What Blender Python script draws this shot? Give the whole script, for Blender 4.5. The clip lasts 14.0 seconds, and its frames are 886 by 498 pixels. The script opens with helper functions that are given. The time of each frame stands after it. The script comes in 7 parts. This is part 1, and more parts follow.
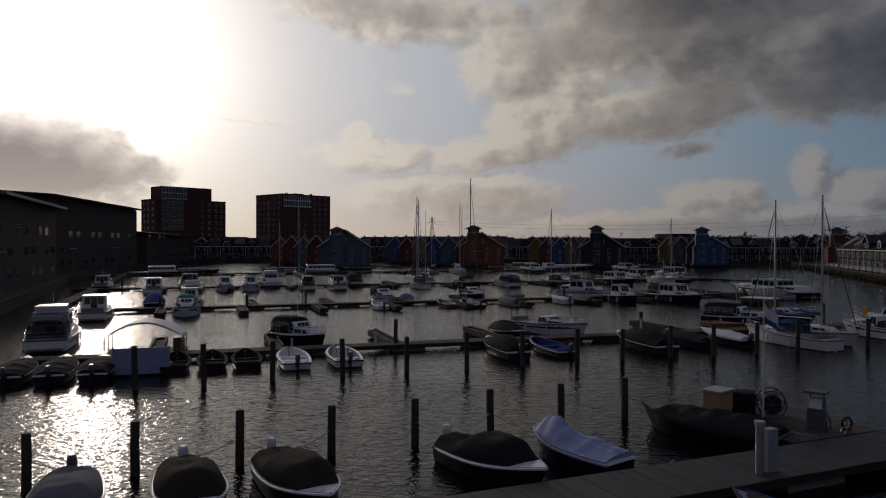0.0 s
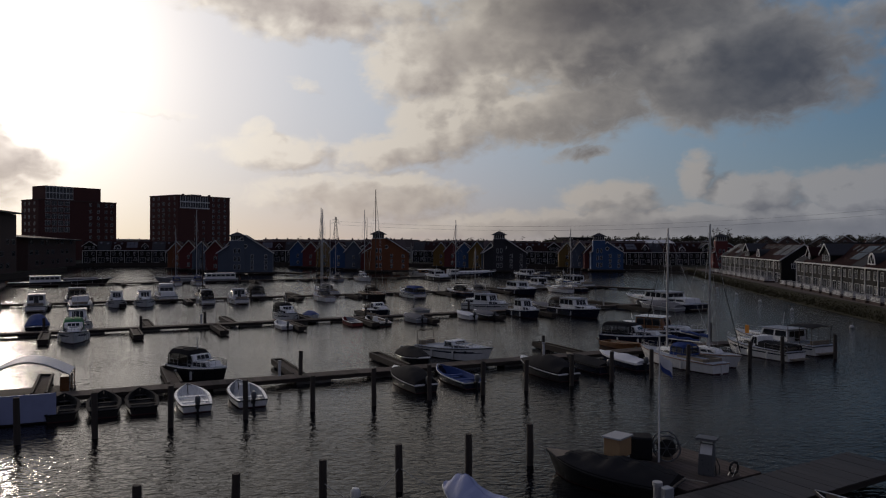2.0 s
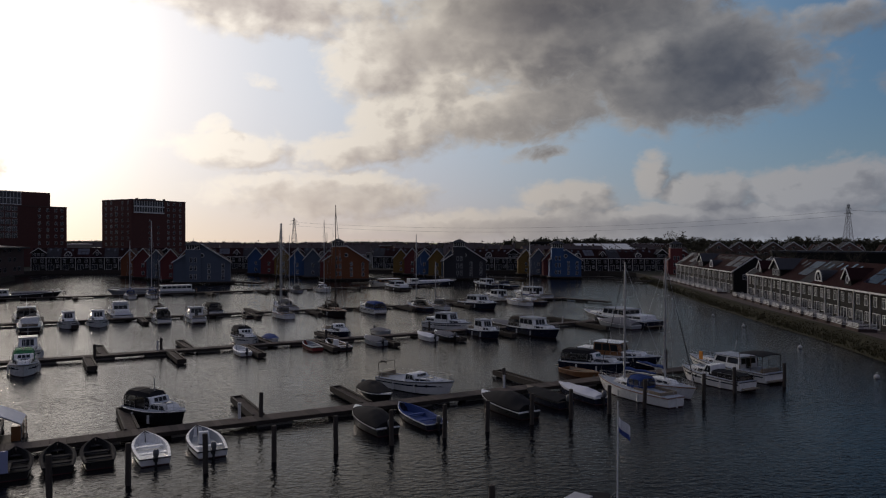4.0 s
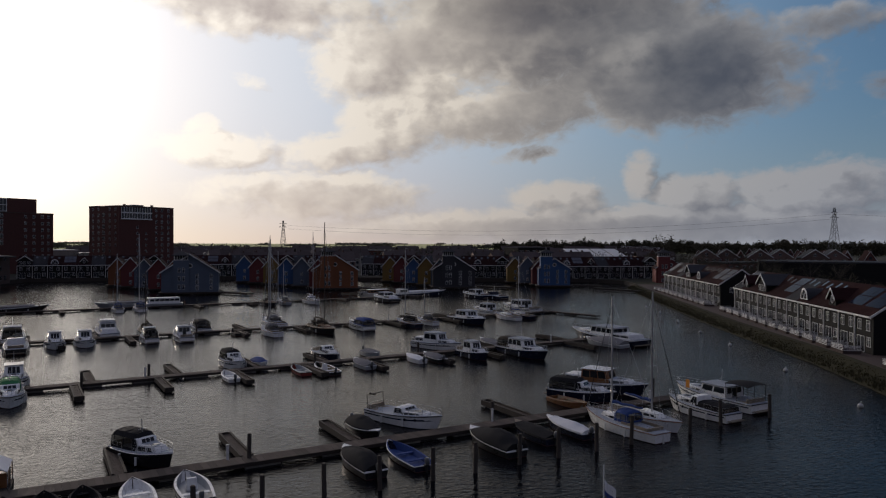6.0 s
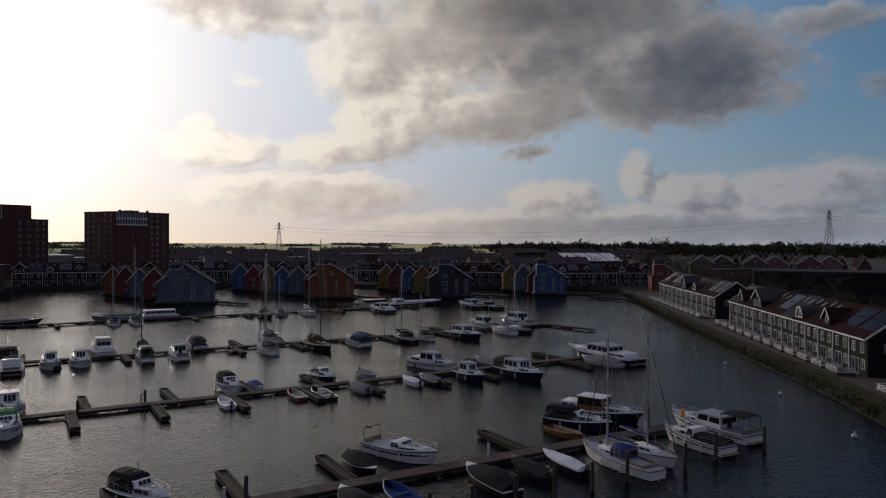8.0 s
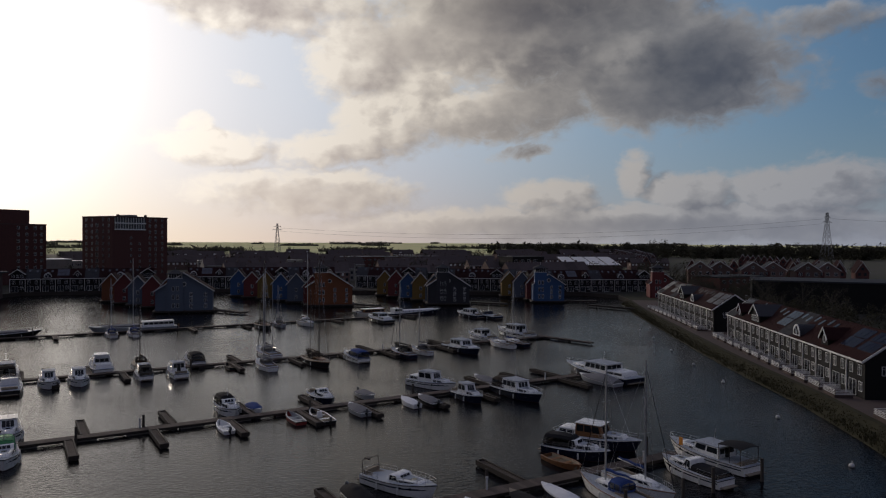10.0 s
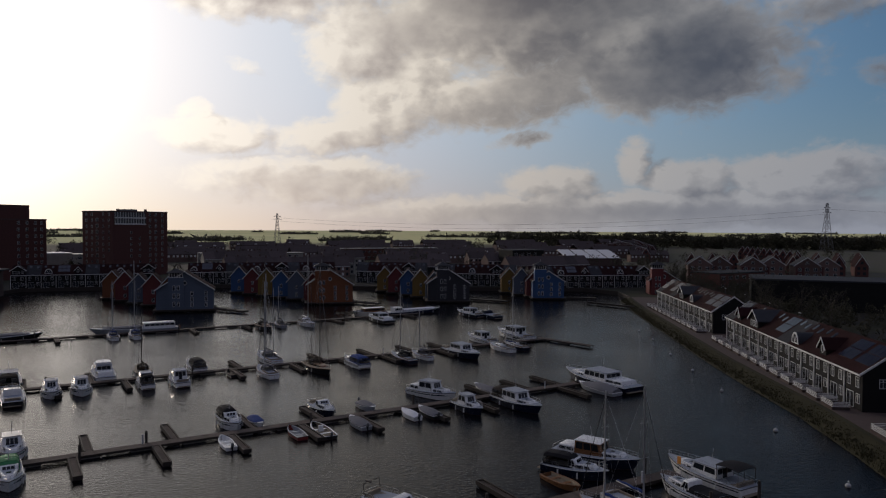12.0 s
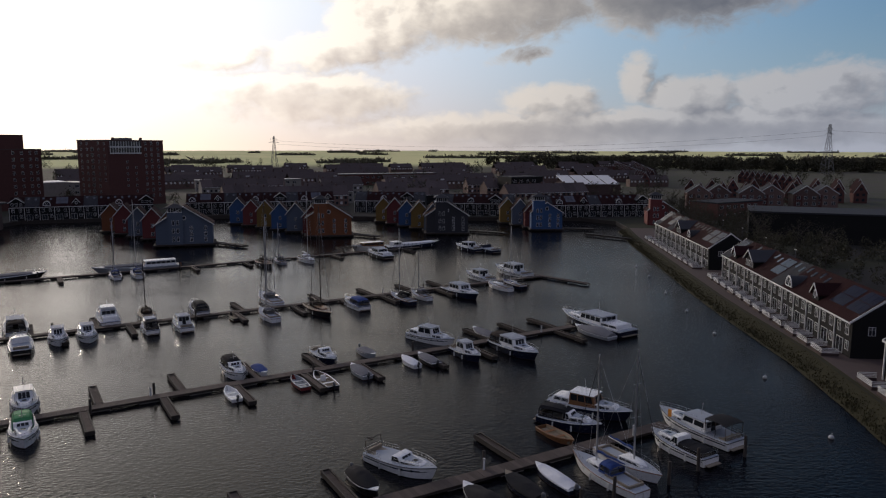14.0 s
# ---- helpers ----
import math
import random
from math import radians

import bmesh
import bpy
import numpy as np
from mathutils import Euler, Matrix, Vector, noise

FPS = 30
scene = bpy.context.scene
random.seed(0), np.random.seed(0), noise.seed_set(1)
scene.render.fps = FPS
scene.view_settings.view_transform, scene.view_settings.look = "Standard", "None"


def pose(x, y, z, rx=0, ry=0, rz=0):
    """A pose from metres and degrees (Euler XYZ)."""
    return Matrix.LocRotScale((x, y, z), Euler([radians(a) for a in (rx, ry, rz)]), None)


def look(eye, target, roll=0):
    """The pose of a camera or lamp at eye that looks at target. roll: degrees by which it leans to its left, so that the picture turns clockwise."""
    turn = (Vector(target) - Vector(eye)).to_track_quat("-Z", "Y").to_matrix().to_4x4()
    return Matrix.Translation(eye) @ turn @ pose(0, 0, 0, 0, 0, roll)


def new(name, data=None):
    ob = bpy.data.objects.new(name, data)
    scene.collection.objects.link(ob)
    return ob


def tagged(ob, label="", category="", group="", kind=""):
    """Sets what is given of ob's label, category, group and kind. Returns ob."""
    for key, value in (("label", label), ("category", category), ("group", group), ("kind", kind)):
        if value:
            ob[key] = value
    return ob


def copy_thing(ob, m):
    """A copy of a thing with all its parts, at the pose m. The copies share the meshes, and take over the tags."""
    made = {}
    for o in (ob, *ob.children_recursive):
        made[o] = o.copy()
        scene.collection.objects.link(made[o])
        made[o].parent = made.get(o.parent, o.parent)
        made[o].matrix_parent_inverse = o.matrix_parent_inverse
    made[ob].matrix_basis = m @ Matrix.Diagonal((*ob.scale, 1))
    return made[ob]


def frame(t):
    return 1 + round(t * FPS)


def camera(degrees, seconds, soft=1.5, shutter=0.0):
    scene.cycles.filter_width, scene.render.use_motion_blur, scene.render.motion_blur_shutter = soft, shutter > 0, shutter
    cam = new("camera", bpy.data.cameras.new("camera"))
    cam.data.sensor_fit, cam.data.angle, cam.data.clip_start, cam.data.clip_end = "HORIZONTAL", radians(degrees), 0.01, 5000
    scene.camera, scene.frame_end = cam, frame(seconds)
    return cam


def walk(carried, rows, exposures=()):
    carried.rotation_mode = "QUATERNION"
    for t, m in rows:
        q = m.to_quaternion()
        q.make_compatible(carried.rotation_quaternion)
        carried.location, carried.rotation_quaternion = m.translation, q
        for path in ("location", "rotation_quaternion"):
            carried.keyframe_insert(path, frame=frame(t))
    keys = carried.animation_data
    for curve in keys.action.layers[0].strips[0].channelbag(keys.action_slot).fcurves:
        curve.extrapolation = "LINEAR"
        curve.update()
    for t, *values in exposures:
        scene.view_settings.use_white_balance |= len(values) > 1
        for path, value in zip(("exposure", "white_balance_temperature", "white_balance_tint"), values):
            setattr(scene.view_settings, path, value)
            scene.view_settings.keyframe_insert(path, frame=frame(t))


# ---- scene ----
cam = camera(63.6, 14.0, soft=1.15)
PATH = [
    (0, (0.486, 1.071, 8.271), (0.483, 3.071, 8.255), 0.1),
    (0.5, (0.415, 1.038, 8.843), (0.499, 3.036, 8.827), 0.2),
    (1, (0.429, 1.1, 9.381), (0.592, 3.093, 9.366), 0.3),
    (1.5, (0.401, 1.135, 10.018), (0.629, 3.122, 10.002), 0.3),
    (2, (0.288, 1.188, 10.7), (0.552, 3.171, 10.681), 0.2),
    (2.5, (0.251, 1.191, 11.425), (0.549, 3.168, 11.405), 0.2),
    (3, (0.198, 1.176, 12.177), (0.529, 3.148, 12.157), 0.2),
    (5.5, (0.045, 0.741, 16.262), (0.446, 2.701, 16.24), 0.2),
    (6, (0.147, 0.808, 16.942), (0.551, 2.766, 16.922), 0.2),
    (6.5, (0.217, 0.645, 17.843), (0.625, 2.602, 17.821), 0.1),
    (7, (0.139, 0.636, 18.707), (0.549, 2.594, 18.685), 0.1),
    (7.5, (0.143, 0.659, 19.497), (0.555, 2.616, 19.474), 0.1),
    (8, (0.08, 0.704, 20.226), (0.495, 2.66, 20.204), 0.2),
    (10.5, (0.011, 0.663, 24.246), (0.431, 2.619, 24.22), 0.3),
    (11, (-0.019, 0.628, 25.068), (0.399, 2.584, 25.041), 0.3),
    (11.5, (-0.103, 0.608, 26.104), (0.318, 2.563, 26.066), 0.3),
    (12, (-0.111, 0.464, 27.127), (0.309, 2.418, 27.066), 0.3),
    (12.5, (-0.132, 0.364, 28.062), (0.289, 2.316, 27.944), 0.3),
    (13, (-0.094, 0.323, 29.196), (0.326, 2.27, 29.016), 0.2),
    (13.5, (-0.028, 0.343, 30.447), (0.392, 2.285, 30.214), 0.2),
    (14, (-0.075, 0.417, 31.666), (0.345, 2.351, 31.381), 0.1),
]
EXPOSURES = [(t, e, 6470, 19.0) for t, e in ((0, -0.80), (1, -0.66), (2, -0.48), (3, -0.31), (5.5, -0.12), (8, -0.12), (11, -0.15), (12, -0.12), (13, 0.05), (14, 0.35))]
walk(cam, [(t, look(e, g, r)) for t, e, g, r in PATH], EXPOSURES)

# ---------------------------------------------------------------- light
SUN_AZ, SUN_EL = -26.3, 12.8          # degrees, from +y towards +x
SUN_DIR = Vector((math.sin(radians(SUN_AZ)) * math.cos(radians(SUN_EL)), math.cos(radians(SUN_AZ)) * math.cos(radians(SUN_EL)), math.sin(radians(SUN_EL))))
sun = new("sun", bpy.data.lights.new("sun", "SUN"))
sun.data.energy, sun.data.angle, sun.data.color = 0.5, radians(4.0), (1.0, 0.87, 0.70)
sun.matrix_world = look(SUN_DIR * 100, (0, 0, 0))


class Nodes:
    """Short way to write node graphs."""

    def __init__(self, tree):
        self.t = tree

    def put(self, value, socket):
        if isinstance(value, bpy.types.NodeSocket):
            self.t.links.new(value, socket)
        elif value is not None:
            socket.default_value = value

    def m(self, op, a, b=None, c=None, clamp=False):
        n = self.t.nodes.new("ShaderNodeMath")
        n.operation, n.use_clamp = op, clamp
        for v, s in zip((a, b, c), n.inputs):
            self.put(v, s)
        return n.outputs[0]

    def vec(self, x, y, z):
        n = self.t.nodes.new("ShaderNodeCombineXYZ")
        for v, s in zip((x, y, z), n.inputs):
            self.put(v, s)
        return n.outputs[0]

    def noise(self, v, scale, detail=2.0, rough=0.5, distort=0.0):
        n = self.t.nodes.new("ShaderNodeTexNoise")
        self.put(v, n.inputs["Vector"])
        n.inputs["Scale"].default_value, n.inputs["Detail"].default_value = scale, detail
        n.inputs["Roughness"].default_value, n.inputs["Distortion"].default_value = rough, distort
        return n.outputs["Fac"]

    def mix(self, f, a, b, blend="MIX"):
        n = self.t.nodes.new("ShaderNodeMix")
        n.data_type, n.blend_type = "RGBA", blend
        self.put(f, n.inputs[0])
        for v, s in ((a, n.inputs[6]), (b, n.inputs[7])):
            self.put((*v, 1.0) if isinstance(v, tuple) and len(v) == 3 else v, s)
        return n.outputs[2]

    def ramp(self, v, lo, hi, a=0.0, b=1.0):
        n = self.t.nodes.new("ShaderNodeMapRange")
        n.interpolation_type = "SMOOTHSTEP"
        for x, s in zip((v, lo, hi, a, b), n.inputs):
            self.put(x, s)
        return n.outputs[0]


def build_sky():
    world = bpy.data.worlds.new("sky")
    scene.world = world
    world.use_nodes = True
    t = world.node_tree
    t.nodes.clear()
    g = Nodes(t)
    out, bg = t.nodes.new("ShaderNodeOutputWorld"), t.nodes.new("ShaderNodeBackground")
    t.links.new(bg.outputs[0], out.inputs[0])
    sky = t.nodes.new("ShaderNodeTexSky")
    sky.sky_type, sky.sun_disc = "NISHITA", False
    sky.sun_elevation, sky.sun_rotation = radians(SUN_EL), radians(SUN_AZ)
    sky.air_density, sky.dust_density, sky.ozone_density = 1.0, 1.2, 1.0
    co = t.nodes.new("ShaderNodeTexCoord").outputs["Generated"]
    sep = t.nodes.new("ShaderNodeSeparateXYZ")
    t.links.new(co, sep.inputs[0])
    x, y, z = sep.outputs
    az = g.m("MULTIPLY", g.m("ARCTAN2", x, y), 57.2958)
    el = g.m("MULTIPLY", g.m("ARCSINE", g.m("MINIMUM", g.m("MAXIMUM", z, -1.0), 1.0)), 57.2958)
    dot = t.nodes.new("ShaderNodeVectorMath")
    dot.operation = "DOT_PRODUCT"
    t.links.new(co, dot.inputs[0])
    dot.inputs[1].default_value = SUN_DIR
    # angle from the sun
    ang = g.m("MULTIPLY", g.m("ARCCOSINE", g.m("MINIMUM", dot.outputs["Value"], 1.0)), 57.2958)

    # cloud masses: azimuth, elevation, half width, half height, weight, lean
    masses = (
        (19.0, 16.4, 14.0, 4.6, 1.25, -0.03), (29.0, 13.0, 10.0, 4.6, 1.30, -0.05), (36.0, 11.0, 3.6, 2.0, 0.95, -0.05), (39.0, 15.2, 4.2, 1.3, 0.85, 0.05),
        (17.0, 10.2, 9.0, 2.7, 1.15, 0.14), (8.5, 10.2, 5.6, 3.6, 1.15, 0.25), (5.0, 14.6, 4.8, 4.6, 1.10, -0.30), (3.6, 7.2, 6.0, 1.7, 1.00, 0.10),
        (-4.5, 18.0, 9.5, 2.6, 1.15, -0.10), (-6.0, 7.0, 4.4, 1.5, 0.95, -0.02), (-7.1, 8.5, 1.5, 0.9, 0.85, 0.0), (1.5, 3.6, 9.0, 2.0, 0.95, 0.0),
        (20.3, 3.4, 4.0, 1.6, 1.00, 0.0), (27.2, 5.2, 1.3, 2.0, 0.95, 0.15), (31.0, 3.6, 3.4, 1.6, 1.00, 0.0), (39.5, 3.9, 6.5, 1.9, 1.05, 0.03),
        (27.0, 1.4, 24.0, 1.5, 1.10, 0.0), (-3.4, 12.1, 1.7, 0.55, 0.52, -0.30), (-15.0, 9.4, 4.0, 0.55, 0.62, -0.05), (18.6, 6.9, 2.6, 0.6, 0.72, 0.20),
        (34.5, 18.2, 3.0, 0.5, 0.55, 0.05), (43.5, 10.6, 1.6, 1.0, 0.6, 0.0), (-30.5, 6.2, 9.0, 3.1, 1.6, -0.14), (-24.0, 19.6, 8.0, 1.6, 0.9, 0.05),
        (58.0, 9.0, 12.0, 5.0, 1.1, 0.0), (-54.0, 9.0, 12.0, 4.0, 1.1, 0.0),
    )
    # the undersides and cores that lie in shade, and the crests that stand out of them
    cores = (
        (31.0, 12.6, 10.0, 5.2, 1.0, -0.05), (21.0, 16.8, 12.0, 3.2, 1.0, 0.0), (18.0, 9.0, 8.5, 1.7, 0.85, 0.10), (25.0, 10.8, 7.0, 2.8, 0.90, 0.05), (21.0, 13.8, 12.5, 5.0, 0.98, 0.0),
        (-6.5, 18.4, 8.0, 1.5, 0.75, -0.10), (2.0, 3.2, 9.0, 1.6, 0.60, 0.0), (8.0, 7.0, 4.0, 1.2, 0.45, 0.1), (10.0, 15.2, 5.0, 2.8, 0.75, -0.1), (-31.0, 5.4, 10.5, 3.2, 1.15, -0.14),
        (28.0, 1.2, 24.0, 1.1, 0.85, 0.0), (18.6, 6.9, 3.4, 1.0, 1.3, 0.20), (43.5, 10.6, 2.4, 1.6, 1.2, 0.0), (39.5, 15.2, 4.0, 1.4, 0.9, 0.05),
    )
    crests = ((13.6, 12.3, 3.6, 1.3, 0.75, 0.28), (9.6, 10.4, 2.6, 0.8, 0.45, 0.30), (26.0, 13.9, 1.9, 1.1, 0.28, 0.3), (37.5, 4.0, 2.6, 0.8, 0.35, 0.0))

    # the masses are bent by slow noise, so that their edges wander
    slow = g.vec(g.m("MULTIPLY", az, 0.16), g.m("MULTIPLY", el, 0.26), 7.7)
    waz = g.m("MULTIPLY", g.m("SUBTRACT", g.noise(slow, 1.0, 4.0, 0.6), 0.5), 4.2)
    wel = g.m("MULTIPLY", g.m("SUBTRACT", g.noise(slow, 1.4, 4.0, 0.6, 0.4), 0.5), 2.4)

    def blobs(a, e, rows, sharp):
        total = None
        for ma, me_, w, h, k, lean in rows:
            u = g.m("MULTIPLY", g.m("SUBTRACT", a, ma), 1.0 / w)
            s = g.m("SUBTRACT", g.m("SUBTRACT", e, me_), g.m("MULTIPLY", g.m("SUBTRACT", a, ma), lean))
            s = g.m("MULTIPLY", s, 1.0 / h)
            r = g.m("ADD", g.m("MULTIPLY", u, u), g.m("MULTIPLY", s, s))
            if sharp:
                r = g.m("MULTIPLY", r, r)
            b = g.m("MULTIPLY", g.m("POWER", 2.718, g.m("MULTIPLY", r, -0.7)), k)
            total = b if total is None else g.m("MAXIMUM", total, b)
        return total

    def cells(v, scale, detail):
        n = t.nodes.new("ShaderNodeTexVoronoi")
        n.feature = "SMOOTH_F1"
        n.normalize = True
        t.links.new(v, n.inputs["Vector"])
        n.inputs["Scale"].default_value, n.inputs["Detail"].default_value = scale, detail
        n.inputs["Roughness"].default_value, n.inputs["Smoothness"].default_value = 0.5, 0.6
        return n.outputs["Distance"]

    def field(da, de):
        a, e = g.m("ADD", az, da), g.m("ADD", el, de)
        v = g.vec(g.m("MULTIPLY", a, 0.12), g.m("MULTIPLY", e, 0.17), 3.1)
        n = g.noise(v, 1.0, 6.0, 0.56, 0.25)
        wob = g.m("MULTIPLY", g.m("SUBTRACT", g.noise(v, 4.0, 4.0, 0.55), 0.5), 0.35)
        vv = g.vec(g.m("ADD", g.m("MULTIPLY", a, 0.40), wob), g.m("ADD", g.m("MULTIPLY", e, 0.52), wob), 1.7)
        puff = g.m("SUBTRACT", 0.30, cells(vv, 1.0, 2.5))
        total = blobs(g.m("ADD", a, waz), g.m("ADD", e, wel), masses, True)
        # heavy cover overhead and behind, unseen and added to shape the light
        high = g.ramp(e, 18.5, 27.0, 0.0, 1.2)
        back = g.ramp(g.m("ABSOLUTE", g.m("SUBTRACT", a, 10.0)), 62.0, 85.0, 0.0, 1.0)
        total = g.m("MAXIMUM", total, g.m("MAXIMUM", high, back))
        body = g.m("ADD", total, g.m("MULTIPLY", g.m("SUBTRACT", n, 0.5), 1.15))
        wisp = g.m("MULTIPLY", g.m("SUBTRACT", g.noise(v, 5.0, 7.0, 0.62, 0.6), 0.5), 0.95)
        return g.m("ADD", g.m("ADD", body, wisp), g.m("MULTIPLY", puff, 0.75)), g.m("ADD", g.m("ADD", body, g.m("MULTIPLY", wisp, 0.3)), g.m("MULTIPLY", puff, 1.0))

    (d0, p0), (d1, p1) = field(0.0, 0.0), field(-1.1, 0.55)
    alpha = g.ramp(d0, 0.26, 0.98)
    lit = g.m("MULTIPLY_ADD", g.m("SUBTRACT", p0, p1), 1.5, 0.42, clamp=True)
    soft = g.noise(g.vec(g.m("MULTIPLY", az, 0.14), g.m("MULTIPLY", el, 0.24), 9.0), 1.0, 5.0, 0.5, 0.3)
    waz2, wel2 = g.m("ADD", az, g.m("MULTIPLY", waz, 0.7)), g.m("ADD", el, g.m("MULTIPLY", wel, 0.7))
    core = blobs(waz2, wel2, cores, False)
    crest = g.m("MULTIPLY", blobs(waz2, wel2, crests, False), g.ramp(lit, 0.15, 0.75, 0.35, 1.15))
    relief = g.m("MULTIPLY", g.m("SUBTRACT", 0.5, lit), g.ramp(core, 0.3, 0.9, 1.15, 0.24))
    shade = g.m("MULTIPLY", core, g.ramp(d0, 0.3, 1.35, 0.35, 0.95))
    shade = g.m("ADD", shade, g.m("MULTIPLY", g.m("SUBTRACT", soft, 0.5), 0.30))
    shade = g.m("SUBTRACT", g.m("ADD", shade, relief), crest, clamp=True)

    def tones(rows):
        """Colour by the angle from the sun: degrees, red, green, blue."""
        n = t.nodes.new("ShaderNodeValToRGB")
        n.color_ramp.interpolation = "B_SPLINE"
        e = n.color_ramp.elements
        while len(e) < len(rows):
            e.new(0.5)
        for q, (d, r, gg, b) in zip(e, rows):
            q.position, q.color = d / 80.0, (r / 40.0, gg / 40.0, b / 40.0, 1.0)
        t.links.new(g.m("MULTIPLY", ang, 1.0 / 80.0), n.inputs[0])
        return g.mix(1.0, n.outputs[0], (40.0, 40.0, 40.0), "MULTIPLY")

    bright = tones(((0, 30, 28, 24), (8, 19, 18, 15.4), (14, 13.4, 13.0, 10.8), (24, 9.4, 9.1, 7.8), (32, 8.4, 8.1, 6.7), (42, 6.2, 5.9, 4.9), (56, 3.7, 3.9, 3.75), (80, 2.3, 2.6, 2.9)))
    dark = tones(((0, 3.6, 3.2, 3.2), (12, 4.2, 3.8, 3.6), (28, 4.6, 4.2, 3.7), (38, 2.2, 2.1, 1.95), (48, 1.08, 1.18, 1.27), (58, 0.72, 0.90, 1.14), (80, 0.34, 0.46, 0.74)))
    pale = tones(((0, 36, 34, 29), (6, 23, 22, 19), (11, 14.5, 14.3, 13.0), (16, 10.4, 10.6, 10.2), (23, 7.6, 8.3, 8.5), (34, 5.2, 6.3, 7.0), (50, 2.9, 4.2, 5.0), (80, 1.1, 2.5, 4.2)))
    hazy = tones(((0, 22, 20, 15), (14, 12.4, 11.2, 8.0), (22, 9.6, 8.2, 6.2), (32, 6.4, 5.5, 4.6), (46, 3.75, 3.68, 3.5), (60, 3.0, 3.35, 3.65), (80, 2.6, 2.9, 3.4)))
    base = g.mix(1.0, sky.outputs[0], (0.25, 0.50, 0.70), "MULTIPLY")
    clear = g.mix(g.ramp(ang, 78.0, 34.0, 0.15, 1.0), base, pale)
    haze = g.m("MULTIPLY", g.m("POWER", 2.718, g.m("MULTIPLY", g.m("MAXIMUM", el, 0.0), -0.28)), 0.9)
    clear = g.mix(haze, clear, hazy)
    glow = g.m("POWER", 2.718, g.m("MULTIPLY", ang, -1.0 / 3.6))
    disc = g.m("POWER", 2.718, g.m("MULTIPLY", g.m("MULTIPLY", ang, ang), -1.0 / 4.5))
    clear = g.mix(1.0, clear, g.mix(glow, (0.0, 0.0, 0.0), (10.0, 9.4, 7.8)), "ADD")
    clear = g.mix(1.0, clear, g.mix(disc, (0.0, 0.0, 0.0), (240.0, 220.0, 180.0)), "ADD")
    cloud = g.mix(shade, bright, dark)
    # tones added to the mostly unseen sky overhead and behind, to steer the light
    rear = g.ramp(g.m("ABSOLUTE", g.m("SUBTRACT", az, 8.0)), 50.0, 95.0)
    # high on the right it is darkened, so the water reflects little
    over = g.m("MULTIPLY", g.ramp(el, 15.5, 22.0), g.ramp(az, -4.0, 18.0))
    cloud = g.mix(over, cloud, (0.13, 0.18, 0.36))
    # zenith and rear are lifted to brighten decks and facades
    cloud = g.mix(g.m("MAXIMUM", rear, g.ramp(el, 36.0, 56.0)), cloud, g.mix(g.ramp(el, 20.0, 56.0), (1.0, 1.08, 1.40), (2.2, 2.5, 3.5)))
    col = g.mix(alpha, clear, cloud)
    col = g.mix(g.m("MULTIPLY", haze, 0.72), col, hazy)
    t.links.new(col, bg.inputs[0])
    bg.inputs[1].default_value = 0.1


build_sky()


# ---------------------------------------------------------------- materials
def mat(name, color, rough=0.6, metal=0.0, vary=0.25, scale=6.0, bump=0.15, grain=None, random_tone=0.0, spec=0.5, stretch=(1, 1, 1)):
    m = bpy.data.materials.new(name)
    m.use_nodes = True
    t = m.node_tree
    g = Nodes(t)
    b = t.nodes["Principled BSDF"]
    co = t.nodes.new("ShaderNodeTexCoord").outputs["Object"]
    mp = t.nodes.new("ShaderNodeMapping")
    t.links.new(co, mp.inputs[0])
    mp.inputs["Scale"].default_value = stretch
    v = mp.outputs[0]
    big, fine = g.noise(v, scale * 0.12, 3.0, 0.6), g.noise(v, scale, 5.0, 0.65)
    f = g.m("ADD", g.m("MULTIPLY", g.m("SUBTRACT", big, 0.5), 1.6 * vary), g.m("MULTIPLY", g.m("SUBTRACT", fine, 0.5), vary))
    if random_tone:
        oi = t.nodes.new("ShaderNodeObjectInfo")
        f = g.m("ADD", f, g.m("MULTIPLY", g.m("SUBTRACT", oi.outputs["Random"], 0.5), random_tone))
    f = g.m("ADD", f, 1.0)
    tone = g.vec(f, f, f)
    col = g.mix(1.0, tuple(color), tone, "MULTIPLY")
    t.links.new(col, b.inputs["Base Color"])
    t.links.new(g.m("ADD", g.m("MULTIPLY", g.m("SUBTRACT", fine, 0.5), 0.25), rough, clamp=True), b.inputs["Roughness"])
    b.inputs["Metallic"].default_value = metal
    b.inputs["Specular IOR Level"].default_value = spec
    if bump:
        n = t.nodes.new("ShaderNodeBump")
        n.inputs["Strength"].default_value, n.inputs["Distance"].default_value = bump, 0.02
        t.links.new(fine, n.inputs["Height"])
        t.links.new(n.outputs[0], b.inputs["Normal"])
    return m


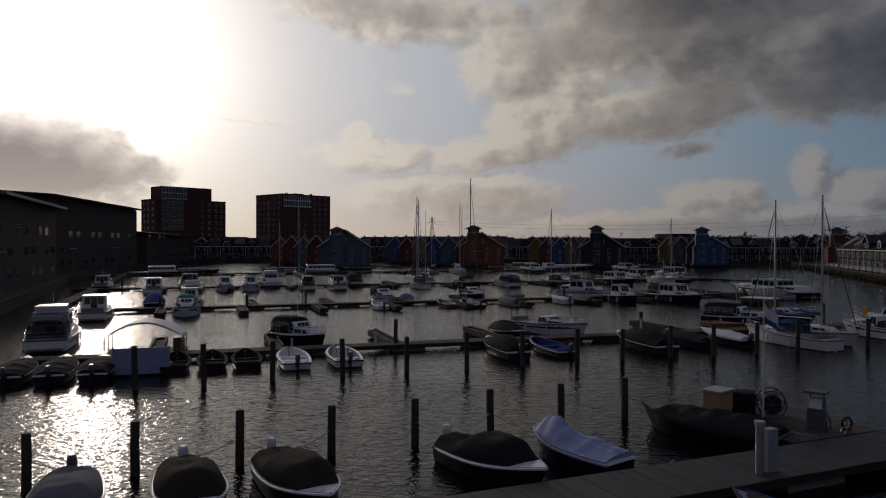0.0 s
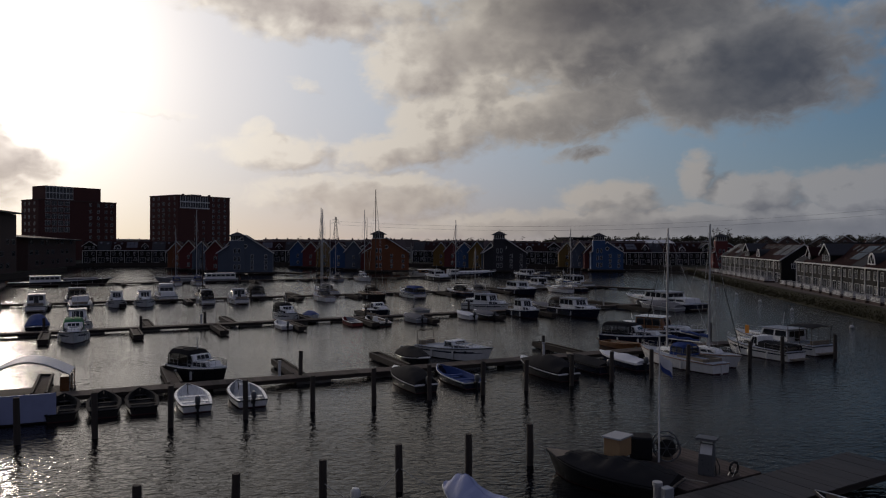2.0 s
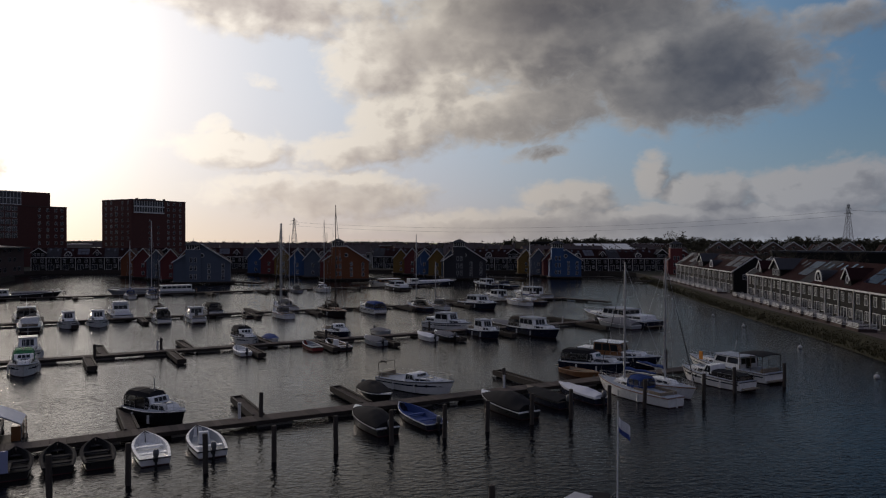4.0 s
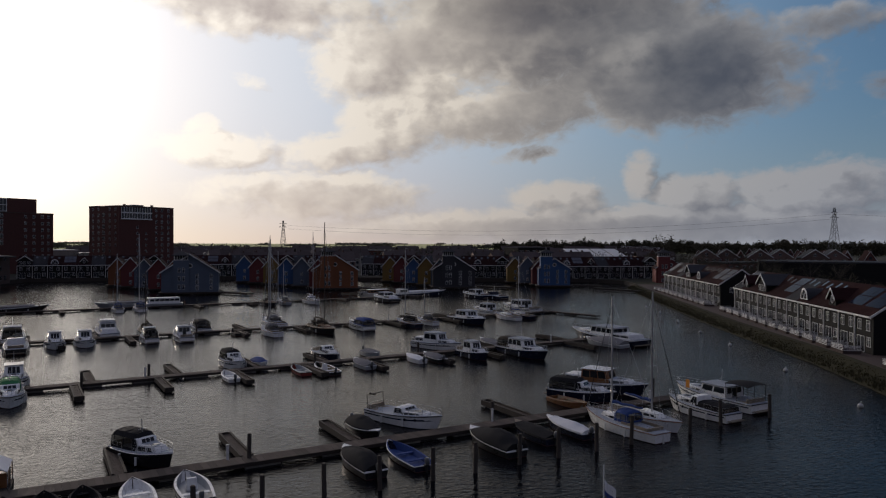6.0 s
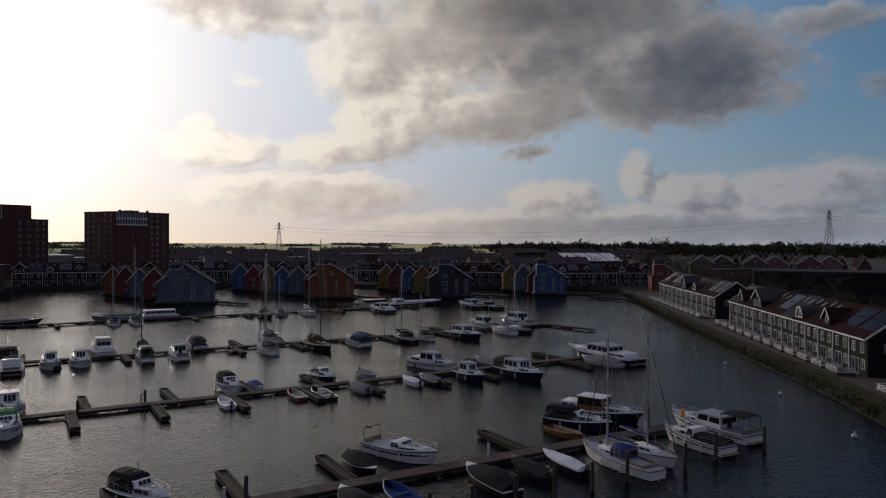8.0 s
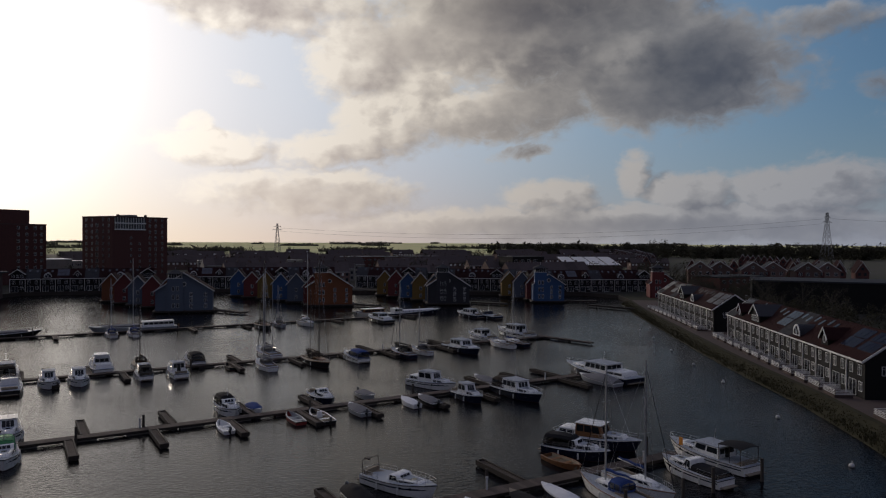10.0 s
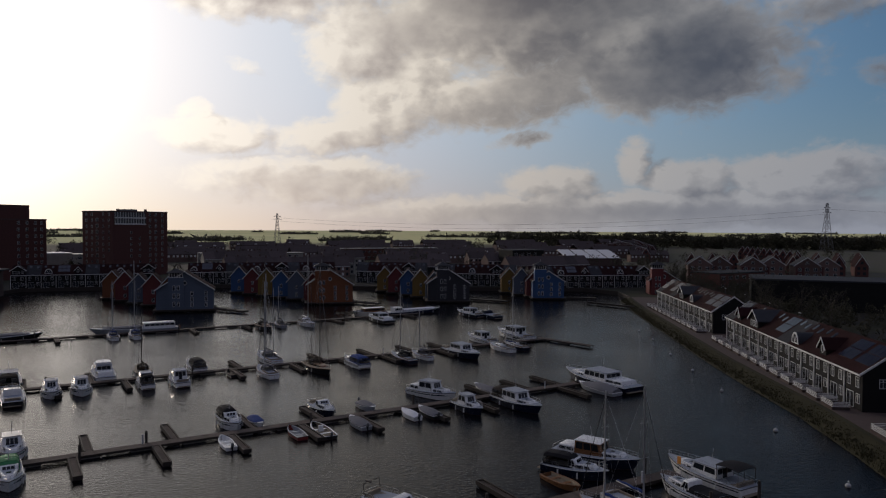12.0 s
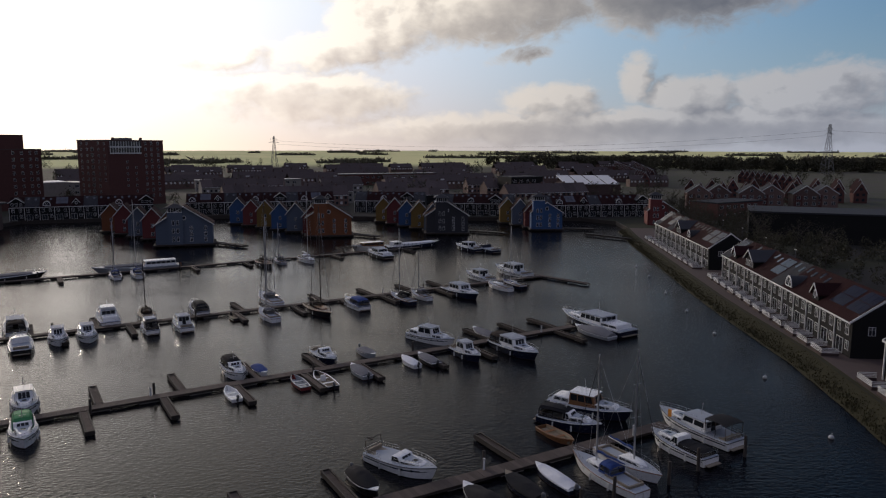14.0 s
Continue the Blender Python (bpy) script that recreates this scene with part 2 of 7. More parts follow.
def water_material():
    m = bpy.data.materials.new("harbour_water")
    m.use_nodes = True
    t = m.node_tree
    g = Nodes(t)
    b = t.nodes["Principled BSDF"]
    co = t.nodes.new("ShaderNodeTexCoord").outputs["Object"]
    mp = t.nodes.new("ShaderNodeMapping")
    t.links.new(co, mp.inputs[0])
    mp.inputs["Rotation"].default_value = (0, 0, radians(24))
    mp.inputs["Scale"].default_value = (1.0, 1.7, 1.0)
    v = mp.outputs[0]
    w1, w2, w3 = g.noise(v, 1.35, 2.0, 0.5, 0.3), g.noise(v, 3.0, 2.0, 0.5, 0.5), g.noise(v, 0.03, 2.0, 0.5)
    w4 = g.noise(v, 7.5, 2.0, 0.55, 0.5)
    calm = g.ramp(w3, 0.38, 0.60, 0.7, 1.0)
    h = g.m("ADD", g.m("MULTIPLY", w1, 0.50), g.m("ADD", g.m("MULTIPLY", w2, 0.22), g.m("MULTIPLY", w4, 0.03)))
    h = g.m("MULTIPLY", h, calm)
    n = t.nodes.new("ShaderNodeBump")
    n.inputs["Strength"].default_value, n.inputs["Distance"].default_value = 0.9, 0.165
    t.links.new(h, n.inputs["Height"])
    t.links.new(n.outputs[0], b.inputs["Normal"])
    b.inputs["Base Color"].default_value = (0.0030, 0.0034, 0.0055, 1)
    b.inputs["Roughness"].default_value = 0.075
    b.inputs["IOR"].default_value = 1.25
    b.inputs["Specular IOR Level"].default_value = 0.34
    return m


def glass_material(name="dark_glass", color=(0.015, 0.018, 0.022), rough=0.06):
    m = bpy.data.materials.new(name)
    m.use_nodes = True
    b = m.node_tree.nodes["Principled BSDF"]
    b.inputs["Base Color"].default_value = (*color, 1)
    b.inputs["Roughness"].default_value = rough
    b.inputs["IOR"].default_value = 1.5
    return m


def clear_film():
    """The see-through plastic panes of boat covers."""
    m = bpy.data.materials.new("clear_film")
    m.use_nodes = True
    t = m.node_tree
    out = t.nodes["Material Output"]
    t.nodes.remove(t.nodes["Principled BSDF"])
    a, b, x = t.nodes.new("ShaderNodeBsdfTransparent"), t.nodes.new("ShaderNodeBsdfGlossy"), t.nodes.new("ShaderNodeMixShader")
    a.inputs[0].default_value, b.inputs[0].default_value = (0.34, 0.34, 0.34, 1), (0.8, 0.8, 0.8, 1)
    b.inputs["Roughness"].default_value = 0.12
    x.inputs[0].default_value = 0.10
    t.links.new(a.outputs[0], x.inputs[1])
    t.links.new(b.outputs[0], x.inputs[2])
    t.links.new(x.outputs[0], out.inputs[0])
    return m


def ground_material():
    m = bpy.data.materials.new("polder_ground")
    m.use_nodes = True
    t = m.node_tree
    g = Nodes(t)
    b = t.nodes["Principled BSDF"]
    co = t.nodes.new("ShaderNodeTexCoord").outputs["Object"]
    sep = t.nodes.new("ShaderNodeSeparateXYZ")
    t.links.new(co, sep.inputs[0])
    dist = g.m("SQRT", g.m("ADD", g.m("MULTIPLY", sep.outputs[0], sep.outputs[0]), g.m("MULTIPLY", sep.outputs[1], sep.outputs[1])))
    fields = g.ramp(dist, 980.0, 1300.0)
    mp = t.nodes.new("ShaderNodeMapping")
    t.links.new(co, mp.inputs[0])
    mp.inputs["Scale"].default_value = (1.0, 0.35, 1.0)
    n1, n2, n3 = g.noise(mp.outputs[0], 0.005, 2.0), g.noise(co, 0.05, 4.0, 0.6), g.noise(co, 1.5, 4.0, 0.6)
    # field colours are raised in place of haze and low sun
    grass = g.mix(g.ramp(n1, 0.42, 0.58), (0.22, 0.25, 0.095), (0.33, 0.32, 0.14))
    # town ground pales beyond 300 m, with distance haze put into its colour
    town = g.mix(g.ramp(dist, 300.0, 460.0), g.mix(g.ramp(n2, 0.4, 0.6), (0.022, 0.020, 0.020), (0.020, 0.022, 0.012)), g.mix(g.ramp(n2, 0.4, 0.6), (0.062, 0.055, 0.048), (0.052, 0.056, 0.032)))
    col = g.mix(fields, town, grass)
    tone = g.ramp(n3, 0.2, 0.8, 0.75, 1.25)
    t.links.new(g.mix(1.0, col, g.vec(tone, tone, tone), "MULTIPLY"), b.inputs["Base Color"])
    b.inputs["Roughness"].default_value = 0.95
    b.inputs["Specular IOR Level"].default_value = 0.15
    # sheen brightens the far fields at a low angle, imitating backlit grass and haze
    b.inputs["Sheen Weight"].default_value = 1.0
    b.inputs["Sheen Roughness"].default_value = 0.4
    t.links.new(g.mix(fields, (0.02, 0.02, 0.018), (0.42, 0.42, 0.26)), b.inputs["Sheen Tint"])
    return m


M = dict(
    film=clear_film(),
    water=water_material(), ground=ground_material(), glass=glass_material(), house_glass=glass_material("window_glass", (0.03, 0.034, 0.04), 0.08),
    white=mat("white_gelcoat", (0.78, 0.78, 0.76), 0.28, vary=0.10, scale=3.0, bump=0.03),
    cream=mat("cream_gelcoat", (0.70, 0.66, 0.56), 0.3, vary=0.12, scale=3.0, bump=0.03),
    navy=mat("navy_hull_paint", (0.010, 0.014, 0.032), 0.25, vary=0.2, scale=3.0, bump=0.03),
    black=mat("black_hull_paint", (0.014, 0.014, 0.015), 0.3, vary=0.3, scale=3.0, bump=0.03),
    green=mat("bottle_green_paint", (0.02, 0.06, 0.035), 0.3, vary=0.2, scale=3.0, bump=0.03),
    grey=mat("grey_hull_paint", (0.30, 0.32, 0.34), 0.35, vary=0.15, scale=3.0, bump=0.03),
    red=mat("oxide_red_paint", (0.22, 0.03, 0.025), 0.4, vary=0.25, scale=4.0, bump=0.05),
    antifoul=mat("antifouling", (0.06, 0.015, 0.015), 0.7, vary=0.3, scale=5.0),
    wood=mat("varnished_wood", (0.20, 0.09, 0.035), 0.3, vary=0.4, scale=9.0, bump=0.06, stretch=(0.2, 1, 1)),
    teak=mat("weathered_teak", (0.22, 0.18, 0.13), 0.75, vary=0.35, scale=9.0, bump=0.2, stretch=(0.2, 1, 1)),
    canvas_black=mat("black_canvas", (0.018, 0.018, 0.02), 0.9, spec=0.15, vary=0.3, scale=5.0, bump=0.35),
    canvas_blue=mat("blue_canvas", (0.03, 0.06, 0.19), 0.9, spec=0.2, vary=0.25, scale=5.0, bump=0.35),
    canvas_brown=mat("brown_canvas", (0.032, 0.025, 0.020), 0.9, spec=0.15, vary=0.3, scale=5.0, bump=0.35),
    canvas_grey=mat("grey_canvas", (0.16, 0.16, 0.17), 0.9, spec=0.2, vary=0.25, scale=5.0, bump=0.35),
    canvas_green=mat("green_canvas", (0.03, 0.20, 0.07), 0.8, vary=0.25, scale=5.0, bump=0.35),
    tarp=mat("pale_blue_tarpaulin", (0.30, 0.34, 0.52), 0.6, vary=0.2, scale=3.0, bump=0.3),
    tarp_white=mat("off_white_tarpaulin", (0.62, 0.63, 0.66), 0.6, vary=0.2, scale=3.0, bump=0.3),
    rubber=mat("black_rubber", (0.015, 0.015, 0.015), 0.7, vary=0.2),
    fender=mat("fender_vinyl", (0.62, 0.62, 0.60), 0.45, vary=0.15),
    steel=mat("stainless_steel", (0.62, 0.62, 0.62), 0.28, 1.0, vary=0.08, bump=0),
    alu=mat("anodised_aluminium", (0.55, 0.55, 0.56), 0.38, 0.9, vary=0.1, bump=0),
    darkmast=mat("dark_mast", (0.05, 0.035, 0.025), 0.5, vary=0.2),
    engine=mat("outboard_cowl", (0.10, 0.105, 0.11), 0.3, vary=0.1),
    plank=mat("dock_planks", (0.085, 0.068, 0.059), 0.9, spec=0.2, vary=0.45, scale=12.0, bump=0.4, random_tone=0.5, stretch=(1, 0.15, 1)),
    wet_plank=mat("wet_dock_planks", (0.050, 0.043, 0.040), 0.55, spec=0.35, vary=0.5, scale=7.0, bump=0.4, random_tone=0.5, stretch=(1, 0.15, 1)),
    beam=mat("tarred_timber", (0.035, 0.027, 0.021), 0.85, vary=0.45, scale=7.0, bump=0.4),
    pile=mat("mooring_pile_timber", (0.055, 0.045, 0.037), 0.85, vary=0.5, scale=8.0, bump=0.5, stretch=(1, 1, 0.12)),
    cap=mat("pile_cap", (0.42, 0.42, 0.42), 0.6, vary=0.2),
    concrete=mat("quay_concrete", (0.24, 0.23, 0.21), 0.85, vary=0.35, scale=5.0, bump=0.3),
    brick=mat("dark_red_brick", (0.090, 0.032, 0.027), 0.85, vary=0.35, scale=9.0, bump=0.3, random_tone=0.25),
    brick_dark=mat("brown_brick", (0.075, 0.045, 0.04), 0.85, vary=0.3, scale=9.0, bump=0.3, random_tone=0.2),
    board_black=mat("black_weatherboard", (0.013, 0.013, 0.013), 0.8, spec=0.2, vary=0.3, scale=8.0, bump=0.25, stretch=(0.1, 0.1, 3)),
    roof_red=mat("red_brown_roof_tiles", (0.024, 0.0085, 0.009), 0.9, spec=0.1, vary=0.4, scale=8.0, bump=0.4, random_tone=0.3),
    roof_slate=mat("slate_roof", (0.034, 0.035, 0.04), 0.75, spec=0.15, vary=0.35, scale=8.0, bump=0.35, random_tone=0.3),
    deck=mat("grey_blue_nonskid_deck", (0.30, 0.33, 0.37), 0.75, vary=0.2, scale=6.0, bump=0.15),
    # brick paled so that the town walls carry distance haze in their colour
    brick_town=mat("hazed_brick", (0.15, 0.095, 0.08), 0.85, vary=0.35, scale=9.0, bump=0.3, random_tone=0.5),
    # leaf tone lightened to imitate haze over the horizon belts
    far_leaf=mat("hazed_distant_foliage", (0.13, 0.12, 0.09), 0.95, vary=0.4, scale=0.3, bump=0, spec=0.1),
    # town tiles set lighter than the near roofs, with haze mixed into the tone
    roof_town=mat("hazed_grey_brown_tiles", (0.075, 0.058, 0.056), 0.8, spec=0.2, vary=0.4, scale=8.0, bump=0.4, random_tone=0.5),
    roof_zinc=mat("zinc_roof", (0.14, 0.145, 0.155), 0.5, 0.4, vary=0.25, scale=3.0, bump=0.05),
    trim=mat("white_painted_wood", (0.64, 0.64, 0.63), 0.55, vary=0.15, scale=6.0, bump=0.08),
    solar=mat("solar_panel", (0.012, 0.014, 0.028), 0.15, vary=0.15),
    path=mat("brown_path_paving", (0.058, 0.038, 0.034), 0.9, vary=0.35, scale=6.0, bump=0.3),
    grass=mat("bank_grass", (0.034, 0.031, 0.015), 0.95, vary=0.5, scale=4.0, bump=0.5, spec=0.2),
    blade=mat("grass_blades", (0.042, 0.038, 0.019), 0.9, vary=0.4, scale=2.0, bump=0, spec=0.2),
    leaf=mat("tree_foliage", (0.055, 0.052, 0.034), 0.95, vary=0.5, scale=0.8, bump=0, spec=0.2),
    bark=mat("tree_bark", (0.055, 0.045, 0.036), 0.9, vary=0.4, scale=5.0, bump=0.4),
    h_grey=mat("blue_grey_weatherboard", (0.085, 0.11, 0.15), 0.7, vary=0.2, scale=8.0, bump=0.3, stretch=(0.1, 0.1, 3)),
    h_blue=mat("blue_weatherboard", (0.032, 0.085, 0.20), 0.7, vary=0.2, scale=8.0, bump=0.3, stretch=(0.1, 0.1, 3)),
    h_orange=mat("orange_weatherboard", (0.19, 0.062, 0.02), 0.7, vary=0.2, scale=8.0, bump=0.3, stretch=(0.1, 0.1, 3)),
    h_red=mat("red_weatherboard", (0.15, 0.03, 0.028), 0.7, vary=0.2, scale=8.0, bump=0.3, stretch=(0.1, 0.1, 3)),
    h_yellow=mat("ochre_weatherboard", (0.20, 0.12, 0.025), 0.7, vary=0.2, scale=8.0, bump=0.3, stretch=(0.1, 0.1, 3)),
    h_black=mat("charcoal_weatherboard", (0.028, 0.028, 0.034), 0.7, vary=0.2, scale=8.0, bump=0.3, stretch=(0.1, 0.1, 3)),
    pylon=mat("galvanised_steel", (0.16, 0.165, 0.17), 0.6, 0.5, vary=0.15),
    rope=mat("mooring_rope", (0.40, 0.38, 0.33), 0.9, vary=0.2),
    orange=mat("orange_plastic", (0.75, 0.28, 0.03), 0.5, vary=0.1),
    flag_white=mat("flag_white", (0.75, 0.75, 0.75), 0.8, vary=0.1), flag_blue=mat("flag_blue", (0.04, 0.07, 0.25), 0.8, vary=0.1),
    crate=mat("pale_plywood", (0.38, 0.24, 0.12), 0.7, vary=0.25, scale=5.0, bump=0.1),
)


# ---------------------------------------------------------------- mesh helpers
def box(bm, x0, x1, y0, y1, z0, z1, m=None):
    vs = [bm.verts.new(p) for p in ((x0, y0, z0), (x1, y0, z0), (x1, y1, z0), (x0, y1, z0), (x0, y0, z1), (x1, y0, z1), (x1, y1, z1), (x0, y1, z1))]
    if m is not None:
        for v in vs:
            v.co = m @ v.co
    for f in ((3, 2, 1, 0), (4, 5, 6, 7), (0, 1, 5, 4), (1, 2, 6, 5), (2, 3, 7, 6), (3, 0, 4, 7)):
        bm.faces.new([vs[i] for i in f])
    return vs


def loft(bm, rings, closed=True, cap=True):
    """Skin through rings of equally many points."""
    rows = [[bm.verts.new(p) for p in r] for r in rings]
    n = len(rows[0])
    for a, b in zip(rows, rows[1:]):
        for i in range(n if closed else n - 1):
            j = (i + 1) % n
            bm.faces.new((a[i], a[j], b[j], b[i]))
    if cap and closed:
        bm.faces.new(rows[0][::-1])
        bm.faces.new(rows[-1])
    return rows


def tube(bm, pts, r, n=6, taper=1.0):
    """A round bar along points."""
    rings, k = [], len(pts)
    for i, p in enumerate(pts):
        p = Vector(p)
        d = (Vector(pts[min(i + 1, k - 1)]) - Vector(pts[max(i - 1, 0)])).normalized()
        u = d.orthogonal().normalized()
        w = d.cross(u)
        rr = r * (1 + (taper - 1) * i / max(k - 1, 1))
        rings.append([p + rr * (math.cos(2 * math.pi * j / n) * u + math.sin(2 * math.pi * j / n) * w) for j in range(n)])
    loft(bm, rings)


def prism(bm, poly, y0, y1):
    """A polygon in the xz plane, drawn out along y."""
    loft(bm, [[(x, y0, z) for x, z in poly], [(x, y1, z) for x, z in poly]])


def part(name, bm, material, parent=None, label="", smooth=False, bevel=0.0):
    bmesh.ops.recalc_face_normals(bm, faces=bm.faces[:])
    if bevel:
        bmesh.ops.bevel(bm, geom=bm.edges[:], offset=bevel, segments=1, affect="EDGES")
    if smooth:
        for f in bm.faces:
            f.smooth = True
        for e in bm.edges:
            if len(e.link_faces) == 2 and e.calc_face_angle(0) > 0.7:
                e.smooth = False
    me = bpy.data.meshes.new(name)
    bm.to_mesh(me)
    bm.free()
    me.materials.append(material)
    ob = new(name, me)
    if parent is not None:
        ob.parent = parent
    if label:
        ob["label"] = label
    return ob


def thing(name, label, category, group="", m=None):
    ob = new(name)
    ob.empty_display_size = 0.3
    tagged(ob, label, category, group)
    if m is not None:
        ob.matrix_basis = m
    return ob


def share(name, mesh, m, parent):
    ob = new(name, mesh)
    ob.parent = parent
    ob.matrix_basis = m
    return ob


def B():
    return bmesh.new()


def at(x, y, z=0.0, turn=0.0):
    return pose(x, y, z, 0, 0, turn)

# ---------------------------------------------------------------- ground and water
GZ = 1.4
BASIN = [(-17, 6), (46, 8), (54, 30), (61, 50), (65.5, 62), (69, 71), (75, 88.9), (81, 111.7), (85.3, 127.4), (92.6, 150.7), (102.8, 183.2), (110.5, 208), (116, 224), (124, 246), (130, 268), (122, 285), (60, 300), (-30, 326), (-106, 318), (-112, 296), (-97, 266), (-92, 204), (-79, 152), (-62, 112), (-46, 73)]


def build_ground():
    bm = B()
    outer = [(4700 * math.cos(2 * math.pi * i / 48), 4700 * math.sin(2 * math.pi * i / 48)) for i in range(48)]
    edges = []
    for loop in (outer, BASIN):
        vs = [bm.verts.new((x, y, GZ)) for x, y in loop]
        edges += [bm.edges.new((vs[i], vs[(i + 1) % len(vs)])) for i in range(len(vs))]
    bmesh.ops.triangle_fill(bm, edges=edges, use_beauty=True)
    for f in bm.faces:
        f.normal_update()
        if f.normal.z < 0:
            f.normal_flip()
    me = bpy.data.meshes.new("ground")
    bm.to_mesh(me)
    bm.free()
    me.materials.append(M["ground"])
    tagged(new("ground", me), "flat polder ground with dark town streets and green fields", "ground", kind="structure")
    bm = B()
    bmesh.ops.create_grid(bm, x_segments=1, y_segments=1, size=400)
    w = part("water", bm, M["water"])
    w.location = (0, 150, 0)
    tagged(w, "rippled dark grey harbour water reflecting the evening sky", "water", kind="structure")
    # quay wall round the basin, a sloping bank on its far side
    bm = B()
    n = len(BASIN)
    for i in range(n):
        a, b = Vector((*BASIN[i], 0)), Vector((*BASIN[(i + 1) % n], 0))
        if 2 <= i <= 12:
            continue
        d = (b - a).normalized()
        o = Vector((d.y, -d.x, 0)) * 0.35
        loft(bm, [[a + Vector((0, 0, -1)), a + o + Vector((0, 0, -1)), a + o + Vector((0, 0, GZ + 0.12)), a + Vector((0, 0, GZ + 0.12))],
                  [b + Vector((0, 0, -1)), b + o + Vector((0, 0, -1)), b + o + Vector((0, 0, GZ + 0.12)), b + Vector((0, 0, GZ + 0.12))]])
    tagged(part("quay_wall", bm, M["beam"]), "dark timber sheet piling along the quay", "quay", kind="structure")
    bm = B()
    top = BASIN[2:14]
    rows = []
    for k, (off, z) in enumerate(((0.6, GZ + 0.05), (-0.6, GZ - 0.15), (-2.0, 0.55), (-3.3, 0.05), (-4.2, -0.5))):
        row = []
        for i in range(len(top)):
            for s in range(6 if i < len(top) - 1 else 1):
                a, b = Vector((*top[i], 0)), Vector((*top[min(i + 1, len(top) - 1)], 0))
                if i == len(top) - 1:
                    d = (a - Vector((*top[i - 1], 0))).normalized()
                else:
                    d = (b - a).normalized()
                p = a.lerp(b, s / 6) + Vector((d.y, -d.x, 0)) * off
                w = noise.noise(p * 0.4) * 0.35 if k else 0
                row.append(p + Vector((w, 0, z + w * 0.2)))
        rows.append(row)
    loft(bm, rows, closed=False)
    tagged(part("grass_bank", bm, M["grass"], smooth=True), "sloping grass bank with rough growth at the water's edge", "bank", kind="structure")
    # tufts on the bank
    rnd = random.Random(4)
    verts, faces = [], []
    for i in range(len(top) - 1):
        a, b = Vector((*top[i], 0)), Vector((*top[i + 1], 0))
        d = (b - a).normalized()
        o = Vector((d.y, -d.x, 0))
        for _ in range(int((b - a).length * 26)):
            k = rnd.random()
            p = a.lerp(b, rnd.random()) - o * (0.2 + 3.0 * k)
            z = GZ - 0.1 - 1.2 * k
            for _ in range(3):
                ang, hgt, w = rnd.uniform(0, 6.28), rnd.uniform(0.10, 0.34) * (0.5 + k), rnd.uniform(0.04, 0.10)
                u = Vector((math.cos(ang), math.sin(ang), 0))
                q = p + Vector((rnd.uniform(-.3, .3), rnd.uniform(-.3, .3), z))
                lean = Vector((rnd.uniform(-.3, .3), rnd.uniform(-.3, .3), 0)) * hgt
                j = len(verts)
                verts += [q - u * w, q + u * w, q + lean + Vector((0, 0, hgt))]
                faces.append((j, j + 1, j + 2))
    me = bpy.data.meshes.new("bank_tufts")
    me.from_pydata(verts, [], faces)
    me.materials.append(M["blade"])
    tagged(new("bank_tufts", me), "rough green and straw-coloured grass tufts on the bank", "grass", kind="stuff")
    # footpath
    bm = B()
    for i in range(len(top) - 1):
        a, b = Vector((*top[i], GZ + 0.02)), Vector((*top[i + 1], GZ + 0.02))
        d = (b - a).normalized()
        o = Vector((d.y, -d.x, 0))
        vs = [bm.verts.new(p) for p in (a + o * 0.5, b + o * 0.5, b + o * 9.5, a + o * 9.5)]
        bm.faces.new(vs)
    bmesh.ops.remove_doubles(bm, verts=bm.verts[:], dist=0.01)
    tagged(part("footpath", bm, M["path"]), "brown paved footpath between the bank and the garden fences", "path", kind="structure")


build_ground()


# ---------------------------------------------------------------- docks
class Dock:
    def __init__(self, a, b, width):
        self.a, self.b, self.w = Vector(a), Vector(b), width
        self.len = (self.b - self.a).length
        self.d = (self.b - self.a).normalized()
        self.n = Vector((-self.d.y, self.d.x))
        self.turn = math.degrees(math.atan2(self.d.y, self.d.x))

    def s(self, x, y):
        return (Vector((x, y)) - self.a).dot(self.d)


D0 = Dock((-22.1, 11.4), (24.8, 31.5), 2.7)
D1 = Dock((-27, 48.6), (41, 70.7), 1.7)
D2 = Dock((-42, 83.4), (48.5, 115.1), 1.6)
D3 = Dock((-62, 120.6), (59.5, 162.5), 1.6)
D4 = Dock((-96, 169.5), (40, 218.0), 1.6)
DW = Dock((-44.6, 82.0), (-81.5, 186.0), 1.6)
DT = Dock((58.8, 164.3), (66.8, 150.8), 1.5)


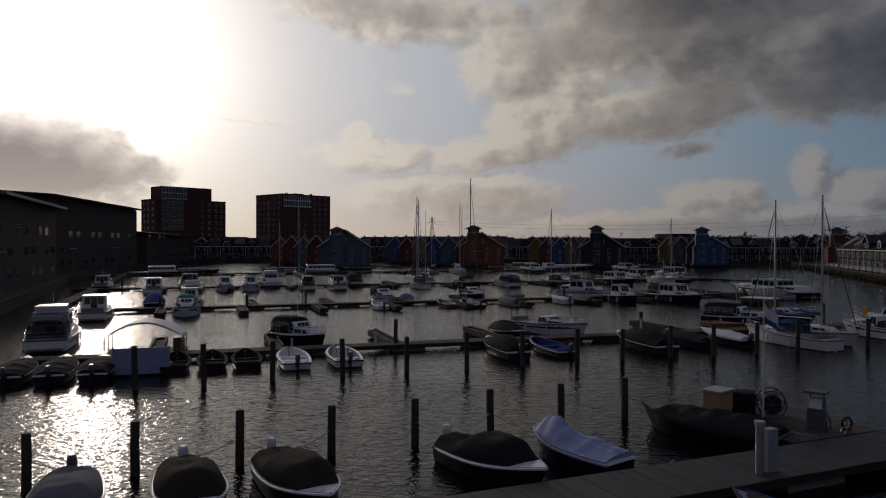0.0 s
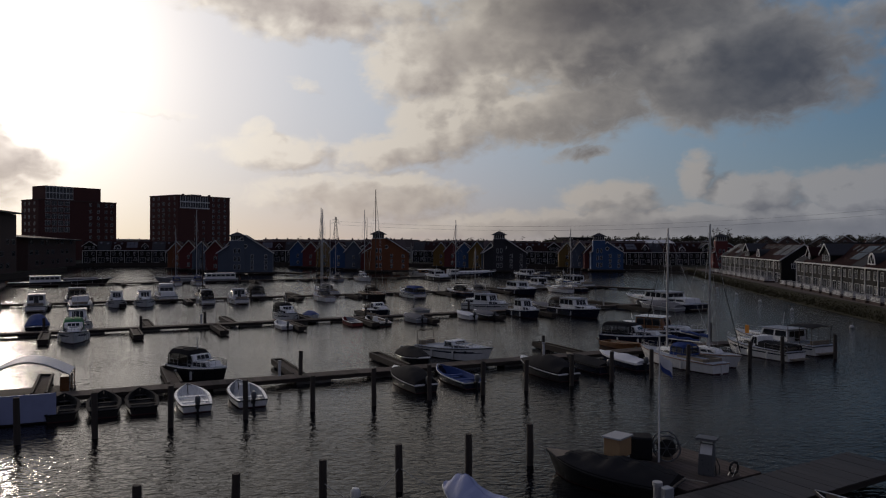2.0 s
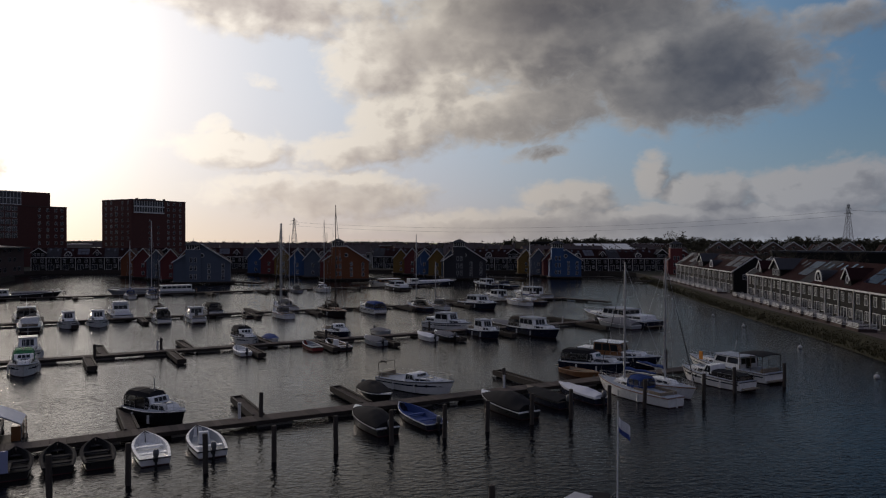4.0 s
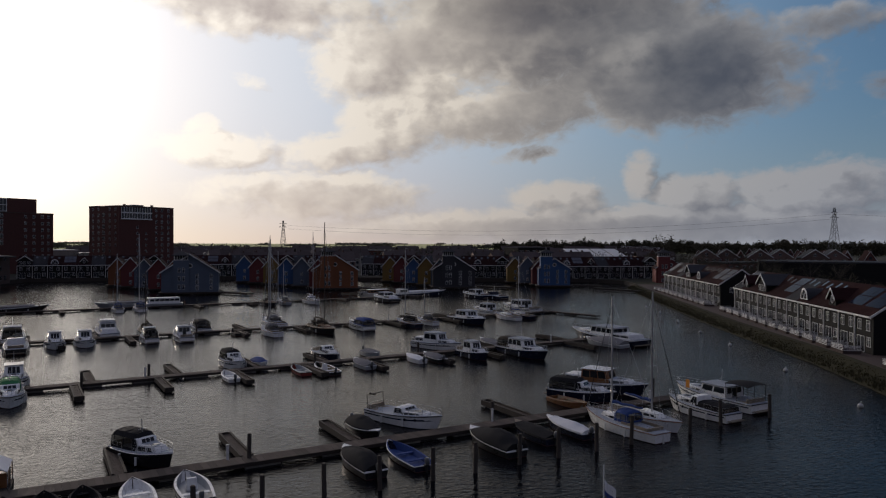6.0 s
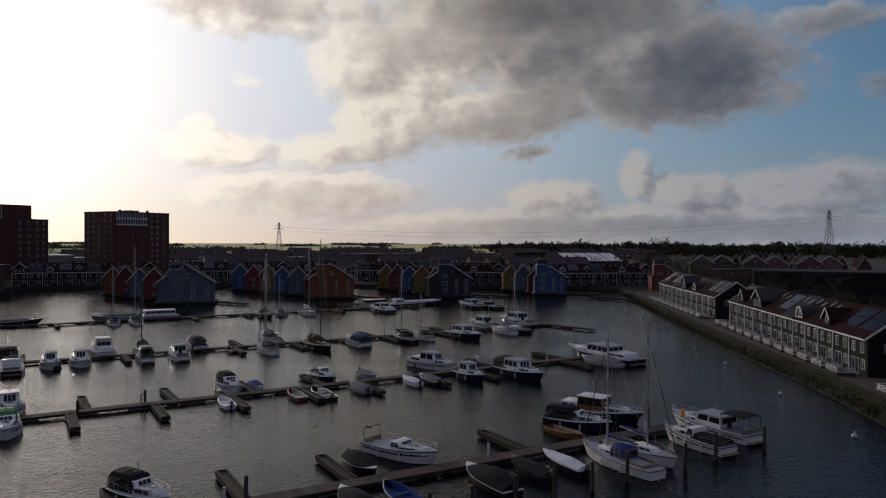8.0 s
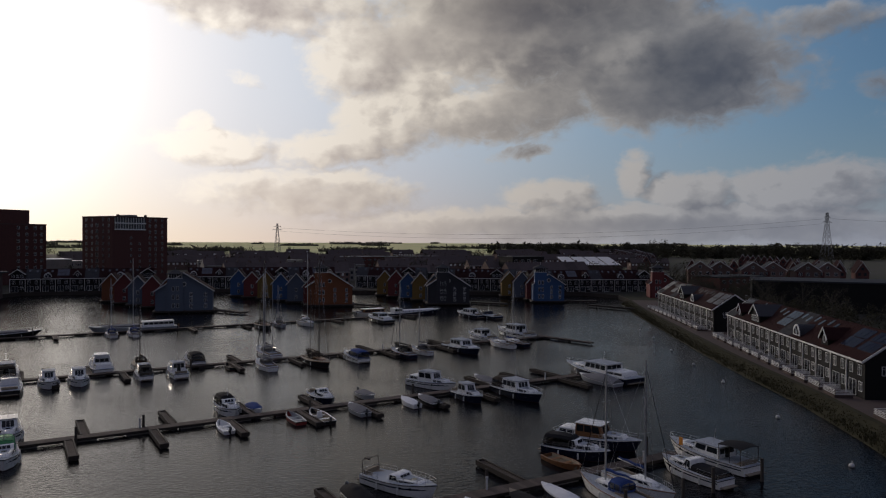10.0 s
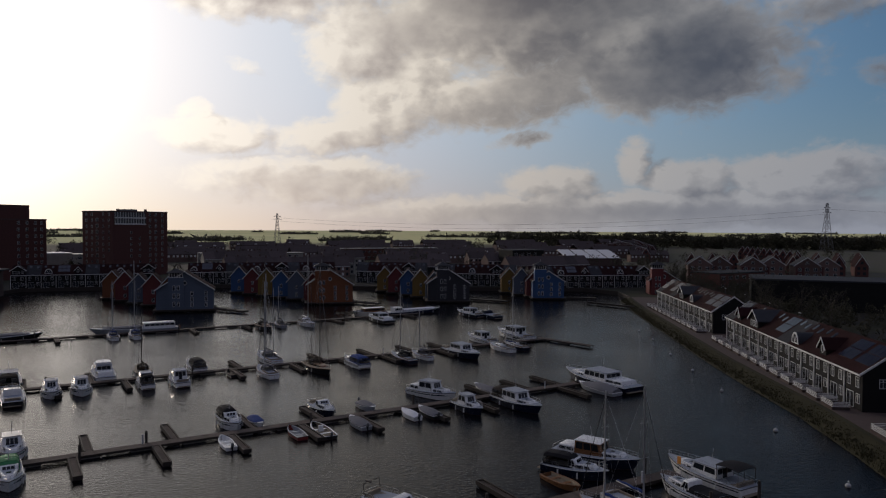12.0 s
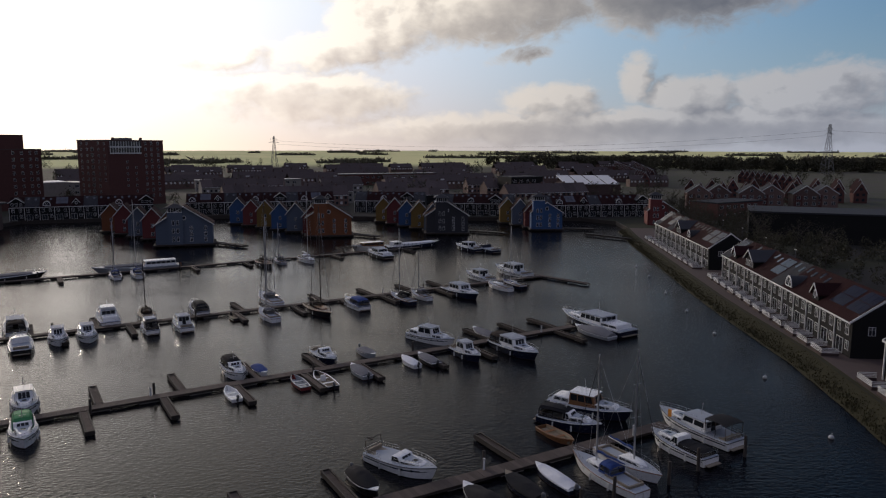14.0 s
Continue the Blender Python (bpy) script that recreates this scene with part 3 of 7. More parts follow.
def build_dock(D, singles, label, z=0.5, pitch=0.5, wood="plank"):
    m = at(D.a.x, D.a.y, 0, D.turn)
    t = thing("dock", label, "dock", "floating docks", m)
    bm = B()
    for y in (-D.w / 2 + 0.06, D.w / 2 - 0.06):
        box(bm, 0, D.len, y - 0.06, y + 0.06, z - 0.28, z - 0.02)
    for i in range(int(D.len / 3)):
        box(bm, i * 3 + 0.2, i * 3 + 0.3, -D.w / 2 + 0.12, D.w / 2 - 0.12, z - 0.25, z - 0.06)
    part("frame", bm, M["beam"], t)
    for i in range(int(D.len / 6)):
        bm = B()
        box(bm, i * 6 + 0.5, i * 6 + 3.2, -D.w / 2 + 0.2, D.w / 2 - 0.2, -0.25, z - 0.281)
        part("float", bm, M["concrete"], t)
    bm = B()
    box(bm, 0.006, pitch - 0.006, -D.w / 2 - 0.02, D.w / 2 + 0.02, z - 0.02, z + 0.03)
    proto = part("plank", bm, M[wood], t)
    rnd = random.Random(int(D.len))
    proto.matrix_basis = at(0, 0, 0)
    count = int(D.len / pitch)
    rest = B()
    for i in range(1, count):
        if singles and i < 299:
            share("plank", proto.data, at(i * pitch, rnd.uniform(-.012, .012), rnd.uniform(-.006, .006), rnd.uniform(-.4, .4)), t)
        else:
            box(rest, i * pitch + 0.012, (i + 1) * pitch - 0.012, -D.w / 2 - 0.02 + rnd.uniform(-.012, .012), D.w / 2 + 0.02, z - 0.02, z + 0.03 + rnd.uniform(-.006, .006))
    if rest.verts:
        part("planking", rest, M[wood], t)["kind"] = "stuff"
    return t


build_dock(D1, True, "long floating dock of weathered grey-brown planks")
build_dock(D0, True, "wide wet plank dock with a dark timber edge", 0.6, wood="wet_plank")
build_dock(D2, False, "long floating dock of weathered planks on dark beams")
build_dock(D3, False, "long floating dock of weathered planks on dark beams")
build_dock(D4, False, "far floating dock of weathered planks on dark beams")
build_dock(DW, False, "long floating dock of dark planks along the west quay")
build_dock(DT, False, "short dark timber pier head across a dock's end")


def finger_pier():
    t = thing("finger_pier", "narrow dark timber finger pier fixed to a dock", "pier", "finger piers")
    bm = B()
    for y in (-0.42, 0.42):
        box(bm, 0, 7.4, y - 0.09, y + 0.09, 0.12, 0.62)
    box(bm, 7.28, 7.4, -0.33, 0.33, 0.12, 0.62)
    part("side_beam", bm, M["beam"], t)
    bm = B()
    for i in range(24):
        box(bm, 0.05 + i * 0.3, 0.33 + i * 0.3, -0.33, 0.33, 0.42, 0.46)
    part("decking", bm, M["plank"], t)
    bm = B()
    box(bm, 5.2, 7.0, -0.32, 0.32, -0.3, 0.41)
    part("float", bm, M["concrete"], t)
    return t


FINGER = finger_pier()
first_finger = True


def finger(D, x, y, side, scale=1.0):
    global first_finger
    s = D.s(x, y)
    p = D.a + D.d * s + D.n * side * (D.w / 2 + 0.02)
    m = at(p.x, p.y, 0, D.turn + 90 * side)
    if first_finger:
        FINGER.matrix_basis = m
        first_finger = False
        return
    copy_thing(FINGER, m)


for x, y in ((-24.4, 94), (-15.3, 97.5), (2.7, 104.5), (30.5, 113), (37, 116.5), (43, 119.5), (-6.1, 101)):
    finger(D2, x, y, 1)
for x, y in ((-22.5, 83), (-14.2, 86.5), (-5.6, 89.3), (3.5, 91.5), (11.2, 95.0), (21, 98), (29, 101), (46, 107), (-31, 80)):
    finger(D2, x, y, -1)
for x, y in ((-12.8, 57), (-4.4, 60), (4.0, 63), (20.7, 68.5), (-20.5, 53)):
    finger(D1, x, y, 1)
for x, y in ((-36, 123), (-26.5, 127), (-8.2, 131), (2, 136), (12, 139), (20.5, 142), (33, 147), (52, 152), (-46, 119)):
    finger(D3, x, y, -1)
for x, y in ((-35.5, 138), (-10, 142), (4.5, 150), (15, 154), (24, 157), (32, 159), (-45, 135)):
    finger(D3, x, y, 1)
for x, y in ((-52, 178), (-40, 182), (-23, 188), (-10, 192), (14, 201), (24, 205), (36, 209)):
    finger(D4, x, y, -1)


def mooring_pile():
    t = thing("mooring_pile", "dark weathered round timber mooring pile", "mooring pile", "mooring piles")
    bm = B()
    pts = [(0, 0, -1.2), (0.01, 0, 0.4), (0, 0.01, 1.5), (0, 0, 2.35)]
    tube(bm, pts, 0.17, 10, 0.92)
    part("post", bm, M["pile"], t, smooth=True)
    bm = B()
    tube(bm, [(0, 0, 2.33), (0, 0, 2.38), (0, 0, 2.40)], 0.158, 10, 0.88)
    part("cap", bm, M["beam"], t)
    return t


PILE = mooring_pile()
PILES = [(-13.3, 24.6), (-10.5, 26.4), (-7.1, 27.6), (-3.9, 28.9), (-0.7, 30.3), (2.5, 31.8), (5.8, 33.4), (9.0, 34.6),
         (-16.9, 41.2), (-13.3, 42.0), (-9.8, 43.9), (-5.8, 45.4), (-1.9, 46.9), (2.0, 48.0), (5.8, 49.2), (9.7, 50.4), (13.1, 51.5), (16.9, 52.8), (20.4, 53.8),
         (24.1, 54.9), (27.8, 56.2), (34.4, 58.2), (38.7, 60.2), (45.2, 62.1), (-3.3, 56.6), (17.9, 64.3), (37.6, 71.0)]
rnd = random.Random(8)
for i, (x, y) in enumerate(PILES):
    m = pose(x, y, rnd.uniform(-0.15, 0.1) - (0.35 if i < 8 else 0), rnd.uniform(-1.2, 1.2), rnd.uniform(-1.2, 1.2), rnd.uniform(0, 360))
    if i == 0:
        PILE.matrix_basis = m
    else:
        copy_thing(PILE, m)
for D, ss in ((D2, (2, 9, 19, 26.5, 47, 64, 82)), (D3, (8, 24, 47, 70, 95, 118)), (D4, (12, 40, 72, 98, 118))):
    for i, s in enumerate(ss):
        p = D.a + D.d * s + D.n * (D.w / 2 + 0.25) * (1 if i % 2 else -1)
        copy_thing(PILE, at(p.x, p.y, -0.45, 30 * s))


# ---------------------------------------------------------------- boats (x towards the bow, waterline at z = 0)
def half_beam(u, beam, transom, full):
    """Half the breadth at u, from the stern (0) to the bow (1)."""
    if u < 0.45:
        k = u / 0.45
        return beam / 2 * (transom + (1 - transom) * math.sin(k * math.pi / 2))
    k = (u - 0.45) / 0.55
    return beam / 2 * max(0.0, 1 - k ** full)


def hull(t, L, beam, fb_stern, fb_bow, material, transom=0.8, full=2.2, draft=0.4, stripe=None, deck=None, rail=None, n=14, open_top=False):
    """Shell, boot stripe, deck and rubbing strake of a boat; returns sheer(u), half(u)."""
    def sheer(u):
        return fb_stern + (fb_bow - fb_stern) * (0.25 * u + 0.75 * u ** 2.4)

    def half(u):
        return max(0.025, half_beam(u, beam, transom, full))

    def xs(u, z):
        rake = 0.10 * L * max(0.0, u - 0.75) / 0.25
        top = sheer(u)
        return -L / 2 + L * u - rake * (1 - max(0.0, min(1.0, (z + draft) / (top + draft))))

    def ring(u, zs, ws):
        pts = []
        for z, w in zip(zs, ws):
            pts.append((xs(u, z), half(u) * w, z))
        for z, w in list(zip(zs, ws))[::-1]:
            pts.append((xs(u, z), -half(u) * w, z))
        return pts

    us = [i / n for i in range(n + 1)]
    bm, bo = B(), B()
    rings, low = [], []
    for u in us:
        h = sheer(u)
        rings.append(ring(u, (h, h * 0.55, 0.06), (1.0, 0.97, 0.9)))
        low.append(ring(u, (0.07, -0.12, -draft), (0.9, 0.8, 0.25)))
    if open_top:
        rows = loft(bm, rings, closed=False)
        bm.faces.new(rows[0])
    else:
        loft(bm, rings)
    part("hull", bm, material, t, smooth=True)
    loft(bo, low)
    part("underbody", bo, stripe or M["antifoul"], t, smooth=True)
    if deck:
        bm = B()
        loft(bm, [[(xs(u, sheer(u)), half(u) * 0.97, sheer(u) - 0.02), (xs(u, sheer(u)), half(u) * 0.97, sheer(u) + 0.03), (xs(u, sheer(u)), 0, sheer(u) + 0.05), (xs(u, sheer(u)), -half(u) * 0.97, sheer(u) + 0.03), (xs(u, sheer(u)), -half(u) * 0.97, sheer(u) - 0.02)] for u in us])
        part("deck", bm, deck, t, smooth=True)
    if rail:
        bm = B()
        path = [(xs(u, sheer(u)), half(u) + 0.01, sheer(u) - 0.04) for u in us] + [(xs(u, sheer(u)), -half(u) - 0.01, sheer(u) - 0.04) for u in us[::-1]]
        tube(bm, path + [path[0]], 0.045, 5)
        part("rubbing_strake", bm, rail, t, smooth=True)
    return sheer, half


def cabin(t, name, x0, x1, w0, w1, z0, z1, material, slope_f=0.5, slope_b=0.15, lean=0.12, roof=None, windows=0, front_windows=0, sill=0.42, head=0.86, back=False):
    """A deckhouse with a crowned roof; windows are dark panes with a white frame, set into its sides."""
    bm = B()

    def corners(f):
        a, b = x0 + slope_b * f, x1 - slope_f * f
        wa, wb = w0 / 2 - lean * f, w1 / 2 - lean * f
        return a, b, wa, wb, z0 + (z1 - z0) * f
    rings = []
    for f in (0.0, 0.5, 0.93):
        a, b, wa, wb, z = corners(f)
        rings.append([(a, -wa, z), (b - 0.12, -wb, z), (b, -wb * 0.7, z), (b, wb * 0.7, z), (b - 0.12, wb, z), (a, wa, z)])
    a, b, wa, wb, z = corners(1.0)
    rings.append([(a + 0.05, -wa * 0.88, z), (b - 0.2, -wb * 0.85, z), (b - 0.1, -wb * 0.5, z), (b - 0.1, wb * 0.5, z), (b - 0.2, wb * 0.85, z), (a + 0.05, wa * 0.88, z)])
    loft(bm, rings)
    body = part(name, bm, material, t, smooth=True)
    if roof:
        bm = B()
        box(bm, a - 0.15, b + 0.1, -max(wa, wb) - 0.03, max(wa, wb) + 0.03, z - 0.02, z + 0.05)
        part("roof", bm, roof, body, bevel=0.02)
    for side in (-1, 1):
        for i in range(windows):
            bm = B()
            quad = []
            for f, e in ((sill, 0), (sill, 1), (head, 1), (head, 0)):
                a, b, wa, wb, z = corners(f)
                b -= 0.16
                p = (i + 0.06 + 0.88 * e) / windows
                quad.append(Vector((a + 0.1 + (b - a - 0.2) * p, side * (wa + (wb - wa) * p + 0.012), z)))
            loft(bm, [quad, [q - Vector((0, side * 0.03, 0)) for q in quad]])
            part("window", bm, M["glass"], body)
    for i in range(front_windows):
        bm = B()
        quad = []
        for f, e in ((sill, 0), (sill, 1), (head, 1), (head, 0)):
            a, b, wa, wb, z = corners(f)
            p = -0.66 + 1.32 * (i + 0.06 + 0.88 * e) / front_windows
            quad.append(Vector((b + 0.012, wb * p, z)))
        loft(bm, [quad, [q - Vector((0.03, 0, 0)) for q in quad]])
        part("windscreen", bm, M["glass"], body)
    if back:
        for e0, e1, lo in ((-0.80, -0.30, sill), (-0.26, 0.26, 0.06), (0.30, 0.80, sill)):
            bm = B()
            quad = []
            for f, p in ((lo, e0), (lo, e1), (head, e1), (head, e0)):
                a, b, wa, wb, z = corners(f)
                quad.append(Vector((a - 0.012, wa * p, z)))
            loft(bm, [quad, [q + Vector((0.03, 0, 0)) for q in quad]])
            part("rear_window" if lo == sill else "cabin_door", bm, M["glass"], body)
    return body


def canopy(t, x0, x1, w, z0, z1, material, clear=True):
    """A cloth cockpit hood on hoops, with see-through panes."""
    def prof(x, k):
        h = z0 + (z1 - z0) * k
        return [(x, -w / 2, z0), (x, -w / 2 * 0.97, z0 + (h - z0) * 0.20), (x, -w / 2 * 0.92, z0 + (h - z0) * 0.72), (x, -w / 2 * 0.70, h - 0.07), (x, 0, h),
                (x, w / 2 * 0.70, h - 0.07), (x, w / 2 * 0.92, z0 + (h - z0) * 0.72), (x, w / 2 * 0.97, z0 + (h - z0) * 0.20), (x, w / 2, z0)]
    st = [(x0 + 0.18 * (x1 - x0) * 0, 0.84), (x0 + (x1 - x0) * 0.10, 0.97), (x0 + (x1 - x0) * 0.5, 1.0), (x0 + (x1 - x0) * 0.9, 0.97), (x1, 0.80)]
    P = [prof(*q) for q in st]

    def shrink(p, d=0.03):
        x, y, z = p
        return (x, y * (1 - 2 * d / w), z - d)
    bm = B()
    loft(bm, [p[2:7] + [shrink(q) for q in p[2:7]][::-1] for p in P])
    c = part("canopy", bm, material, t, smooth=True)
    bm = B()
    for p in P:
        tube(bm, p, 0.035, 4)
    for p in (P[0], P[-1]):
        tube(bm, [p[2], p[6]], 0.03, 4)
    part("hoop", bm, material, c)
    bm = B()
    for a, b in ((0, 1), (7, 8)):
        loft(bm, [[p[a], p[b], shrink(p[b], 0.02), shrink(p[a], 0.02)] for p in P])
    for p in (P[0], P[-1]):
        loft(bm, [[p[0], p[1]], [p[8], p[7]]], closed=False)
    part("skirt", bm, material, c)
    for a, b in ((1, 2), (6, 7)):
        for i in (1, 2):
            p, q = P[i], P[i + 1]
            bm = B()
            bm.faces.new([bm.verts.new(v) for v in (p[a], q[a], q[b], p[b])])
            part("clear_panel", bm, M["film"] if clear else material, c)
    for p in (P[0], P[-1]):
        bm = B()
        bm.faces.new([bm.verts.new(v) for v in (p[1], p[2], p[6], p[7])])
        part("clear_panel", bm, M["film"] if clear else material, c)
    return c


def bimini(t, x0, x1, w, z0, z1, material):
    """A flat sun top on open posts over the aft deck."""
    bm = B()
    rows = []
    for i in range(7):
        f = i / 6
        x = x0 + (x1 - x0) * f
        h = z1 - 0.12 * (2 * f - 1) ** 2
        arc = [(x, w / 2 * q, h - 0.16 * abs(q) ** 2.5) for q in (-1, -0.6, 0, 0.6, 1)]
        rows.append(arc + [(a, b * .98, c - 0.05) for a, b, c in arc[::-1]])
    loft(bm, rows)
    c = part("bimini_top", bm, material, t, smooth=True)
    for x in (x0 + 0.1, (x0 + x1) / 2, x1 - 0.1):
        for s in (-1, 1):
            bm = B()
            tube(bm, [(x, s * w * 0.47, z0), (x, s * w * 0.47, z1 - 0.18)], 0.035, 5)
            part("bimini_post", bm, M["darkmast"], c)
    return c


def bow_rail(t, L, sheer, half, u0=0.5, h=0.55):
    bm = B()
    us = [u0 + (0.97 - u0) * i / 6 for i in range(7)]
    for side in (-1, 1):
        for u in us:
            x = -L / 2 + L * u
            tube(bm, [(x, side * half(u) * 0.92, sheer(u)), (x, side * half(u) * 0.92, sheer(u) + h)], 0.014, 4)
    top = [(-L / 2 + L * u, half(u) * 0.92, sheer(u) + h) for u in us] + [(-L / 2 + L * u, -half(u) * 0.92, sheer(u) + h) for u in us[::-1]]
    tube(bm, top, 0.018, 4)
    tube(bm, [(x, y, z - h * 0.5) for x, y, z in top], 0.012, 4)
    part("bow_rail", bm, M["steel"], t)


def fenders(t, L, sheer, half, us, side):
    for u in us:
        bm = B()
        x, y, z = -L / 2 + L * u, side * (half(u) + 0.1), sheer(u) * 0.45
        tube(bm, [(x, y, z - 0.32), (x, y, z - 0.26), (x, y, z), (x, y, z + 0.22), (x, y, z + 0.30)], 0.11, 7, 0.75)
        part("fender", bm, M["fender"], t, smooth=True)


def outboard(t, L, z=0.55, cowl=None):
    bm = B()
    rings = [[(-L / 2 - 0.30 + s * math.cos(a) * 0.26, s * math.sin(a) * 0.17, zz) for a in [i * math.pi / 4 for i in range(8)]] for zz, s in ((z + 0.1, 0.7), (z + 0.25, 1.0), (z + 0.5, 1.0), (z + 0.62, 0.6))]
    loft(bm, rings)
    o = part("outboard_motor", bm, cowl or M["engine"], t, smooth=True)
    bm = B()
    box(bm, -L / 2 - 0.34, -L / 2 - 0.18, -0.06, 0.06, -0.4, z + 0.12)
    box(bm, -L / 2 - 0.2, -L / 2 + 0.08, -0.12, 0.12, z - 0.2, z + 0.05)
    part("shaft", bm, M["rubber"], o)


GROUP = "boats moored in the harbour"


def cruiser(m, L, hull_mat="white", top="white", label="", canopy_mat=None, fly=False, aft=False, windows=4, wheel=True, mast=True, roof_mat=None, side=1, stripe=None, arch=False, band=None, tall=1.1, hood=0.0, house=None, sun_top=False, board=False):
    beam = 0.305 * L + 0.45
    t = thing("motor_cruiser", label or "white motor cruiser moored with its fenders out", "boat", GROUP, m)
    fs, fb = 0.72 + 0.02 * L, 0.95 + 0.045 * L
    sh, hf = hull(t, L, beam, fs, fb, M[hull_mat], 0.82, 2.3, 0.4, M[stripe] if stripe else None, M["deck"] if hull_mat != "cream" else M["cream"], M["rubber"] if hull_mat == "white" else M["white"])
    w = beam * 0.72
    cabin(t, "coachroof", 0.02 * L, 0.36 * L, w, w * 0.62, fs, fs + 0.62 * tall, M[top], 0.5, 0, 0.10, None, max(2, windows - 1), 0, 0.35, 0.78)
    if wheel:
        cabin(t, "wheelhouse", -0.22 * L, 0.12 * L, w * 1.04, w * 0.98, fs - 0.02, fs + 1.42 * tall, M[house or top], 0.45, 0.1, 0.10, M[roof_mat or ("deck" if top == "white" else top)], max(2, windows - 1), 3, 0.44, 0.90, True)
    else:
        cabin(t, "windscreen_frame", -0.08 * L, 0.10 * L, w * 1.02, w * 0.95, fs, fs + 0.98 * tall, M[top], 0.5, 0.1, 0.08, None, 2, 3, 0.34, 0.92)
    if aft:
        cabin(t, "aft_cabin", -0.44 * L, -0.20 * L, w * 0.9, w, fs, fs + 0.72 * tall, M[top], 0.05, 0.25, 0.08, None, 2, 0, 0.35, 0.75)
    else:
        bm = B()
        box(bm, -0.46 * L, -0.22 * L, -w * 0.44, w * 0.44, fs + 0.03, fs + 0.06)
        box(bm, -0.46 * L, -0.43 * L, -w * 0.44, w * 0.44, fs + 0.061, fs + 0.42)
        part("cockpit_seat", bm, M["teak"], t)
    if canopy_mat:
        canopy(t, -0.46 * L, (-0.18 if wheel else 0.0) * L, w * 1.05, fs + 0.02, fs + (hood or (1.40 if wheel else 1.28)) * tall, M[canopy_mat], clear=not hood)
    if sun_top:
        bimini(t, -0.47 * L, -0.21 * L, w * 1.08, fs + 0.05, fs + 1.95, M["canvas_black"])
    if board:
        bm = B()
        box(bm, 0.20 * L, 0.24 * L, beam * 0.40, beam * 0.44, fb - 0.1, fb + 0.75)
        part("lifebuoy_board", bm, M["orange"], t, "orange lifebuoy case", bevel=0.02)
    bm = B()
    us = (0.02, 0.10, 0.2, 0.30)
    for s in (-1, 1):
        for u in us:
            tube(bm, [(-L / 2 + L * u, s * hf(u) * .93, sh(u)), (-L / 2 + L * u, s * hf(u) * .93, sh(u) + .55)], 0.014, 4)
    loop = [(-L / 2 + L * u, hf(u) * .93, sh(u) + .55) for u in us[::-1]] + [(-L / 2 + L * u, -hf(u) * .93, sh(u) + .55) for u in us]
    tube(bm, loop, 0.017, 4)
    tube(bm, [(x, y, z - .27) for x, y, z in loop], 0.011, 4)
    part("stern_rail", bm, M["steel"], t)
    bm = B()
    zr = fs + (1.42 if wheel else 0.62) * tall
    xa, xb = (-0.18 * L, 0.05 * L) if wheel else (0.06 * L, 0.28 * L)
    for s in (-1, 1):
        tube(bm, [(xa, s * w * .34, zr - .02), (xa, s * w * .34, zr + .11), (xb, s * w * .30, zr + .11), (xb, s * w * .30, zr - .02)], 0.018, 4)
    part("grab_rail", bm, M["steel"], t)
    bm = B()
    box(bm, 0.16 * L, 0.16 * L + .5, -.25, .25, fs + .55 * tall, fs + .66 * tall)
    part("deck_hatch", bm, M["glass"], t, bevel=0.02)
    for s in (-1, 1):
        for u in (0.62, 0.74):
            bm = B()
            xx, yy, zz = -L / 2 + L * u, hf(u) * 0.985, sh(u) * 0.70
            tube(bm, [(xx, s * (yy - .03), zz), (xx, s * (yy + .035), zz)], 0.13, 10)
            part("porthole", bm, M["glass"], t)
    bm = B()
    loft(bm, [[(0.05 * L, -w * .34, fs + .60 * tall), (0.27 * L, -w * .18, fs + .60 * tall), (0.27 * L, w * .18, fs + .60 * tall), (0.05 * L, w * .34, fs + .60 * tall)], [(0.05 * L, -w * .34, fs + .635 * tall), (0.27 * L, -w * .18, fs + .635 * tall), (0.27 * L, w * .18, fs + .635 * tall), (0.05 * L, w * .34, fs + .635 * tall)]])
    part("nonskid_panel", bm, M["deck"], t)
    if fly:
        bm = B()
        z = fs + 1.46 * tall
        loft(bm, [[(-0.2 * L, -w * .42, z), (0.02 * L, -w * .40, z), (0.06 * L, 0, z), (0.02 * L, w * .40, z), (-0.2 * L, w * .42, z)], [(-0.22 * L, -w * .43, z + .5), (0.0, -w * .40, z + .5), (0.045 * L, 0, z + .5), (0.0, w * .40, z + .5), (-0.22 * L, w * .43, z + .5)]])
        part("flybridge", bm, M[top], t, smooth=True)
    bow_rail(t, L, sh, hf)
    fenders(t, L, sh, hf, (0.25, 0.5, 0.68), side)
    fenders(t, L, sh, hf, (0.3, 0.6), -side)
    bm = B()
    box(bm, -L / 2 - 0.5, -L / 2 + 0.05, -beam * 0.33, beam * 0.33, 0.22, 0.30)
    part("swim_platform", bm, M["teak"], t)
    if arch:
        bm = B()
        z = fs + 1.35
        tube(bm, [(-0.45 * L, -w * .52, fs), (-0.47 * L, -w * .50, z), (-0.47 * L, w * .50, z), (-0.45 * L, w * .52, fs)], 0.045, 5)
        tube(bm, [(-0.42 * L, -w * .2, z + .03), (-0.5 * L, -w * .2, z + .05)], 0.09, 5)
        part("stern_arch", bm, M["darkmast"], t)
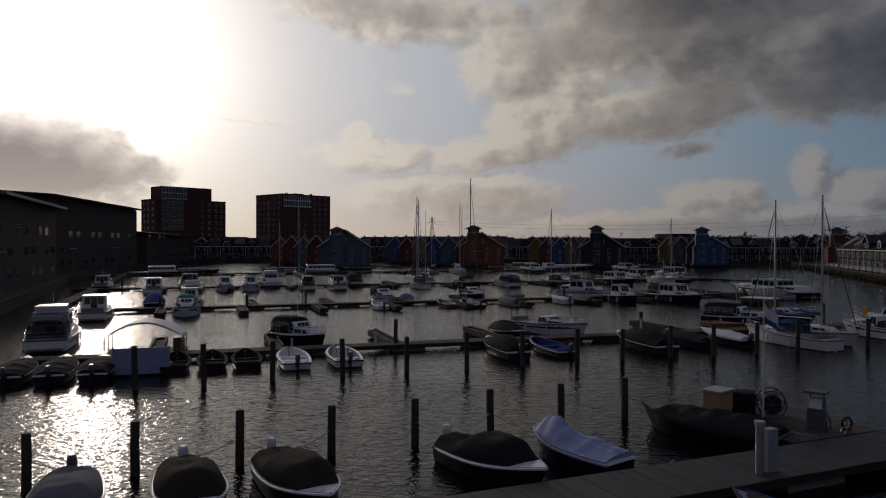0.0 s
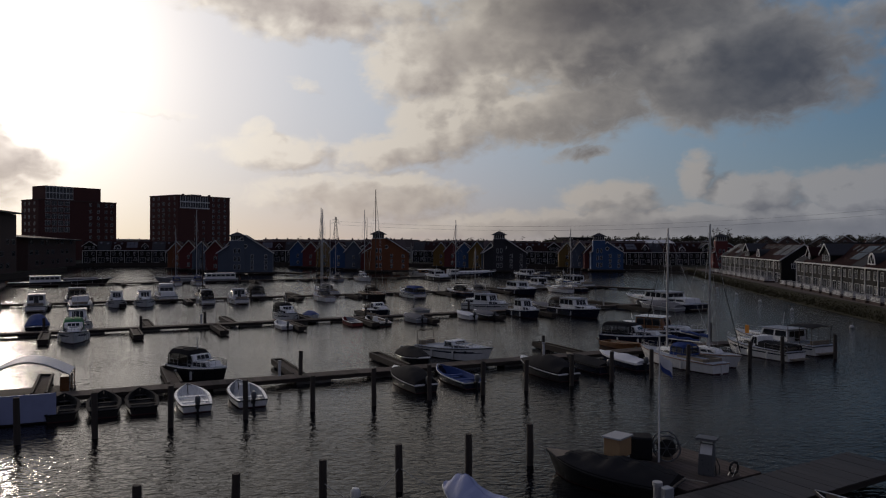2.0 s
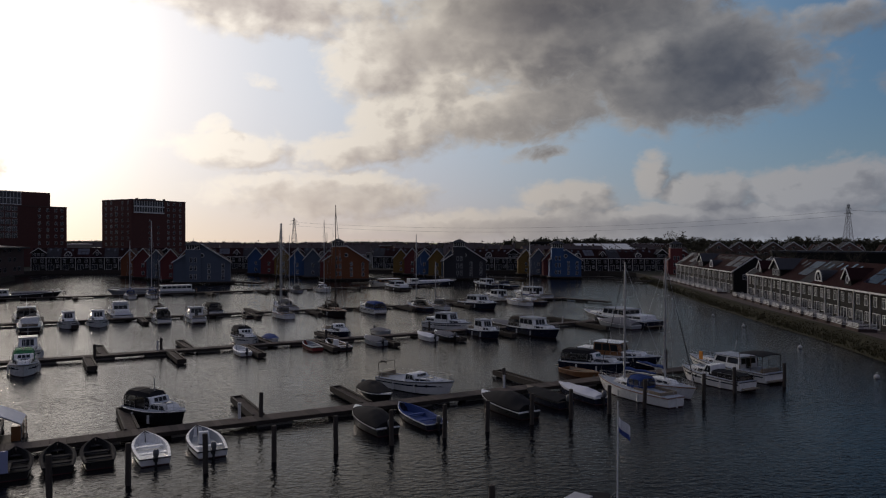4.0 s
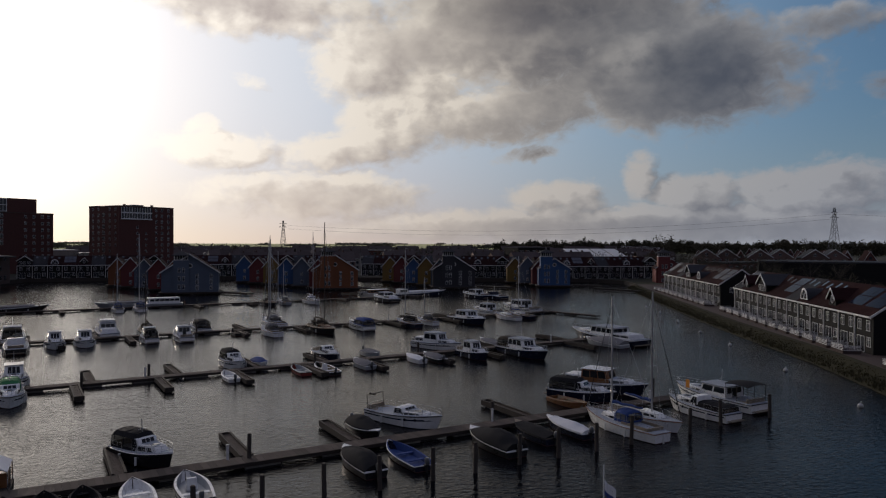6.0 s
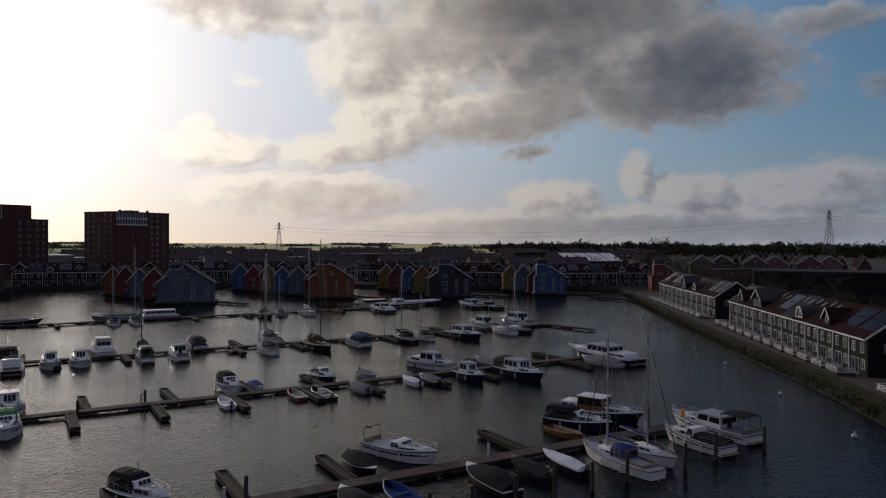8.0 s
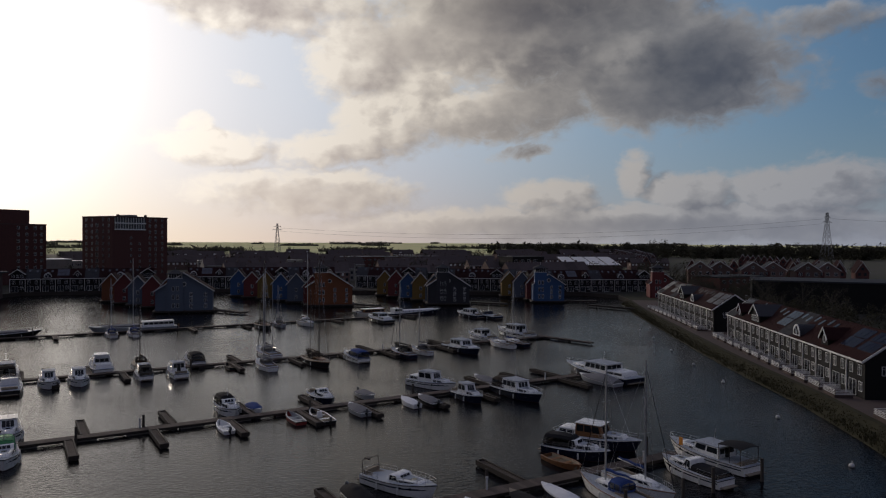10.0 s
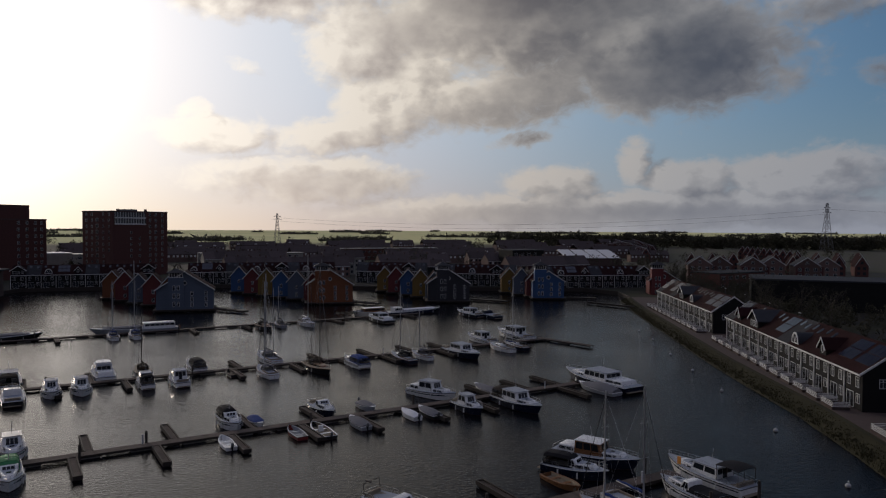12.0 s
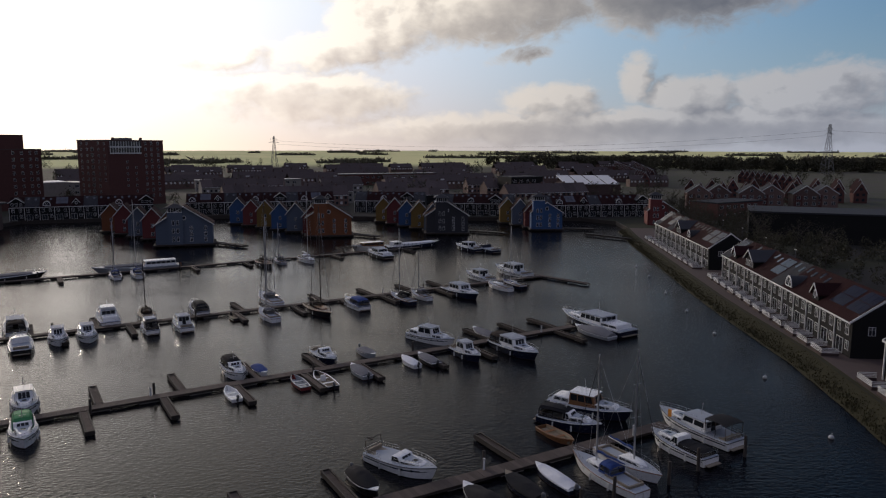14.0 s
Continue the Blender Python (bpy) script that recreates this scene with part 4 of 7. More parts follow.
    if hull_mat == "white" and L > 6.5:
        bm = B()
        for s in (-1, 1):
            rows = []
            for i in range(13):
                u = 0.02 + 0.95 * i / 12
                k, zz = hf(u) * 0.985 + 0.012, sh(u)
                xx = -L / 2 + L * u - (0.10 * L * max(0.0, u - 0.75) / 0.25) * 0.3
                rows.append([(xx, s * k, zz * .62), (xx, s * (k + .004), zz * .74)])
            loft(bm, rows, closed=False)
        part("stripe", bm, M[band or "navy"], t, "dark blue hull stripe")
    if mast:
        bm = B()
        z = fs + (1.46 if wheel else 0.95) * tall
        tube(bm, [(-0.06 * L, 0, z), (-0.08 * L, 0, z + 0.9 + 0.06 * L)], 0.03, 5)
        tube(bm, [(-0.07 * L, -0.35, z + 0.55), (-0.07 * L, 0.35, z + 0.55)], 0.02, 4)
        part("signal_mast", bm, M["alu"], t)
    return t


def sailboat(m, L, mast_h, hull_mat="white", label="", mast_mat="alu", second=0.0, cover="canvas_blue", mast_u=0.56, jib=True, hood=True):
    beam = 0.27 * L + 0.45
    t = thing("sailing_boat", label or "white sailing boat with furled sails and a bare mast", "boat", GROUP, m)
    fs, fb = 0.55 + 0.03 * L, 0.75 + 0.045 * L
    sh, hf = hull(t, L, beam, fs, fb, M[hull_mat], 0.62, 1.9, 0.45, None, M["deck"] if hull_mat != "black" else M["teak"], M["wood"])
    w = beam * 0.60
    cabin(t, "coachroof", -0.08 * L, 0.27 * L, w, w * 0.6, fs + 0.02, fs + 0.55, M["white"] if hull_mat != "black" else M["wood"], 0.55, 0.05, 0.10, None, 3, 0, 0.35, 0.75)
    bm = B()
    for s in (-1, 1):
        box(bm, -0.40 * L, -0.09 * L, s * w * 0.5 - 0.06, s * w * 0.5 + 0.06, fs, fs + 0.3)
    box(bm, -0.42 * L, -0.401 * L, -w * .5, w * .5, fs, fs + 0.3)
    part("cockpit_coaming", bm, M["teak"], t)
    if hood:
        canopy(t, -0.16 * L, 0.0, w * 1.05, fs + 0.2, fs + 1.25, M[cover])
    mx = -L / 2 + L * mast_u
    bm = B()
    tube(bm, [(mx, 0, fs), (mx, 0, mast_h * 0.5), (mx, 0, mast_h)], 0.105, 7, 0.7)
    mast = part("mast", bm, M[mast_mat], t, smooth=True)
    for k in (0.45, 0.72):
        bm = B()
        tube(bm, [(mx, -0.75 + 0.3 * k, mast_h * k), (mx, 0.75 - 0.3 * k, mast_h * k)], 0.025, 4)
        part("spreader", bm, M[mast_mat], mast)
    bm = B()
    tube(bm, [(mx - 0.1, 0, fs + 1.35), (mx - 0.42 * L, 0, fs + 1.5)], 0.05, 6)
    part("boom", bm, M[mast_mat], t)
    bm = B()
    n = 7
    rings = []
    for i in range(n):
        f = i / (n - 1)
        r = 0.16 * (1 - 0.55 * f)
        x, z = mx - 0.15 - 0.38 * L * f, fs + 1.52 + 0.13 * f
        rings.append([(x, r * math.cos(a) * 0.8, z + r * math.sin(a) + 0.06 * math.sin(i * 2.1)) for a in [j * math.pi / 4 for j in range(8)]])
    loft(bm, rings)
    part("furled_mainsail", bm, M[cover], t, smooth=True)
    top = (mx, 0, mast_h * 0.97)
    for p in ((L / 2 - 0.1, 0, fb), (-L / 2 + 0.1, 0, fs), (mx - 0.1, hf(mast_u) * .95, fs), (mx - 0.1, -hf(mast_u) * .95, fs)):
        bm = B()
        tube(bm, [top, p], 0.012, 4)
        part("stay", bm, M["steel"], t)
    if jib:
        bm = B()
        a, b = Vector((L / 2 - 0.15, 0, fb + 0.3)), Vector((mx, 0, mast_h * 0.95))
        tube(bm, [a.lerp(b, f) for f in (0, 0.1, 0.5, 0.96)], 0.045, 6, 0.5)
        part("furled_jib", bm, M["canvas_black"], t)
    if second:
        bm = B()
        x2 = -L / 2 + L * 0.2
        tube(bm, [(x2, 0, fs), (x2, 0, second)], 0.07, 6, 0.6)
        tube(bm, [(x2, 0, fs + 1.3), (x2 - 0.2 * L, 0, fs + 1.45)], 0.05, 5)
        part("mizzen_mast", bm, M[mast_mat], t)
    bow_rail(t, L, sh, hf, 0.72, 0.5)
    bm = B()
    for s in (-1, 1):
        for u in (0.04, 0.2, 0.4, 0.6):
            tube(bm, [(-L / 2 + L * u, s * hf(u) * .95, sh(u)), (-L / 2 + L * u, s * hf(u) * .95, sh(u) + 0.55)], 0.013, 4)
        tube(bm, [(-L / 2 + L * u, s * hf(u) * .95, sh(u) + 0.55) for u in (0.04, 0.2, 0.4, 0.6, 0.72)], 0.01, 4)
    part("lifeline", bm, M["steel"], t)
    bm = B()
    box(bm, -L / 2 - 0.16, -L / 2 + 0.02, -0.03, 0.03, -0.4, fs * 0.9)
    part("rudder", bm, M[hull_mat], t)
    fenders(t, L, sh, hf, (0.3, 0.55), 1)
    fenders(t, L, sh, hf, (0.35, 0.6), -1)
    return t


def open_boat(m, L, hull_mat="white", label="", inner="grey", motor=True, seats=2, rail="rubber", floor="teak", beam=None, cowl=None, console=False):
    beam = beam or 0.30 * L + 0.25
    t = thing("open_boat", label or "open boat moored at the dock", "boat", GROUP, m)
    fs, fb = 0.50, 0.72 + 0.02 * L
    sh, hf = hull(t, L, beam, fs, fb, M[hull_mat], 0.82, 2.3, 0.25, None, None, M[rail], open_top=True)
    us = [i / 12 for i in range(13)]
    bm = B()
    rows = [[(-L / 2 + L * u, k * hf(u), sh(u) + 0.02) for k in (1.0, 0.84)] for u in us]
    for s in (-1, 1):
        loft(bm, [[(x, y * s, z), (x2, y2 * s, z2), (x2, y2 * s, z2 - 0.05), (x, y * s, z - 0.05)] for (x, y, z), (x2, y2, z2) in rows])
    part("gunwale", bm, M[inner], t)
    bm = B()
    uu = [0.03 + 0.9 * i / 10 for i in range(11)]
    loft(bm, [[(-L / 2 + L * u, -hf(u) * .84, sh(u)), (-L / 2 + L * u, -hf(u) * .72, 0.16), (-L / 2 + L * u, hf(u) * .72, 0.16), (-L / 2 + L * u, hf(u) * .84, sh(u))] for u in uu], closed=False)
    part("inner_shell", bm, M[floor], t)
    for i in range(seats):
        u = 0.28 + 0.30 * i
        bm = B()
        box(bm, -L / 2 + L * u - 0.2, -L / 2 + L * u + 0.2, -hf(u) * .8, hf(u) * .8, 0.36, 0.42)
        part("thwart", bm, M[inner], t, bevel=0.015)
    if console:
        bm = B()
        loft(bm, [[(0.0, -.35, .2), (0.5, -.35, .2), (0.5, .35, .2), (0, .35, .2)], [(0.1, -.32, 1.0), (0.35, -.32, 1.0), (0.35, .32, 1.0), (0.1, .32, 1.0)]])
        part("steering_console", bm, M["white"], t, bevel=0.03)
    if motor:
        outboard(t, L, fs, cowl)
    return t


def covered_boat(m, L, hull_mat="black", cover="canvas_black", label="", rise=0.75, motor=True, rail="white", beam=None, peak=0.4, front=0.86, tent=0.0, cowl=None, wrinkle=0.12, hooded=False):
    """An open boat under a cloth cover that is drawn over its gunwale."""
    beam = beam or 0.29 * L + 0.45
    t = thing("covered_boat", label or "boat under a taut cloth cover", "boat", GROUP, m)
    fs, fb = 0.6, 0.82 + 0.03 * L
    sh, hf = hull(t, L, beam, fs, fb, M[hull_mat], 0.8, 2.3, 0.3, None, M["white"] if rail == "white" else M["teak"], M[rail])
    rings = []
    n = 60 if tent else 22
    arc = (-1.0, -1.0, -0.9, -0.72, -0.5, -0.25, 0.0, 0.25, 0.5, 0.72, 0.9, 1.0, 1.0)
    for i in range(n):
        f = i / (n - 1)
        u = 0.01 + (front - 0.01) * f
        x = -L / 2 + L * u
        if f < peak:
            k = 0.5 + 0.5 * math.sin(f / peak * math.pi / 2)
        else:
            k = 1 - (1 - 0.1) * ((f - peak) / (1 - peak)) ** 1.4
        if hooded:
            up = max(0.0, min(1.0, (f - 0.30) / 0.16))
            k = 0.42 + 0.58 * up * up * (3 - 2 * up)
            if f > 0.82:
                k *= 1 - 0.96 * ((f - 0.82) / 0.18) ** 1.5
        crest = rise * k + tent * max(0, 1 - abs(f - 0.75) / 0.25)
        w = hf(u) * (0.965 if hooded else 1.0) + (0.0 if hooded else 0.03)
        ring = []
        for j, q in enumerate(arc):
            if j in (0, len(arc) - 1):
                z = sh(u) + (0.02 if hooded else -0.12)
            else:
                z = sh(u) + 0.05 + crest * (1 - abs(q) ** (1.3 if tent else 3.6 if hooded else 2.6))
                fold = noise.noise(Vector((x * 1.9 + L, q * w * (0.8 if tent else 2.2), len(label) * 0.7)))
                z += fold * wrinkle * (1 - abs(q) ** 6)
                if tent:
                    # pleats hang down from the ridge
                    z += 0.07 * (0.25 + abs(q)) * (1 - abs(q) ** 8) * noise.noise(Vector((x * 5.5 + 1.2 * q, q * 0.6, 3.3)))
            ring.append((x, q * w, z))
        rings.append(ring)
    bm = B()
    loft(bm, rings)
    c = part("cover", bm, M[cover], t, smooth=True)
    bm = B()
    tube(bm, [(x, y, z + 0.004) for x, y, z in (r[6] for r in rings)], 0.012, 4)
    part("cover_seam", bm, M[cover], c)
    if motor:
        outboard(t, L, fs, cowl)
    return t


def barge(m, L, hull_mat="black", top="white", label="", roof_from=0.08, roof_to=0.4, mast=True, beam=None, glass_roof=False):
    beam = beam or 4.2
    t = thing("barge", label or "old steel barge with a long deckhouse", "boat", GROUP, m)
    sh, hf = hull(t, L, beam, 0.9, 1.7, M[hull_mat], 0.75, 5.0, 0.5, None, M["grey"], M["white"])
    w = beam * 0.74
    x0, x1 = -L / 2 + L * roof_from, -L / 2 + L * roof_to
    cabin(t, "deckhouse", x0, x1, w, w, 0.9, 2.35, M[top], 0.2, 0.1, 0.06, M["white"], 6, 3, 0.45, 0.85)
    bm = B()
    loft(bm, [[(x1 + 0.4, -w / 2, .92), (x1 + 0.4, -w / 2, 1.6), (x1 + 0.4, 0, 1.85), (x1 + 0.4, w / 2, 1.6), (x1 + 0.4, w / 2, .92)], [(L * 0.36, -w / 2, .95), (L * 0.36, -w / 2, 1.65), (L * 0.36, 0, 1.9), (L * 0.36, w / 2, 1.65), (L * 0.36, w / 2, .95)]])
    part("hold_cover", bm, M["canvas_grey"] if not glass_roof else M["tarp_white"], t)
    bm = B()
    for i in range(6):
        box(bm, x1 + 0.8 + i * 1.4, x1 + 0.9 + i * 1.4, -w / 2 - .02, w / 2 + .02, 0.95, 1.62)
    part("hatch_batten", bm, M["beam"], t)
    bow_rail(t, L, sh, hf, 0.8, 0.6)
    if mast:
        bm = B()
        tube(bm, [(L * 0.3, 0, 1.2), (L * 0.3, 0, 4.5)], 0.09, 6, 0.6)
        part("mast", bm, M["darkmast"], t)
    bm = B()
    box(bm, -L / 2 - 0.5, -L / 2 + 0.05, -.05, .05, -.4, 1.3)
    part("rudder", bm, M["wood"], t)
    fenders(t, L, sh, hf, (0.2, 0.4, 0.6, 0.8), -1)
    return t


def berth(D, x, y, side, bow_out, L, gap=0.35, twist=0.0):
    """The pose of a boat lying square to dock D on one of its sides, its line through (x, y)."""
    s = D.s(x, y)
    off = side * (D.w / 2 + gap + L / 2)
    p = D.a + D.d * s + D.n * off
    out = D.turn + 90 * side
    return at(p.x, p.y, 0, (out if bow_out else out + 180) + twist)


def along(D, s, side, L, beam, flip=False, gap=0.3):
    p = D.a + D.d * s + D.n * side * (D.w / 2 + gap + beam / 2)
    return at(p.x, p.y, 0, D.turn + (180 if flip else 0))


# --- nearest row, at the wide dock: bows in, under covers
covered_boat(at(-10.75, 22.2, 0, -66), 5.2, "grey", "canvas_grey", "grey covered sloop with a low cover and a dark motor", 0.55, beam=2.1, hooded=True, front=0.80)
covered_boat(at(-7.35, 23.1, 0, -66), 5.4, "black", "canvas_brown", "dark sloop under a brown cover with a pale rim", 0.75, beam=2.2, hooded=True, front=0.80, cowl=M["fender"])
covered_boat(at(-4.2, 24.2, 0, -60), 5.6, "black", "canvas_brown", "black sloop under a dark brown cover", 0.7, beam=2.2, hooded=True, front=0.82, cowl=M["fender"])
covered_boat(at(2.3, 26.4, 0, -55), 5.3, "black", "canvas_black", "black sloop with a white bow and a black cover", 0.75, beam=2.2, cowl=M["fender"], front=0.80, hooded=True)
covered_boat(at(5.45, 28.0, 0, 128), 4.3, "navy", "tarp", "small boat under a loose pale blue tarpaulin", 0.45, motor=False, beam=1.9, peak=0.8, front=0.97, tent=0.4, wrinkle=0.3)
covered_boat(at(11.8, 31.6, 0, 135), 6.2, "black", "canvas_black", "large black workboat under a black cover", 0.5, motor=False, beam=2.6, rail="rubber", wrinkle=0.2)
open_boat(at(10.3, 20.9, 0, 112), 4.6, "white", "white dinghy with a blue rim lying inside the wide dock", "canvas_blue", False, 2)
open_boat(at(7.6, 19.6, 0, 112), 4.4, "grey", "small grey dinghy lying inside the wide dock", "grey", False, 2)
open_boat(at(19.8, 25.2, 0, 112), 5.0, "black", "dark open boat with a white rim inside the wide dock", "white", False, 2)

# --- dock one, near side
for cx, cy in ((-16.7, 46.5), (-14.4, 46.9), (-12.3, 47.6)):
    open_boat(berth(D1, cx, cy, -1, False, 4.7), 4.7, "black", "dark rental sloop with black seats and a dark rim", "canvas_black", False, 3, "canvas_black", "canvas_black", beam=1.95)
open_boat(berth(D1, -9.3, 48.2, -1, False, 5.6), 5.6, "white", "white open motorboat with a tilted outboard", "white", True, 2, "rubber", "white", beam=2.2)
open_boat(berth(D1, -5.9, 48.8, -1, False, 5.6), 5.6, "white", "white open motorboat with a steering console", "white", True, 1, "rubber", "grey", beam=2.3, console=True)
covered_boat(berth(D1, 5.6, 52.2, -1, False, 6.2), 6.2, "black", "canvas_black", "black boat under a black cover", 0.8)
open_boat(berth(D1, 9.0, 54.1, -1, False, 6.4), 6.4, "navy", "blue open boat with a blue canvas inside and red waterline", "canvas_blue", True, 2, "white", "canvas_blue")
covered_boat(berth(D1, 16.4, 56.9, -1, False, 7.0), 7.0, "black", "canvas_black", "black boat under a high black cover", 0.95)
covered_boat(berth(D1, 20.3, 60.1, -1, False, 5.6), 5.6, "navy", "canvas_black", "dark inflatable-edged boat with a low cover", 0.3, True, "rubber")
covered_boat(berth(D1, 23.9, 60.9, -1, False, 5.8), 5.8, "navy", "tarp_white", "slim launch under an off-white cover", 0.35, True, beam=1.7)
sailboat(berth(D1, 28.6, 61.8, -1, False, 9.6), 9.6, 12.0, "white", "white sailing boat with a blue spray hood and blue sail cover", mast_u=0.64)
sailboat(berth(D1, 32.0, 62.6, -1, True, 8.6), 8.6, 12.4, "white", "white sailing boat with a blue deck stripe, bow outward", mast_u=0.58, hood=False)
cruiser(berth(D1, 39.0, 65.6, -1, False, 8.0), 8.0, "white", "white", "white cruiser with a dark cockpit cover and a low cabin", "canvas_black", hood=0.62, wheel=False, mast=False, windows=3)
cruiser(at(43.8, 69.0, 0, 108), 10.8, "white", "white", "white motor yacht with open sun top and orange lifebuoy case", None, windows=3, sun_top=True, board=True, tall=0.85)
# --- dock one, far side
cruiser(at(-11.1, 59.0, 0, -46), 6.8, "black", "white", "cabin cruiser with a dark hull and a dark canvas top", "canvas_black", wheel=False, windows=3)
covered_boat(berth(D1, 6.2, 63.5, 1, False, 5.6), 5.6, "black", "canvas_black", "small dark boat with a folded dark canvas hood", 0.8)
cruiser(at(10.3, 66.7, 0, -50), 8.6, "white", "white", "white low cabin boat with a blue stripe and stern arch", None, wheel=False, windows=4, mast=False, stripe="navy", tall=0.75, arch=True)
cruiser(at(30.6, 73.3, 0, -47), 7.6, "navy", "white", "small white cruiser with a dark canvas top", "canvas_black", wheel=False, windows=3)
cruiser(at(34.7, 76.9, 0, -48), 10.4, "navy", "white", "older white cruiser with a wooden wheelhouse and dark hull", None, windows=4, aft=True, house="wood", roof_mat="white")
open_boat(berth(D1, 27.8, 71.2, 1, False, 5.6), 5.6, "wood", "varnished wooden open boat beside a dock", "wood", False, 2, "wood", "teak")

# --- dock two, near side
cruiser(berth(D2, -28.9, 82.4, -1, True, 7.6), 7.6, "white", "white", "white cruiser with a green canvas over its cockpit", "canvas_green", wheel=False, windows=3)
open_boat(berth(D2, -7.2, 89.9, -1, False, 5.0), 5.0, "white", "small white dinghy with an outboard", "white", True, 2, "white", "white", beam=1.7)
open_boat(berth(D2, 1.2, 92.8, -1, False, 5.2), 5.2, "red", "small red-brown rowing dinghy tied to the dock", "grey", False, 2, "rubber", "grey", beam=1.8)
open_boat(berth(D2, 4.4, 93.5, -1, False, 6.6), 6.6, "black", "dark open sloop with a white windscreen", "white", True, 2, "white", "teak", console=True)
covered_boat(berth(D2, 9.8, 95.0, -1, False, 5.4), 5.4, "grey", "canvas_grey", "small open boat under a grey cover", 0.35)
covered_boat(berth(D2, 17.7, 97.2, -1, False, 4.8), 4.8, "white", "tarp_white", "small white dinghy under a pale cover", 0.25, beam=1.7)
covered_boat(berth(D2, 20.2, 98.6, -1, False, 5.4), 5.4, "black", "canvas_grey", "small sloop under a grey cover", 0.4)
cruiser(berth(D2, 25.6, 102.5, -1, True, 7.2), 7.2, "navy", "white", "compact white cruiser with a dark hull", None, windows=3, mast=False)
cruiser(berth(D2, 33.6, 103.2, -1, True, 11.0), 11.0, "navy", "white", "white steel cruiser with a dark hull and aft cabin", "canvas_brown", windows=4)
covered_boat(at(49.9, 110.3, 0, 112), 8.6, "grey", "canvas_grey", "large motor boat under a full grey cover", 0.9, False)
cruiser(at(52.4, 115.6, 0, 110), 16.5, "navy", "white", "long white motor yacht with a blue hull and oval windows", None, windows=5, fly=False, aft=True, tall=1.1)
# --- dock two, far side
cruiser(berth(D2, -32.4, 93.5, 1, False, 8.0), 8.0, "white", "white", "white cruiser with a wide rear cabin", None, windows=3, roof_mat="grey")
cruiser(berth(D2, -8.3, 101.4, 1, False, 7.6), 7.6, "white", "white", "white cabin cruiser with a black canvas top", "canvas_black", wheel=False, windows=3)
covered_boat(berth(D2, -4.9, 101.2, 1, False, 4.6), 4.6, "white", "canvas_blue", "small sloop under a blue cover", 0.55, False, beam=1.7)
cruiser(berth(D2, 4.4, 105.6, 1, False, 7.4), 7.4, "navy", "white", "small white cruiser with a blue hull", None, wheel=False, windows=4, mast=False)
covered_boat(berth(D2, 11.0, 106.3, 1, False, 5.2), 5.2, "grey", "canvas_grey", "small open boat under a dark grey cover", 0.35)
cruiser(at(22.3, 111.7, 0, -53), 9.6, "white", "white", "tall white motor cruiser with a railed aft deck", None, windows=3, aft=True, tall=1.15)
covered_boat(berth(D2, 31.4, 113.9, 1, True, 6.2), 6.2, "white", "canvas_grey", "white sloop under a grey cover", 0.35)
covered_boat(berth(D2, -36.2, 91.5, 1, False, 7.4), 7.4, "navy", "canvas_blue", "cabin boat under a dark blue rounded cover", 1.3, False)
# --- dock three, near side
cruiser(berth(D3, -41.6, 120.5, -1, False, 9.5), 9.5, "black", "white", "dark canoe-stern cruiser with an open cockpit", None, wheel=False, windows=3)
cruiser(berth(D3, -37.6, 125.1, -1, True, 7.6), 7.6, "white", "white", "white cruiser lying bow outward", None, windows=3, mast=False)
cruiser(berth(D3, -33.4, 126.0, -1, True, 8.0), 8.0, "white", "white", "white cruiser lying bow outward", None, windows=3, mast=False)
cruiser(berth(D3, -24.2, 129.0, -1, False, 7.2), 7.2, "white", "white", "small white cruiser with a dark rear window", "canvas_black", windows=2, mast=False)
cruiser(berth(D3, -18.6, 129.0, -1, False, 8.4), 8.4, "white", "white", "white cruiser with an open stern", None, windows=3)
open_boat(berth(D3, -9.4, 131.5, -1, False, 4.6), 4.6, "black", "small dark wooden tender at the dock", "teak", False, 2)
sailboat(berth(D3, -3.9, 133.0, -1, False, 9.6), 9.6, 17.0, "white", "white sailing boat with a grey hood", cover="canvas_grey", mast_u=0.6)
sailboat(berth(D3, 4.6, 137.7, -1, True, 12.0), 12.0, 20.5, "black", "dark old gaff-rigged boat with two wooden masts", "darkmast", 15.5, "canvas_brown", 0.58)
cruiser(berth(D3, 13.0, 138.4, -1, False, 9.2), 9.2, "white", "white", "white sporty cruiser with a blue cockpit cover", "canvas_blue", wheel=False, windows=3, mast=False)
sailboat(berth(D3, 22.3, 143.1, -1, False, 9.8), 9.8, 15.2, "navy", "sailing boat with a dark hull and black covers", cover="canvas_black", mast_u=0.6)
sailboat(berth(D3, 27.0, 144.5, -1, False, 8.0), 8.0, 9.6, "white", "small white sailing boat", cover="canvas_grey", mast_u=0.6)
cruiser(berth(D3, 34.8, 149.3, -1, True, 12.6), 12.6, "navy", "white", "large white motor yacht with a dark blue hull", None, windows=4)
sailboat(berth(D3, 45.4, 152.5, -1, False, 9.0), 9.0, 5.0, "white", "white day-sailer with its mast lowered and a dark cockpit", mast_u=0.3, jib=False, hood=False)
sailboat(berth(D3, 49.6, 152.5, -1, False, 8.6), 8.6, 13.8, "navy", "dark-hulled sailing boat with a bare mast", mast_u=0.6, cover="canvas_black", hood=False)
